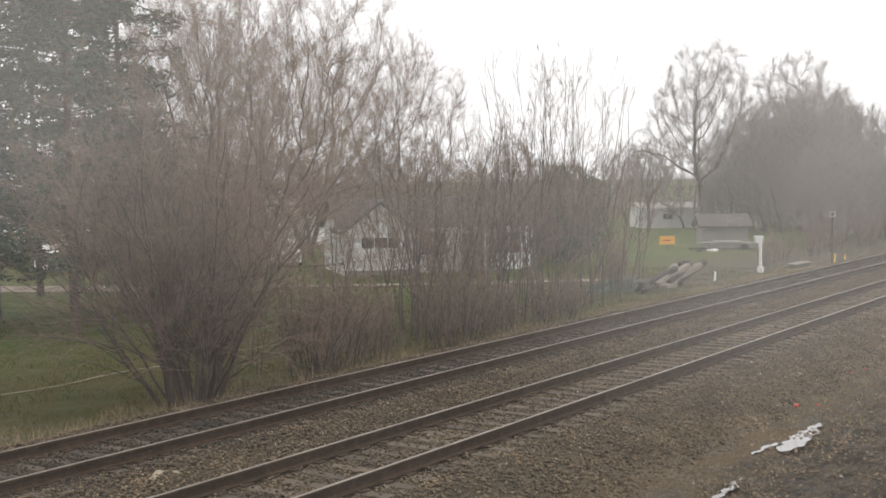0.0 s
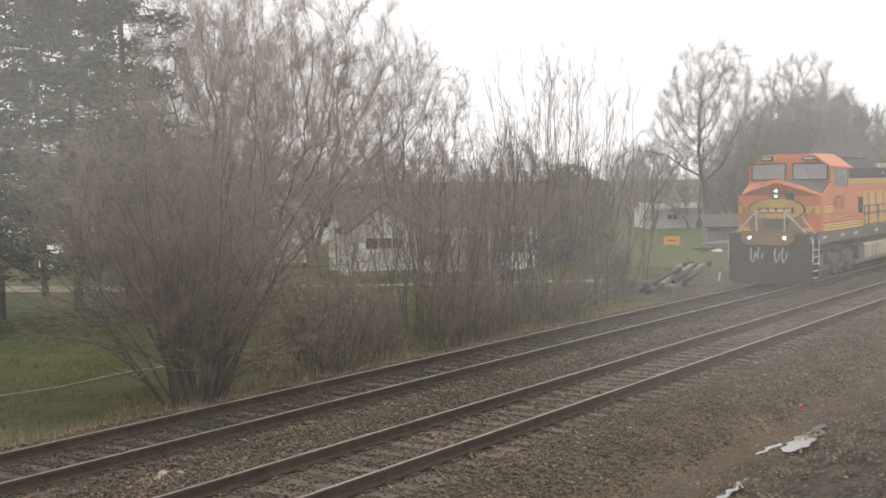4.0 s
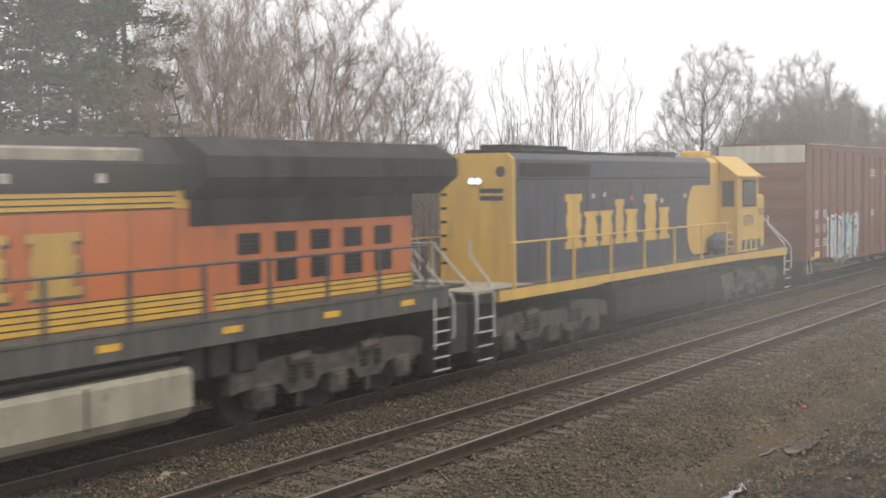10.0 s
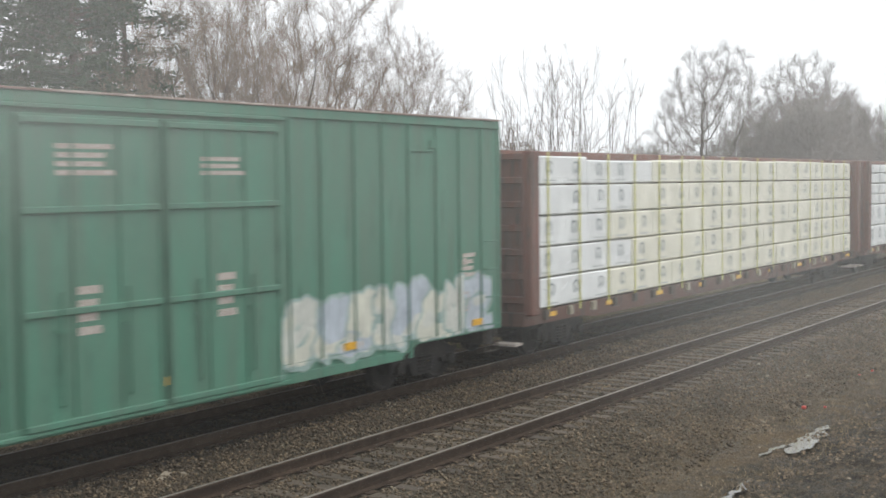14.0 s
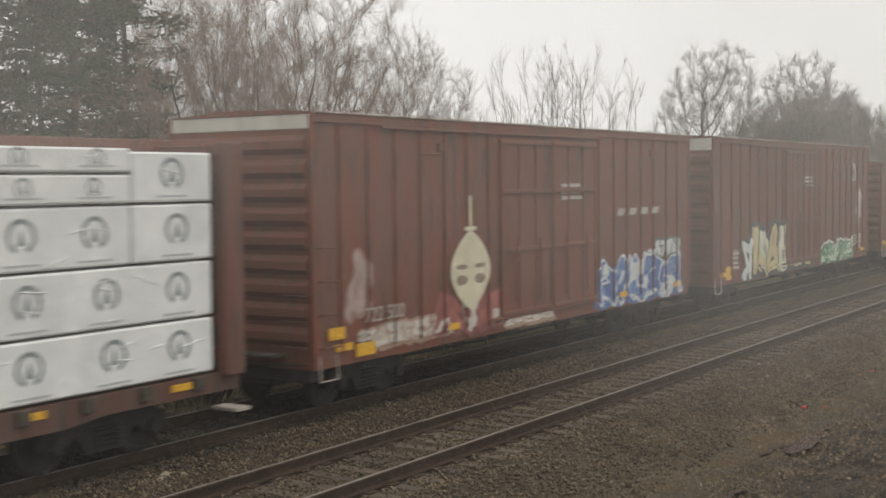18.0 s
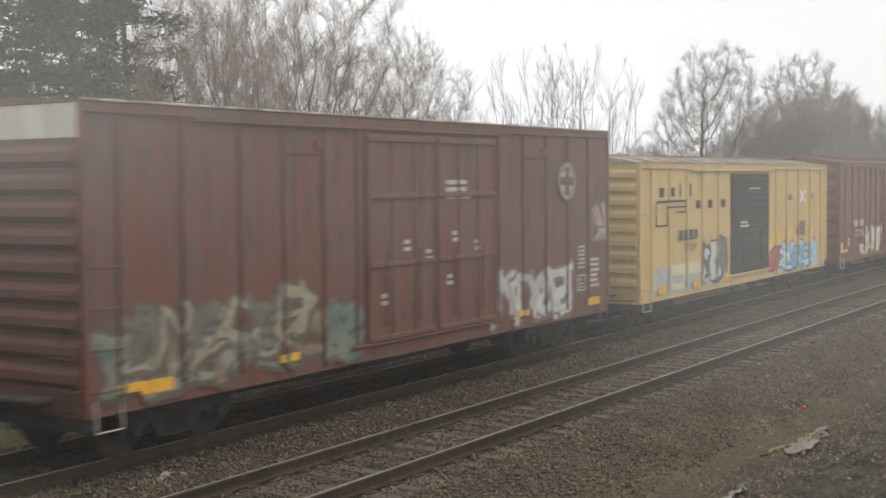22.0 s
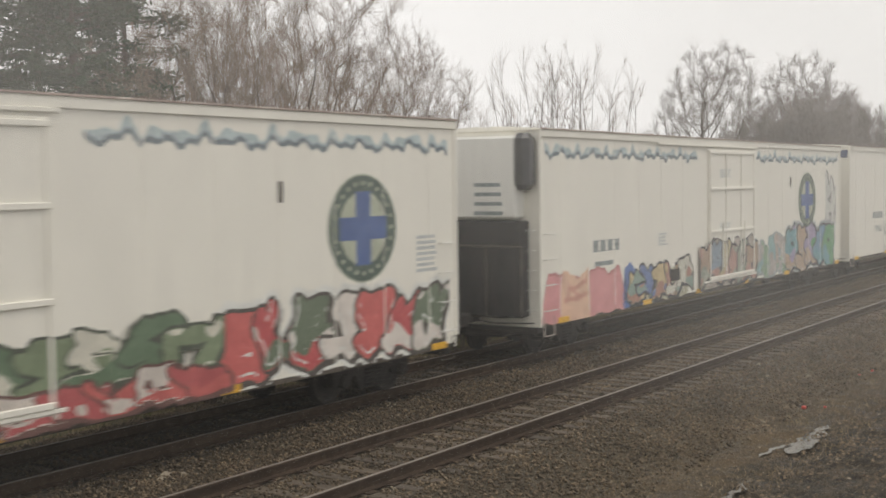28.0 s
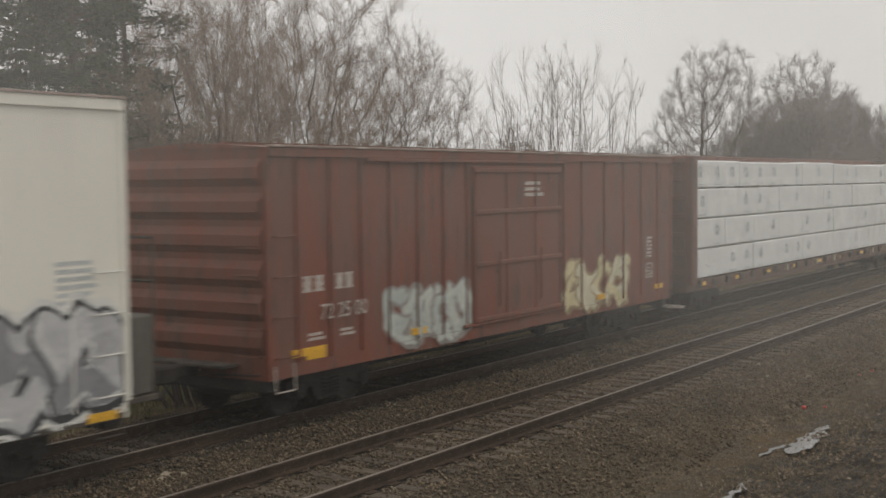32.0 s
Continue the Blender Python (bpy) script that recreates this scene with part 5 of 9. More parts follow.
    steps(c, 20.05, 20.6, 1.5, 0.30, 1.5, 5)
    end_rails(c, -0.62, -1)
    end_rails(c, 20.75, 1)
    # hood
    Geo().box(5.97, 20.15, -H, H, 1.88, 3.46, 0.02).make("hood", paint_mat, c, "orange engine hood with yellow stripes")
    Geo().box(3.80, 20.15, -H, H, 3.46, 3.74, 0.01).make("hood_stripe_band", M_STRIPE if not newer else M_ORANGE_DULL, c)
    for z in (3.47, 3.55, 3.64, 3.72):
        Geo().box(3.82, 14.0, -H - 0.006, -H + 0.01, z, z + 0.022).make("pin_stripe", M_BLACK, c)
    if newer:
        Geo().box(3.82, 14.0, -H - 0.003, -H + 0.01, 3.49, 3.72).make("yellow_band", M_STRIPE, c)
    Geo().box(6.0, 14.6, -H - 0.004, -H + 0.01, 1.9, 2.24).make("yellow_band", M_STRIPE, c)
    for z in (1.97, 2.06, 2.15, 2.235):
        Geo().box(6.0, 14.6, -H - 0.008, -H + 0.01, z, z + 0.02).make("pin_stripe", M_BLACK, c)
    Geo().box(14.8, 20.1, -H - 0.004, -H + 0.01, 1.9, 2.15).make("yellow_band", M_STRIPE, c)
    for z in (1.97, 2.06, 2.14):
        Geo().box(14.8, 20.1, -H - 0.008, -H + 0.01, z, z + 0.02).make("pin_stripe", M_BLACK, c)
    g = Geo().prism([(-H - 0.02, 3.74), (-H - 0.02, 4.12), (-0.62, 4.5), (0.62, 4.5), (H + 0.02, 4.12), (H + 0.02, 3.74)], "x", 3.85, 14.2)
    top = g.make("hood_roof", M_BLACK, c, "black sloping hood roof")
    if newer:
        for x in even(4.3, 7.6, 4):
            Geo().box(x - 0.06, x + 0.06, -H - 0.05, -H, 3.3, 4.1).make("hood_rib", M_BLACK, c)
        Geo().prism([(-1.03, 4.13), (-0.66, 4.50), (0.66, 4.50), (1.03, 4.13), (1.03, 4.16), (0.68, 4.60), (-0.68, 4.60), (-1.03, 4.16)], "x", 12.0, 14.1).make("silencer", M_SILVER, top, "silver-painted silencer housing")
        Geo().box(9.4, 11.4, -0.45, 0.45, 4.5, 4.62, 0.04).make("roof_hatch", M_TANK, top)
    else:
        Geo().box(9.9, 10.3, -0.35, 0.35, 4.5, 4.60, 0.03).make("exhaust_stack", M_UNDER, top)
        Geo().box(10.2, 13.4, -0.97, -0.5, 4.12, 4.34, 0.04).make("roof_duct", M_TANK, top, "grey duct on the hood roof")
        for x in (11.0, 12.6):
            Geo().box(x - 0.08, x + 0.08, -1.01, -0.99, 3.85, 3.98).make("stencil_marking", M_LETTER, top)
    for x in even(4.8, 13.6, 7):
        Geo().pipe([(x - 0.2, -0.66, 4.5), (x - 0.2, -0.66, 4.56), (x + 0.2, -0.66, 4.56), (x + 0.2, -0.66, 4.5)], 0.012, 4).make("lift_eye", M_BLACK, top)
    # radiator wings
    g = Geo().prism([(-1.05, 3.60), (-1.47, 3.92), (-1.47, 4.24), (-1.0, 4.52), (1.0, 4.52), (1.47, 4.24), (1.47, 3.92), (1.05, 3.60)], "x", 14.2, 21.0)
    rad = g.make("radiator", M_BLACK, c, "overhanging black radiator")
    for k in range(10):
        x = 14.6 + k * 0.62
        Geo().box(x, x + 0.05, -1.485, -1.465, 3.94, 4.22).make("radiator_rib", M_UNDER, rad)
    Geo().box(14.3, 20.15, -H - 0.02, H + 0.02, 3.2, 3.62).make("radiator_base", M_BLACK if not newer else M_ORANGE_DULL, c)
    # engine doors and grilles
    for x in even(7.0, 14.0, 9):
        Geo().box(x - 0.008, x + 0.008, -H - 0.004, -H + 0.01, 2.25, 3.45).make("door_seam", M_FRAME, c)
    for k, x in enumerate(even(15.6, 19.2, 5 if not newer else 6)):
        for z0, z1 in (((2.25, 2.62), (2.72, 3.05)) if not newer else ((2.1, 3.05),)):
            v = Geo().box(x - 0.26, x + 0.26, -H - 0.012, -H + 0.01, z0, z1).make("grille", M_BLACK, c)
            for q in range(5):
                z = z0 + (q + 0.5) * (z1 - z0) / 5
                Geo().box(x - 0.25, x + 0.25, -H - 0.03, -H - 0.01, z - 0.01, z + 0.01).make("grille_slat", M_UNDER, v)
    # name blocks
    if newer:
        block_letters(c, 9.3, 14.2, 2.76, 3.14, 4, -H - 0.004, M_BLACK, slant=0.5, gap=0.16)
        g = Geo()
        g.prism([(9.0, 2.38), (14.0, 2.56), (14.2, 2.62), (9.3, 2.58)], "y", -H - 0.012, -H)
        g.make("emblem_swoosh", M_BLACK, c)
    else:
        block_letters(c, 7.8, 12.5, 2.36, 3.20, 4, -H - 0.004, M_GOLD, shade=M_FRAME, gap=0.24)
    words("road_number", number, 0.72 if newer else 0.70, M_BLACK, c, on_side(2.62, 2.64, -1.507), squeeze=0.92 if newer else 1.0)
    # handrails
    side_rails(c, [6.2] + even(6.85, 19.8, 10), M_RAILDARK)
    # tank
    g = Geo().prism([(-1.40, 0.52), (-1.50, 0.66), (-1.50, 1.14), (-1.44, 1.22), (1.44, 1.22), (1.50, 1.14), (1.50, 0.66), (1.40, 0.52), (1.1, 0.38), (-1.1, 0.38)], "x", 6.15, 13.75)
    tank = g.make("fuel_tank", M_TANK, c, "dusty grey fuel tank")
    for x in (8.0, 9.9, 11.8):
        Geo().box(x - 0.02, x + 0.02, -1.515, -1.49, 0.62, 1.18).make("tank_strap", M_GRIME, tank)
    Geo().pipe([(5.85, -1.2, 1.15), (5.85, -1.2, 0.62)], 0.18, 10).make("air_tank", M_UNDER, c)
    Geo().box(6.0, 14.0, -1.2, 1.2, 1.2, 1.5).make("under_gear", M_UNDER, c)
    for x in even(14.0, 15.2, 3):
        Geo().box(x - 0.25, x + 0.2, -1.3, -0.9, 0.95, 1.45, 0.03).make("equipment_box", M_UNDER, c)
    Geo().pipe([(6.2, -1.42, 1.36), (13.6, -1.42, 1.36)], 0.04, 6).make("air_pipe", M_UNDER, c)
    loco_truck(c, (0.95, 2.86, 4.80), s0)
    loco_truck(c, (15.55, 17.45, 19.35), s0)
    return c


def yellow_blue_loco(s0):
    """Older hood unit that runs long hood first; x = 0 at its leading steps."""
    c = thing("locomotive", "yellow and dark blue hood locomotive running long hood first", "locomotive", "locomotives of the train")
    TRAIN.append((c, s0))
    H = 0.92
    Geo().prism([(-0.55, 1.40), (19.3, 1.40), (19.3, 1.62), (-0.55, 1.62)], "y", -1.36, 1.36).make("underframe", M_UNDER, c)
    for sy in (-1, 1):
        a, b = sorted((sy * 1.34, sy * 1.50))
        Geo().prism([(0.3, 1.40), (4.6, 1.40), (5.2, 1.44), (14.0, 1.44), (18.7, 1.36), (18.7, 1.60), (0.3, 1.64)], "y", a, b).make("side_sill", M_YELLOW, c, "yellow sill band")
        a, b = sorted((sy * 0.9, sy * 1.5))
        Geo().box(0.2, 18.7, a, b, 1.62, 1.65).make("walkway", M_GRIME, c)
    Geo().box(-0.55, 1.9, -1.4, 1.4, 1.60, 1.66).make("front_platform", M_TANK, c)
    # long hood: yellow end, blue sides
    prof = [(-H, 1.64), (-H, 4.28), (-H + 0.16, 4.42), (H - 0.16, 4.42), (H, 4.28), (H, 1.64)]
    Geo().prism(prof, "x", 1.90, 2.0).make("hood_end", M_YELLOW, c, "yellow hood end")
    Geo().prism(prof, "x", 2.0, 13.4).make("hood", M_BLUE, c, "dark blue long hood with yellow lettering blocks")
    Geo().box(1.86, 1.9, -0.16, 0.16, 3.72, 3.92, 0.02).make("headlight_housing", M_TANK, c)
    for y in (-0.08, 0.08):
        Geo().loft([[(1.83, y + 0.07 * math.cos(i * 0.5236), 3.82 + 0.07 * math.sin(i * 0.5236)) for i in range(12)], [(1.87, y + 0.075 * math.cos(i * 0.5236), 3.82 + 0.075 * math.sin(i * 0.5236)) for i in range(12)]]).make("headlight", M_LAMP_DIM, c, "lit twin headlight")
    Geo().loft([[(1.89, -0.62 + 0.12 * math.cos(i * 0.5236), 4.02 + 0.12 * math.sin(i * 0.5236)) for i in range(12)], [(1.9, -0.62 + 0.12 * math.cos(i * 0.5236), 4.02 + 0.12 * math.sin(i * 0.5236)) for i in range(12)]]).make("number_light", M_GRIME, c)
    for k in range(2):
        Geo().box(1.892, 1.9, -0.68, -0.1, 3.40 + k * 0.16, 3.5 + k * 0.16).make("stencil_marking", M_BLUE, c)
    for k in range(6):
        Geo().box(1.89, 1.9, 0.75, 0.9, 2.0 + k * 0.3, 2.06 + k * 0.3).make("grab_iron", M_BLACK, c)
    # roof gear
    Geo().box(2.6, 5.6, -0.75, 0.75, 4.42, 4.52, 0.03).make("radiator_fan_deck", M_BLACK, c)
    for x in (3.0, 4.1, 5.2):
        Geo().pipe([(x, 0, 4.5), (x, 0, 4.62)], 0.48, 16).make("radiator_fan", M_BLACK, c)
    for x in (7.5, 9.4):
        Geo().pipe([(x, 0, 4.4), (x, 0, 4.52)], 0.42, 16).make("radiator_fan", M_BLACK, c)
    Geo().box(11.0, 12.2, -0.4, 0.4, 4.4, 4.58, 0.04).make("exhaust_stack", M_UNDER, c)
    Geo().box(2.0, 13.4, -H - 0.012, -H + 0.01, 3.84, 3.87).make("hood_seam", M_BLACK, c)
    for x in even(3.0, 12.8, 13):
        Geo().box(x - 0.006, x + 0.006, -H - 0.006, -H + 0.01, 1.8, 3.84).make("door_seam", M_BLACK, c)
    Geo().box(2.2, 5.6, -H - 0.015, -H + 0.01, 3.9, 4.2).make("radiator_grille", M_BLACK, c)
    # name as plain blocks: one tall, four lower, one tall, one lower
    x = 4.3
    for w, hgt in ((0.98, 1.26), (0.84, 0.84), (0.84, 0.84), (0.62, 1.1), (0.84, 0.84), (0.3, 0), (0.95, 1.2), (0.8, 0.84)):
        if hgt:
            block_letters(c, x, x + w, 2.24, 2.24 + hgt, 1, -H - 0.004, M_YELLOW, gap=0.14)
        x += w
    for k, (xx, z) in enumerate(((5.7, 3.38), (6.3, 3.4), (7.9, 3.3), (8.7, 3.2), (9.3, 3.25), (9.8, 3.2), (11.4, 3.3))):
        Geo().box(xx, xx + 0.14, -H - 0.01, -H, z, z + 0.12).make("stencil_marking", M_LETTER if k != 2 else M_REDDOT, c)
    # yellow cab end with its rounded boundary
    n = 12
    Geo().prism([(13.38, 1.70)] + [(13.38, 3.64)] + [(12.2 - 0.6 * math.sin(i * math.pi / n), 2.67 + 0.97 * math.cos(i * math.pi / n)) for i in range(n + 1)], "y", -H - 0.008, -H + 0.004).make("hood_patch", M_YELLOW, c)
    Geo().prism(prof, "x", 13.4, 14.2).make("hood_rear", M_YELLOW, c)
    roof = [(-1.46, 1.64), (-1.46, 3.90), (-0.75, 4.44), (0.75, 4.44), (1.46, 3.90), (1.46, 1.64)]
    cab = Geo().prism(roof, "x", 14.18, 16.0).make("cab", M_YELLOW, c, "yellow cab")
    Geo().prism([(-1.52, 3.86), (-1.52, 3.90), (-0.76, 4.48), (0.76, 4.48), (1.52, 3.90), (1.52, 3.86), (0.75, 4.42), (-0.75, 4.42)], "x", 14.05, 16.15).make("cab_roof", M_YELLOW, cab)
    Geo().box(14.5, 15.8, -1.75, -1.44, 3.84, 3.87).make("sun_visor", M_YELLOW, cab)
    for sy in (-1, 1):
        a, b = sorted((sy * 1.45, sy * 1.475))
        Geo().box(14.6, 15.8, a, b, 2.98, 3.76).make("window_surround", M_BLACK, cab)
        for x0, x1 in ((14.66, 15.2), (15.24, 15.74)):
            a, b = sorted((sy * 1.47, sy * 1.482))
            Geo().box(x0, x1, a, b, 3.03, 3.71).make("side_window", M_DARKGLASS, cab)
    Geo().box(14.16, 14.19, -1.36, -1.0, 3.0, 3.75).make("rear_window", M_DARKGLASS, cab)
    Geo().box(16.0, 16.02, -1.3, -0.3, 3.3, 3.8).make("windscreen", M_GLASS, cab)
    Geo().box(16.0, 16.02, 0.3, 1.3, 3.3, 3.8).make("windscreen", M_GLASS, cab)
    Geo().box(14.3, 15.0, -0.35, 0.35, 4.46, 4.66, 0.05).make("air_horn_box", M_YELLOW, cab)
    Geo().pipe([(15.0, 0.2, 4.6), (15.9, 0.2, 4.62)], 0.05, 6).make("air_horn", M_TANK, cab)
    words("road_number", "1874", 0.46, M_BLUE, c, on_side(15.08, 2.42, -1.466), squeeze=1.05)
    block_letters(c, 14.5, 16.3, 1.72, 2.0, 4, -1.464, M_BLUE, gap=0.2)
    # short hood
    nose = Geo().box(16.0, 18.2, -0.92, 0.92, 1.64, 3.30, 0.06).make("short_hood", M_YELLOW, c)
    for z in (2.66, 2.74, 2.82):
        Geo().box(16.05, 18.15, -0.928, -0.91, z, z + 0.035).make("pin_stripe", M_BLUE, nose)
    Geo().box(16.3, 17.6, -0.93, -0.91, 2.2, 2.24).make("door_seam", M_BLACK, nose)
    Geo().box(12.9, 14.15, -1.42, -0.95, 1.66, 2.28, 0.2).make("battery_box", M_BLUE, c, "dark blue rounded box")
    for z in (1.85, 2.05, 2.25):
        Geo().box(13.3, 13.8, -1.46, -1.42, z, z + 0.03).make("step_edge", M_YELLOW, c)
    # rounded black fuel tank between the bogies
    n = 18
    tank = Geo().prism([(1.30 * max(-1, min(1, 1.25 * math.cos(i * 6.2832 / n))), 0.78 + 0.50 * max(-1, min(1, 1.2 * math.sin(i * 6.2832 / n)))) for i in range(n)], "x", 6.2, 13.3).make("fuel_tank", M_BLACK, c, "dark rounded fuel tank")
    for x in (7.4, 9.7, 12.0):
        Geo().prism([(1.315 * max(-1, min(1, 1.25 * math.cos(i * 6.2832 / n))), 0.78 + 0.515 * max(-1, min(1, 1.2 * math.sin(i * 6.2832 / n)))) for i in range(n)], "x", x, x + 0.06).make("tank_strap", M_UNDER, tank)
    steps(c, -0.55, 0.03, -1.5, 0.30, 1.4, 4)
    steps(c, -0.55, 0.03, 1.5, 0.30, 1.4, 4)
    steps(c, 18.5, 19.05, -1.5, 0.30, 1.4, 4)
    steps(c, 18.5, 19.05, 1.5, 0.30, 1.4, 4)
    end_rails(c, -0.58, -1)
    end_rails(c, 19.1, 1)
    side_rails(c, [0.9, 2.4] + even(3.6, 13.2, 6), M_YELLOW, z=2.56)
    Geo().box(-0.62, -0.5, -1.45, 1.45, 0.45, 1.45, 0.02).make("pilot", M_UNDER, c)
    Geo().box(19.05, 19.2, -1.45, 1.45, 0.45, 1.45, 0.02).make("rear_pilot", M_UNDER, c)
    coupler(c, -0.55, -1)
    coupler(c, 19.2, 1)
    for y in (-1.05,):
        Geo().pipe([(6.3, y, 1.28), (12.6, y, 1.28)], 0.13, 10).make("air_tank", M_UNDER, c)
    loco_truck(c, (1.05, 3.05, 5.05), s0)
    loco_truck(c, (13.8, 15.8, 17.8), s0)
    return c


wide_cab_loco("orange wide-cab locomotive with yellow nose emblem and lit headlights", -163.58, "4731", False, M_ORANGE, True)
wide_cab_loco("bright orange wide-cab locomotive with dark slanted lettering blocks", -141.21, "7887", True, M_ORANGE, True)
wide_cab_loco("dull orange wide-cab locomotive with yellow nose emblem", -118.87, "4138", False, M_ORANGE_DULL, False)
yellow_blue_loco(-96.7)


# ---- the freight cars, from front to rear ----
def box_set():
    W = 1.53
    # 1: tall red-brown boxcar with double doors
    rb = [0.78, 1.75, 2.75, 3.72, 4.72, 5.8, 6.95, 12.2, 13.25, 14.4, 15.6, 16.8, 17.9]
    c = boxcar("boxcar", "tall red-brown boxcar with white end panel and sprayed graffiti", -76.1, -57.2, 4.93, M_RED, rb, (7.1, 12.0), doubledoor=True, white_end=True, end_ribs=5, panel_h=0.60, end_d=0.035)
    y, Y = -W, -W - 0.055
    words("car_number", "761 385", 0.42, M_LETTER, c, on_side(1.72, 1.92, y - 0.004), squeeze=1.0)
    block_letters(c, 1.0, 1.45, 2.42, 2.72, 2, y, M_LETTER)
    block_letters(c, 1.98, 2.45, 2.42, 2.72, 2, y, M_LETTER)
    bars(c, 1.05, 1.6, 1.45, 1.75, 3, y)
    bars(c, 2.0, 2.5, 1.45, 1.75, 3, y)
    Geo().box(1.0, 1.55, y - 0.006, y, 1.08, 1.30).make("yellow_plate", M_SAFETY, c)
    graffiti(c, 2.6, 6.5, 0.82, 2.35, [(0.30, 0.40, 0.42), (0.38, 0.36, 0.34), (0.22, 0.33, 0.38)], y, 3, 5, rb, (0.09, 0.045), halo=(0.5, 0.5, 0.5))
    graffiti(c, 12.2, 16.7, 0.75, 2.0, [(0.035, 0.042, 0.048), (0.06, 0.08, 0.095)], y, 5, 5, rb, (0.09, 0.045), halo=CHALK, outline=(0.03, 0.03, 0.035))
    emblem(c, 17.35, 3.8, 0.36, 0.38, y, [M_FADED, M_FADED, M_FADED], ring=False)
    bars(c, 7.9, 9.0, 3.85, 4.15, 3, Y)
    bars(c, 10.2, 11.2, 3.95, 4.1, 2, Y)
    bars(c, 16.95, 17.7, 1.9, 2.2, 3, y)
    for x in (8.2, 10.6):
        bars(c, x, x + 0.5, 2.35, 2.6, 2, Y)
    decals(c, 18.9, W, 0.80, 1)
    # 2: sea-green boxcar
    rb = [0.81, 1.64, 2.46, 3.35, 4.28, 5.12, 5.99, 6.9, 12.3, 13.1, 14.0, 14.8, 15.6, 16.5, 17.3, 18.1]
    c = boxcar("boxcar", "tall sea-green boxcar with double doors and pale graffiti patches", -55.95, -37.2, 4.98, M_GREEN, rb, (7.1, 12.0), doubledoor=True, white_end=True, end_ribs=6, sill=0.68)
    graffiti(c, 2.2, 6.6, 0.86, 1.7, [(0.40, 0.44, 0.36), (0.30, 0.42, 0.44), (0.45, 0.47, 0.42)], y, 7, 5, rb, (0.09, 0.045))
    graffiti(c, 12.2, 18.3, 0.9, 2.0, [(0.46, 0.47, 0.42), (0.36, 0.40, 0.44), (0.5, 0.5, 0.42)], y, 8, 8, rb, (0.09, 0.045), outline=(0.25, 0.33, 0.3))
    graffiti(c, 1.0, 2.3, 1.5, 2.5, [(0.25, 0.36, 0.33), (0.32, 0.42, 0.38)], y, 9, 3, rb, (0.09, 0.045), outline=(0.16, 0.28, 0.24))
    for x in (0.35, 1.25):
        Geo().box(x - 0.18, x + 0.18, y - 0.006, y, 1.05, 1.16).make("yellow_plate", M_SAFETY, c)
    Geo().box(1.07, 1.43, y - 0.006, y, 1.24, 1.5).make("yellow_plate", M_SAFETY, c)
    bars(c, 7.7, 8.7, 3.95, 4.4, 4, Y)
    bars(c, 10.3, 11.3, 3.95, 4.25, 3, Y)
    for x in (8.0, 10.6):
        bars(c, x, x + 0.4, 1.9, 2.6, 4, Y)
    bars(c, 17.3, 17.9, 2.0, 2.5, 4, y)
    decals(c, 18.75, W, 0.80, 2)
    # 5: tall brown boxcar with the arrow-shaped and the blue graffiti
    rb = [0.7, 1.5, 2.3, 3.1, 3.9, 4.7, 5.5, 10.45, 11.26, 11.97, 12.8, 13.55, 14.36, 15.09]
    c = boxcar("boxcar", "tall red-brown boxcar with white end panel and a blue graffiti piece", 15.97, 31.85, 4.93, M_RED, rb, (5.9, 10.2), doubledoor=True, white_end=True, end_ribs=9, belly=False, panel_h=0.24)
    wash(c, 10.2, 15.5, 0.84, 1.85, (0.075, 0.14, 0.32), y, 12, 1.3, 0.35, (0.03, 0.04, 0.07), rb)
    graffiti(c, 10.5, 15.2, 0.88, 1.95, [(0.06, 0.11, 0.28), (0.10, 0.18, 0.36), (0.5, 0.52, 0.5)], y - 0.001, 12, 5, rb, (0.09, 0.045), outline=(0.5, 0.53, 0.56), weight=0.75)
    graffiti(c, 13.6, 15.2, 1.85, 2.3, [(0.5, 0.52, 0.5)], y, 13, 4, rb, (0.09, 0.045), outline=(0.05, 0.08, 0.06))
    graffiti(c, 3.6, 6.1, 0.95, 1.7, [(0.24, 0.07, 0.06), (0.30, 0.10, 0.08), (0.5, 0.45, 0.4)], y, 14, 5, rb, (0.09, 0.045), outline=(0.18, 0.06, 0.05))
    arrow = Geo()
    n = 18
    pts = [(4.75 + 0.72 * math.sin(math.pi * t) ** 0.8 * sx, 1.35 + 1.55 * t) for sx, seq in ((1, [i / n for i in range(n)]), (-1, [1 - i / n for i in range(n)])) for t in seq]
    arrow.prism(pts, "y", y - 0.052, y - 0.047)
    arrow.box(4.715, 4.785, y - 0.052, y - 0.047, 2.85, 3.55)
    arrow.box(4.55, 4.95, y - 0.052, y - 0.047, 2.88, 2.96)
    arrow.make("graffiti", spray((0.55, 0.50, 0.36)), c, "pale pointed graffiti shape")
    for sx in (-1, 1):
        for zz, hh in ((1.95, 0.10), (2.2, 0.05)):
            g = Geo()
            g.prism([(4.75 + sx * (0.33 + 0.2 * math.cos(a * 0.5236)), zz + hh * math.sin(a * 0.5236)) for a in range(12)], "y", y - 0.055, y - 0.05)
            g.make("graffiti_mark", spray((0.22, 0.17, 0.12)), c)
    graffiti(c, 1.3, 4.2, 0.98, 1.35, [(0.5, 0.47, 0.42), (0.42, 0.36, 0.3)], y, 15, 7, rb, (0.09, 0.045), outline=(0.3, 0.2, 0.15))
    graffiti(c, 6.1, 8.0, 0.9, 1.1, [(0.5, 0.45, 0.4)], y - 0.06, 16, 5, outline=(0.3, 0.2, 0.15))
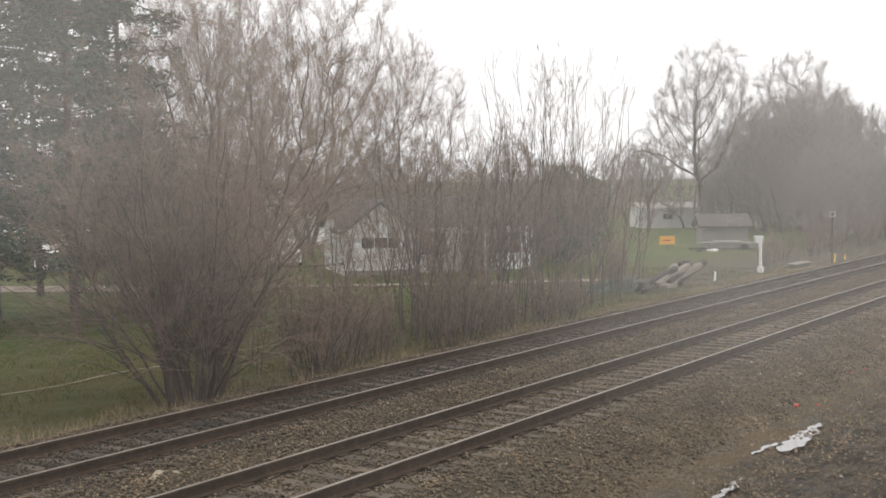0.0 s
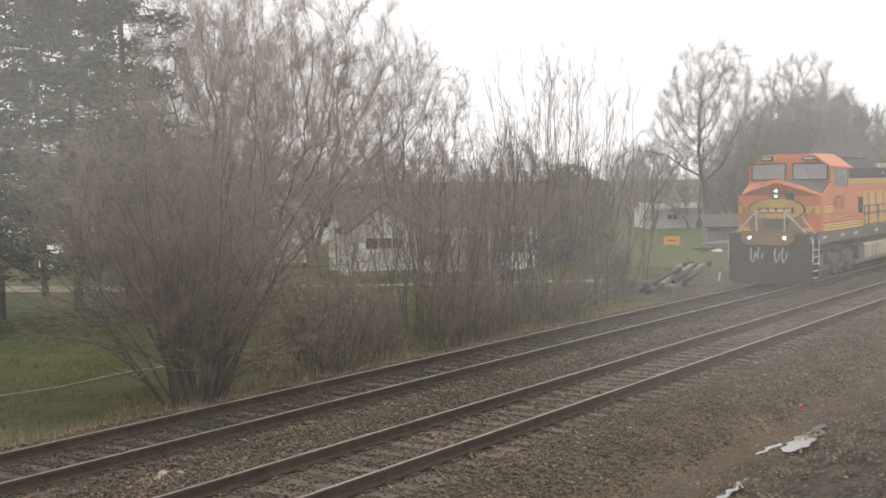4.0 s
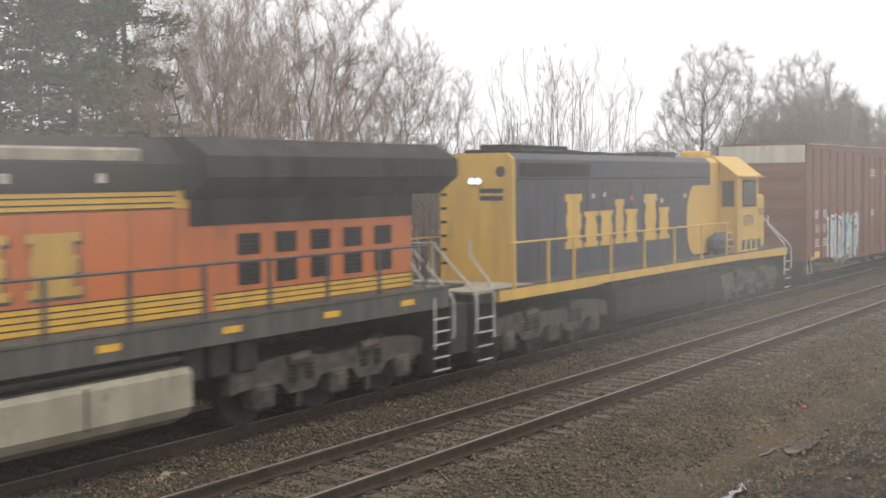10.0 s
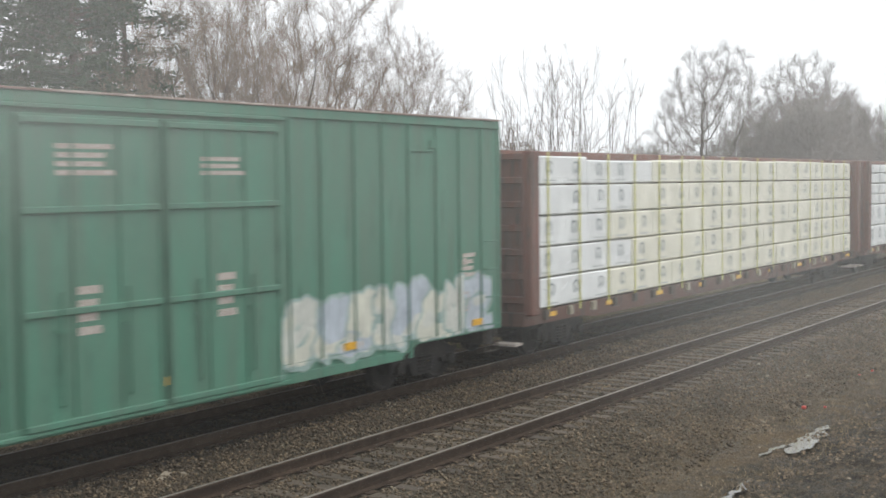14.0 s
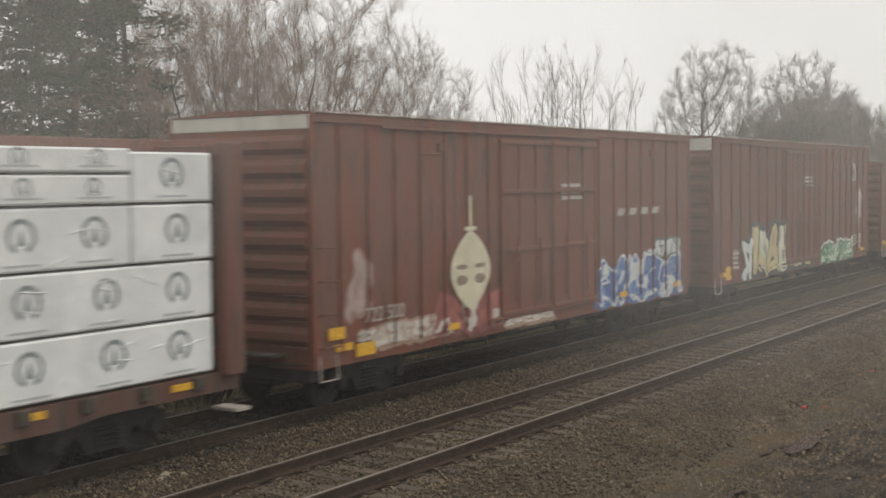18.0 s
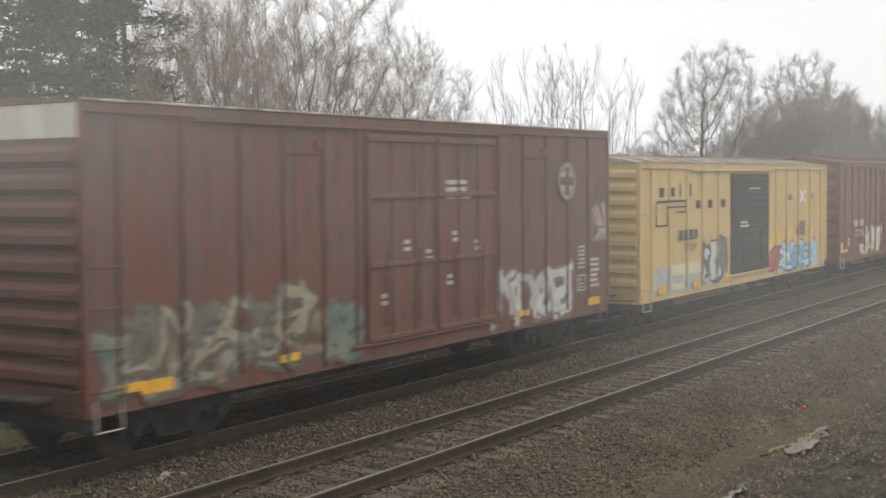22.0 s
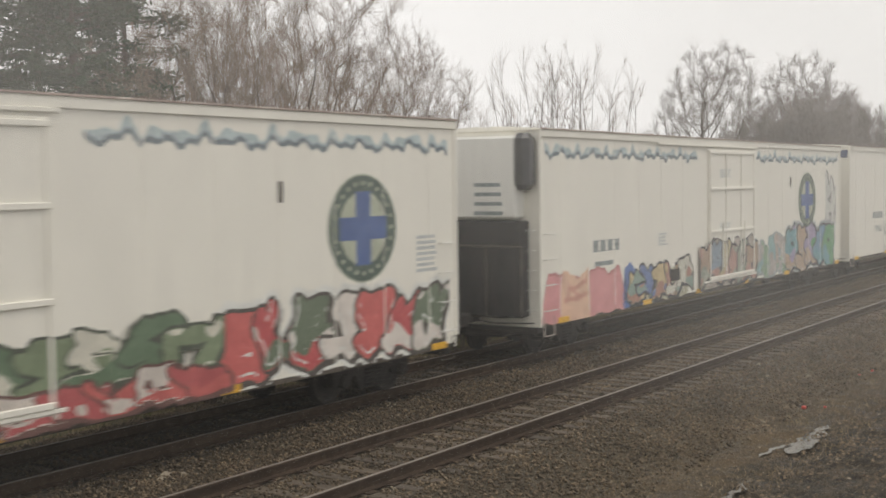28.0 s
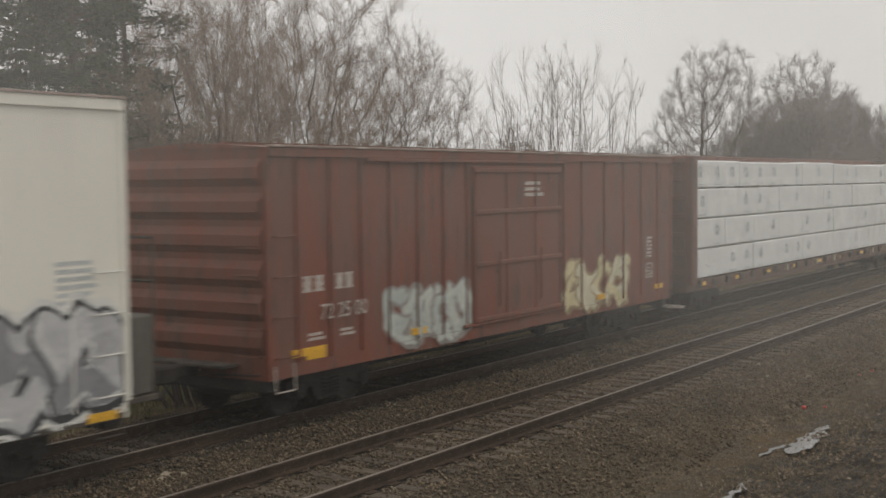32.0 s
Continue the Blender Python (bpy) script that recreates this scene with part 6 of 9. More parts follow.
    graffiti(c, 1.0, 1.4, 1.6, 2.7, [(0.34, 0.25, 0.22)], y, 17, 1, rb, (0.09, 0.045), outline=(0.25, 0.15, 0.12))
    block_letters(c, 11.3, 14.0, 2.98, 3.14, 4, y - 0.045, M_LETTER, slant=0.6, gap=0.35)
    words("car_number", "722 500", 0.36, M_LETTER, c, on_side(1.9, 1.45, y - 0.05))
    bars(c, 8.5, 9.6, 3.4, 3.8, 3, Y)
    bars(c, 1.1, 1.6, 1.15, 1.35, 2, y - 0.05)
    Geo().box(1.05, 1.6, y - 0.054, y - 0.048, 0.9, 1.12).make("yellow_plate", M_SAFETY, c)
    Geo().box(0.3, 0.75, y - 0.054, y - 0.048, 1.25, 1.45).make("yellow_plate", M_SAFETY, c)
    decals(c, 15.88, W, 0.80, 3)
    # 6: tall brown boxcar with the large cream and gold piece
    rb = [0.60, 1.43, 2.19, 3.01, 3.81, 4.59, 5.43, 6.05, 10.1, 10.87, 11.71, 12.59, 13.39, 14.1, 14.95, 15.7]
    c = boxcar("boxcar", "tall red-brown boxcar with a large cream and gold graffiti piece", 33.67, 50.1, 4.95, M_RED_B, rb, (6.3, 9.9), doubledoor=True, white_end=True, end_ribs=9, belly=False, panel_h=0.34)
    graffiti(c, 2.9, 9.1, 0.9, 2.35, [(0.50, 0.42, 0.22), (0.50, 0.52, 0.38), (0.45, 0.36, 0.2), (0.55, 0.52, 0.40)], y - 0.045, 21, 7, halo=(0.05, 0.055, 0.05))
    graffiti(c, 2.3, 3.0, 0.75, 2.2, [(0.52, 0.55, 0.52), (0.4, 0.42, 0.4)], y - 0.045, 22, 1)
    graffiti(c, 10.3, 14.1, 0.85, 1.5, [(0.06, 0.17, 0.09), (0.10, 0.24, 0.13), (0.4, 0.5, 0.35)], y - 0.045, 23, 6, halo=(0.5, 0.52, 0.45), outline=(0.03, 0.09, 0.05))
    emblem(c, 14.44, 4.0, 0.32, 0.34, y, [M_LETTER, M_LETTER, M_RED_B], ring=False)
    Geo().box(1.0, 1.45, y - 0.006, y, 0.92, 1.3).make("yellow_plate", M_SAFETY, c)
    bars(c, 8.2, 9.3, 3.55, 3.9, 3, Y)
    bars(c, 1.6, 2.1, 1.2, 1.75, 4, y)
    words("car_number", "727", 0.3, M_LETTER, c, on_side(1.8, 1.55, y - 0.004))
    bars(c, 15.0, 15.6, 1.15, 1.75, 6, y, cols=2)
    for k in range(4):
        Geo().box(14.15, 14.85, y - 0.005, y, 1.3 + k * 0.11, 1.34 + k * 0.11).make("stencil_marking", M_LETTER, c)
    graffiti(c, 14.95, 15.45, 2.3, 3.3, [(0.36, 0.30, 0.28)], y, 24, 1, outline=(0.3, 0.2, 0.18))
    decals(c, 16.43, W, 0.80, 4)
    # 7: low smooth-sided brown boxcar
    c = boxcar("boxcar", "low smooth-sided red-brown boxcar with white number stencils", 52.27, 67.8, 4.34, M_RED_B, [], (6.2, 9.25), end_ribs=9, belly=False, sill=0.84)
    words("car_number", "712750", 0.42, M_LETTER, c, on_side(1.68, 1.42, y - 0.004), squeeze=1.08)
    block_letters(c, 0.82, 2.05, 1.93, 2.23, 4, y, M_LETTER)
    block_letters(c, 11.5, 14.4, 2.78, 3.02, 4, y, M_LETTER, slant=0.5)
    g = Geo()
    g.prism([(11.45, 2.62), (14.3, 2.70), (14.45, 2.74), (11.6, 2.74)], "y", y - 0.006, y)
    g.make("emblem_swoosh", M_LETTER, c)
    graffiti(c, 9.9, 11.2, 0.95, 1.95, [(0.5, 0.5, 0.47), (0.3, 0.33, 0.3)], y, 31, 2, halo=CHALK)
    graffiti(c, 11.3, 12.3, 1.2, 1.8, [(0.36, 0.22, 0.19)], y, 32, 3, outline=(0.3, 0.18, 0.15))
    bars(c, 7.5, 8.6, 3.55, 3.85, 3, Y)
    bars(c, 0.95, 1.3, 1.05, 1.2, 2, y)
    bars(c, 2.1, 2.5, 1.1, 1.3, 2, y)
    bars(c, 13.7, 14.3, 1.2, 1.8, 6, y)
    for k in range(3):
        Geo().box(13.0, 13.5, y - 0.005, y, 1.25 + k * 0.12, 1.29 + k * 0.12).make("stencil_marking", M_LETTER, c)
    Geo().box(0.2, 0.7, y - 0.006, y, 1.12, 1.24).make("yellow_plate", M_SAFETY, c)
    for x, z in ((7.2, 1.5), (7.9, 1.8), (8.4, 1.4), (3.5, 1.9)):
        bars(c, x, x + 0.25, z, z + 0.22, 2, Y if x > 6 else y)
    decals(c, 15.53, W, 0.84, 5)
    # 8: tall boxcar with faded graffiti
    rb = [0.6, 1.8, 3.0, 4.0, 5.0, 5.9, 10.6, 11.6, 12.6, 13.6, 14.6]
    c = boxcar("boxcar", "tall maroon-brown boxcar with faded grey-green graffiti", 70.05, 85.67, 4.90, M_RED_C, rb, (6.1, 10.4), doubledoor=True, white_end=True, end_ribs=9, belly=False, sill=0.78)
    graffiti(c, 0.2, 5.9, 0.9, 1.9, [(0.15, 0.16, 0.12), (0.18, 0.12, 0.08), (0.10, 0.13, 0.12), (0.22, 0.20, 0.15)], y, 41, 7, rb, (0.09, 0.045), outline=(0.085, 0.07, 0.05), weight=0.6)
    graffiti(c, 0.6, 4.6, 1.2, 2.2, [(0.11, 0.11, 0.085), (0.24, 0.21, 0.15)], y, 44, 6, rb, (0.09, 0.045), outline=(0.10, 0.075, 0.055), weight=0.4)
    graffiti(c, 10.4, 13.7, 0.88, 2.0, [(0.34, 0.33, 0.31), (0.42, 0.41, 0.38)], y, 42, 4, rb, (0.09, 0.045), outline=(0.16, 0.10, 0.09), weight=0.6)
    emblem(c, 13.5, 3.8, 0.42, 0.42, y - 0.045, [M_FADED, M_RED_C, M_RED_C])
    bars(c, 8.6, 9.5, 3.5, 3.9, 3, Y)
    bars(c, 14.7, 15.2, 1.4, 2.1, 6, y)
    for x, z in ((7.2, 2.6), (7.9, 2.4), (8.8, 2.7), (9.6, 2.5), (6.5, 1.7), (8.6, 1.9)):
        bars(c, x, x + 0.22, z, z + 0.25, 2, Y)
    Geo().box(0.9, 1.5, y - 0.05, y - 0.045, 0.98, 1.16).make("yellow_plate", M_SAFETY, c)
    Geo().box(14.5, 15.1, y - 0.05, y - 0.045, 1.0, 1.16).make("yellow_plate", M_SAFETY, c)
    graffiti(c, 15.0, 15.35, 2.45, 3.35, [(0.34, 0.27, 0.26)], y, 43, 1, outline=(0.22, 0.14, 0.13), weight=0.5)
    decals(c, 15.62, W, 0.80, 6)
    # 9: yellow boxcar with a dark door
    rb = [0.66, 1.79, 2.99, 4.09, 5.30, 10.32, 11.4, 12.62, 13.87, 15.1]
    c = boxcar("boxcar", "pale yellow boxcar with black lettering, dark door and weathered roof", 87.53, 103.3, 4.22, M_RAILBOX, rb, (6.3, 9.55), sill=0.75, door_mat=M_BLACK, roof_mat=M_ROOF_WORN, peaked=True, end_ribs=9, belly=False)
    for k, (a, b) in enumerate(((1.15, 1.5), (1.85, 2.2), (2.5, 2.62), (3.2, 3.32))):
        block_letters(c, a, b, 3.36, 3.6 + 0.1 * (k > 1), 1, y, M_BLACK, gap=0.0)
    for a, b in ((3.6, 4.0), (4.5, 4.9), (5.5, 5.9)):
        block_letters(c, a, b, 3.02, 3.24, 1, y, M_BLACK, gap=0.0)
    g = Geo()
    for p, q in (((0.95, 3.22), (2.85, 3.28)), ((1.55, 3.08), (2.8, 3.12)), ((0.85, 2.62), (1.55, 2.66)), ((2.2, 2.94), (2.85, 2.98))):
        g.box(p[0], q[0], y - 0.05, y - 0.046, p[1], q[1])
    for x, za, zb in ((0.85, 2.62, 3.28), (1.55, 2.62, 3.1), (2.8, 2.94, 3.28)):
        g.box(x, x + 0.05, y - 0.05, y - 0.046, za, zb)
    g.make("emblem_outline", M_BLACK, c)
    block_letters(c, 2.35, 3.75, 2.22, 2.48, 4, y - 0.046, M_GRIME)
    words("car_number", "37 254", 0.3, M_GRIME, c, on_side(3.15, 1.92, y - 0.05))
    g = Geo()
    for sx in (-1, 1):
        g.prism([(12.95 - sx * 0.36, 3.02), (12.95 - sx * 0.18, 3.02), (12.95 + sx * 0.36, 3.42), (12.95 + sx * 0.18, 3.42)], "y", y - 0.052 - 0.003 * (sx > 0), y - 0.046)
    g.make("emblem_cross", M_WHITE, c)
    bars(c, 11.5, 12.1, 3.12, 3.3, 2, y - 0.003, M_DECK)
    bars(c, 13.95, 14.45, 3.12, 3.3, 2, y - 0.003, M_DECK)
    graffiti(c, 12.5, 13.3, 1.95, 2.4, [(0.10, 0.08, 0.05)], y, 57, 2, rb, (0.09, 0.045), outline=(0.16, 0.11, 0.06), weight=0.3)
    wash(c, 9.7, 15.0, 1.7, 2.35, (0.60, 0.36, 0.09), y + 0.0005, 58, 0.7, 0.75, None, rb)
    wash(c, 0.7, 6.0, 0.86, 1.62, (0.34, 0.35, 0.33), y, 51, 2.6, 0.12, None, rb)
    for x0, x1, z0, z1 in ((1.85, 2.92, 1.32, 1.6), (3.06, 4.02, 1.3, 1.62), (2.0, 2.8, 0.95, 1.1), (5.38, 5.9, 0.9, 1.5)):
        Geo().box(x0, x1, y - 0.004, y, z0, z1).make("graffiti", spray((0.52, 0.47, 0.27)), c, "pale yellow sprayed block")
    graffiti(c, 4.2, 5.9, 0.95, 2.1, [(0.07, 0.065, 0.06), (0.45, 0.45, 0.44), (0.11, 0.11, 0.11)], y, 52, 3, rb, (0.09, 0.045))
    wash(c, 9.65, 11.1, 0.86, 1.72, (0.38, 0.07, 0.055), y, 53, 1.4, 0.4, (0.06, 0.05, 0.05), rb)
    wash(c, 10.7, 14.9, 0.86, 1.85, (0.30, 0.47, 0.56), y - 0.001, 54, 1.05, 0.5, (0.06, 0.08, 0.12), rb)
    graffiti(c, 10.9, 13.9, 0.88, 1.6, [(0.50, 0.58, 0.60), (0.14, 0.34, 0.52), (0.22, 0.42, 0.55)], y - 0.002, 54, 3, rb, (0.09, 0.045), outline=(0.10, 0.16, 0.26), weight=0.7)
    wash(c, 9.7, 15.2, 0.86, 0.96, (0.5, 0.48, 0.42), y - 0.0025, 55, 0.8, 0.6, None, rb)
    bars(c, 7.6, 8.6, 3.5, 3.56, 1, -W - 0.1)
    bars(c, 6.9, 7.6, 2.4, 2.62, 2, -W - 0.1)
    for x in (1.25, 3.6, 5.95):
        g = Geo()
        g.prism([(x + 0.28 * math.cos(a * 0.5236), 1.02 + 0.13 * math.sin(a * 0.5236)) for a in range(12)], "y", y - 0.055, y - 0.046)
        g.make("yellow_plate", M_SAFETY, c)
    # 10: low brown boxcar with the cream piece
    rb = [0.7, 1.7, 2.6, 3.5, 4.3, 5.1, 5.9, 10.0, 10.9, 11.8, 12.8, 13.8, 14.8]
    c = boxcar("boxcar", "low red-brown boxcar with cream graffiti beside its door", 105.03, 120.75, 4.36, M_RED, rb, (6.2, 9.7), end_ribs=6, sill=0.72, peaked=True, belly=False)
    graffiti(c, 3.5, 5.95, 0.9, 1.95, [(0.5, 0.46, 0.34), (0.44, 0.40, 0.3), (0.55, 0.52, 0.42)], y, 61, 3, rb, (0.09, 0.045), outline=(0.2, 0.15, 0.1), weight=0.7)
    graffiti(c, 10.0, 13.3, 0.9, 1.8, [(0.5, 0.42, 0.25), (0.45, 0.38, 0.22)], y, 164, 4, rb, (0.09, 0.045), outline=(0.25, 0.15, 0.1), weight=0.7)
    graffiti(c, 2.6, 3.5, 0.9, 1.3, [(0.45, 0.42, 0.36)], y, 63, 2, rb, (0.09, 0.045), outline=(0.25, 0.15, 0.1))
    words("car_number", "722 195", 0.36, M_LETTER, c, on_side(2.6, 1.6, y - 0.05))
    block_letters(c, 1.95, 2.6, 1.98, 2.22, 2, y, M_LETTER)
    block_letters(c, 2.8, 3.4, 1.98, 2.22, 2, y, M_LETTER)
    emblem(c, 14.0, 3.8, 0.32, 0.34, y - 0.046, [M_FADED, M_RED, M_RED])
    bars(c, 8.0, 8.9, 3.5, 3.8, 3, Y)
    bars(c, 1.1, 1.5, 1.3, 1.6, 3, y)
    for x, z in ((7.0, 1.9), (7.5, 1.7), (9.2, 2.0)):
        bars(c, x, x + 0.22, z, z + 0.22, 2, Y)
    Geo().box(0.22, 0.5, y - 0.006, y, 1.05, 1.45).make("yellow_plate", M_SAFETY, c)
    decals(c, 15.72, W, 0.84, 7)
    # 11: long low brown boxcar with chalky graffiti
    rb = [0.79, 1.85, 2.95, 4.08, 5.24, 6.42, 7.7, 12.4, 13.4, 14.6, 15.75, 16.8, 17.9]
    c = boxcar("boxcar", "long low red-brown boxcar with chalky pale graffiti", 123.05, 141.8, 4.30, M_RED, rb, (7.9, 12.2), end_ribs=10, sill=0.80, peaked=True, belly=False)
    graffiti(c, 0.15, 7.5, 1.55, 2.05, [(0.36, 0.32, 0.34), (0.42, 0.38, 0.38)], y, 71, 7, rb, (0.09, 0.045), outline=(0.28, 0.2, 0.2), weight=0.7)
    graffiti(c, 0.15, 2.4, 0.9, 1.9, [(0.32, 0.33, 0.37), (0.40, 0.38, 0.38)], y, 72, 3, rb, (0.09, 0.045), outline=(0.3, 0.22, 0.22), weight=0.7)
    graffiti(c, 1.0, 1.7, 1.7, 3.1, [(0.34, 0.27, 0.27)], y, 73, 1, rb, (0.09, 0.045), outline=(0.26, 0.18, 0.17))
    graffiti(c, 5.3, 6.3, 0.95, 1.8, [(0.48, 0.40, 0.16)], y, 74, 1, rb, (0.09, 0.045), outline=(0.36, 0.3, 0.24))
    graffiti(c, 6.4, 7.6, 0.9, 1.9, [(0.40, 0.42, 0.42)], y, 75, 1, rb, (0.09, 0.045), outline=(0.28, 0.22, 0.2), weight=0.7)
    graffiti(c, 11.3, 14.2, 0.95, 1.9, [(0.33, 0.40, 0.46), (0.42, 0.44, 0.46)], y - 0.058, 76, 3, outline=(0.2, 0.22, 0.26))
    graffiti(c, 14.3, 17.0, 0.95, 1.95, [(0.36, 0.35, 0.37), (0.46, 0.44, 0.44)], y, 77, 4, rb, (0.09, 0.045), outline=(0.24, 0.18, 0.18), weight=0.7)
    words("car_number", "739", 0.36, M_LETTER, c, on_side(2.35, 1.45, y - 0.006))
    words("car_number", "996", 0.36, M_LETTER, c, on_side(3.45, 1.45, y - 0.006))
    bars(c, 2.1, 2.6, 1.2, 1.36, 2, y)
    bars(c, 3.2, 3.7, 1.2, 1.36, 2, y)
    emblem(c, 16.3, 3.72, 0.34, 0.36, y, [M_LETTER, M_LETTER, M_RED], ring=False)
    for x, z in ((8.4, 1.9), (9.4, 2.0), (9.9, 1.8), (10.2, 1.4), (11.0, 1.3)):
        bars(c, x, x + 0.3, z, z + 0.2, 2, Y)
    for z in (2.5, 3.0):
        for a, b in zip(rb[1:6], rb[2:7]):
            Geo().box(a + 0.05, b - 0.05, y - 0.02, y, z, z + 0.05).make("side_bead", M_RED, c)
    Geo().box(0.8, 1.4, y - 0.006, y, 1.05, 1.25).make("yellow_plate", M_SAFETY, c)
    decals(c, 18.75, W, 0.84, 8)
    # 15: low brown boxcar before the last lumber car
    rb = [0.69, 1.55, 2.40, 3.23, 4.11, 4.96, 5.8, 9.8, 10.68, 11.84, 12.9, 13.9, 14.9]
    c = boxcar("boxcar", "low red-brown boxcar with grey and cream graffiti", 219.55, 235.3, 4.37, M_RED, rb, (5.95, 9.6), end_ribs=6, sill=0.78, belly=False)
    graffiti(c, 3.2, 6.0, 0.9, 2.0, [(0.36, 0.39, 0.36), (0.42, 0.44, 0.40)], y, 81, 4, rb, (0.09, 0.045), outline=(0.22, 0.2, 0.18), weight=0.7)
    graffiti(c, 9.8, 13.1, 0.9, 2.05, [(0.5, 0.43, 0.25), (0.52, 0.48, 0.34)], y, 82, 4, rb, (0.09, 0.045), outline=(0.25, 0.18, 0.1), weight=0.7)
    block_letters(c, 0.82, 1.42, 2.08, 2.34, 2, y, M_LETTER)
    block_letters(c, 1.68, 2.2, 2.08, 2.34, 2, y, M_LETTER)
    words("car_number", "72 25 00", 0.36, M_LETTER, c, on_side(1.85, 1.62, y - 0.05))
    bars(c, 0.95, 1.4, 1.3, 1.45, 2, y)
    bars(c, 1.8, 2.2, 1.3, 1.45, 2, y)
    bars(c, 8.0, 8.8, 3.5, 3.85, 3, Y)
    Geo().box(0.9, 1.4, y - 0.006, y, 1.0, 1.2).make("yellow_plate", M_SAFETY, c)
    decals(c, 15.75, W, 0.84, 9)


def reefer(label, s0, s1, top, front, seed):
    """White mechanical refrigerator car."""
    L = s1 - s0
    W = 1.56
    c = boxcar("refrigerator_car", label, s0, s1, top, M_REEFER, [], (9.6, 13.3), sill=0.72, w=W, belly=False, plain_end=True, category="refrigerator car", ladder_mat=M_WHITE)
    y = -W
    for x in even(0.9, L - 0.9, 16):
        if not 9 < x < 13.6:
            Geo().box(x - 0.012, x + 0.012, y - 0.006, y, 0.9, top - 0.15).make("side_seam", M_REEFER, c)
    Geo().box(0.05, L - 0.05, y - 0.002, y, 0.72, 0.80).make("sill_plate", M_GRIME, c, "rust-stained sill")
    emblem(c, 19.9 if s0 < 160 else 18.7, 3.05 if s0 < 160 else 3.08, 0.98, 0.92, y, [spray((0.36, 0.38, 0.29)), spray((0.07, 0.10, 0.08)), spray((0.06, 0.105, 0.25))])
    vx = 17.70 if s0 < 160 else 16.85
    Geo().box(vx, vx + 0.11, y - 0.012, y, 3.52, 3.85).make("vent", M_GRIME, c)
    bars(c, 21.5, 22.2, 2.2, 2.9, 7, y, M_PRINTPALE)
    bars(c, 6.2, 6.8, 2.15, 2.5, 4, y, M_PRINTPALE)
    bars(c, 10.4, 11.4, 3.85, 4.1, 4, y - 0.055, M_PRINTPALE)
    bars(c, 10.4, 11.4, 2.35, 2.6, 4, y - 0.055, M_PRINTPALE)
    for x in [1.0, 5.5, 9.0, 12.6, 16.5, 22.2]:
        Geo().box(x - 0.25, x + 0.25, y - 0.026, y - 0.018, 0.74, 0.86).make("reflector", M_SAFETY, c)
    if front == "unit":
        Geo().box(-0.42, 0, -1.2, 1.25, 3.02, top - 0.12, 0.05).make("cooling_unit", M_WHITE, c, "white refrigeration unit")
        Geo().box(-0.46, -0.42, 0.55, 1.15, 3.4, top - 0.25, 0.02).make("radiator_grille", M_BLACK, c)
        Geo().box(-0.45, 0.02, -1.50, -1.10, 3.62, top - 0.06, 0.12).make("exhaust_cover", M_DARKGLASS, c)
        Geo().box(-0.4, 0, -1.3, 1.3, 0.95, 2.98, 0.03).make("machine_bay", M_BLACK, c)
        for x in (-0.45,):
            for yy in (-1.35, -0.5, 0.4, 1.3):
                Geo().pipe([(x, yy, 0.95), (x, yy, 2.45)], 0.02, 5).make("platform_post", M_GRIME, c)
            Geo().pipe([(x, -1.35, 2.45), (x, 1.3, 2.45)], 0.02, 5).make("platform_rail", M_GRIME, c)
        for k in range(4):
            Geo().box(-0.426, -0.42, -0.9 + 0.02 * k, -0.2, 3.1 + k * 0.2, 3.18 + k * 0.2).make("stencil_marking", M_PRINT, c)
    else:
        for k in range(7):
            Geo().box(-0.022, 0, -1.4, 1.4, 1.2 + k * 0.48, 1.27 + k * 0.48, 0.008).make("end_rib", M_REEFER, c)
        Geo().box(-0.012, 0.0, -1.5, 1.5, top - 0.4, top - 0.12).make("end_panel", spray((0.03, 0.05, 0.12)), c, "dark blue end stripe")
    return c


def icing(c, x0, x1, ztop, y, seed):
    """Blue-grey drip line sprayed under the eaves: pale wisps over a dark ragged wave."""
    rng = np.random.default_rng(seed)
    n = int((x1 - x0) / 0.035)
    x = x0 + np.arange(n) * 0.035
    mid = ztop - 0.30 + 0.06 * np.abs(np.sin(x * 1.9 + seed)) ** 3 + 0.045 * np.sin(x * 8.3) + 0.035 * np.sin(x * 17.1 + seed) + rng.normal(0, 0.012, n)
    up = 0.05 + 0.13 * np.abs(np.sin(x * 6.4 + seed)) ** 2 + 0.05 * rng.random(n)
    lo = 0.035 + 0.03 * np.abs(np.sin(x * 11 + seed))
    g = Geo()
    for i in range(n - 1):
        g.add([(x[i], y, mid[i]), (x[i + 1], y, mid[i + 1]), (x[i + 1], y, mid[i + 1] + up[i + 1]), (x[i], y, mid[i] + up[i])], [(0, 1, 2, 3)], 0)
        g.add([(x[i], y - 0.001, mid[i] - lo[i]), (x[i + 1], y - 0.001, mid[i + 1] - lo[i + 1]), (x[i + 1], y - 0.001, mid[i + 1] + 0.03), (x[i], y - 0.001, mid[i] + 0.03)], [(0, 1, 2, 3)], 1)
    g.make("graffiti", [spray((0.36, 0.43, 0.44)), spray((0.13, 0.16, 0.18))], c, "blue-grey sprayed drip line")


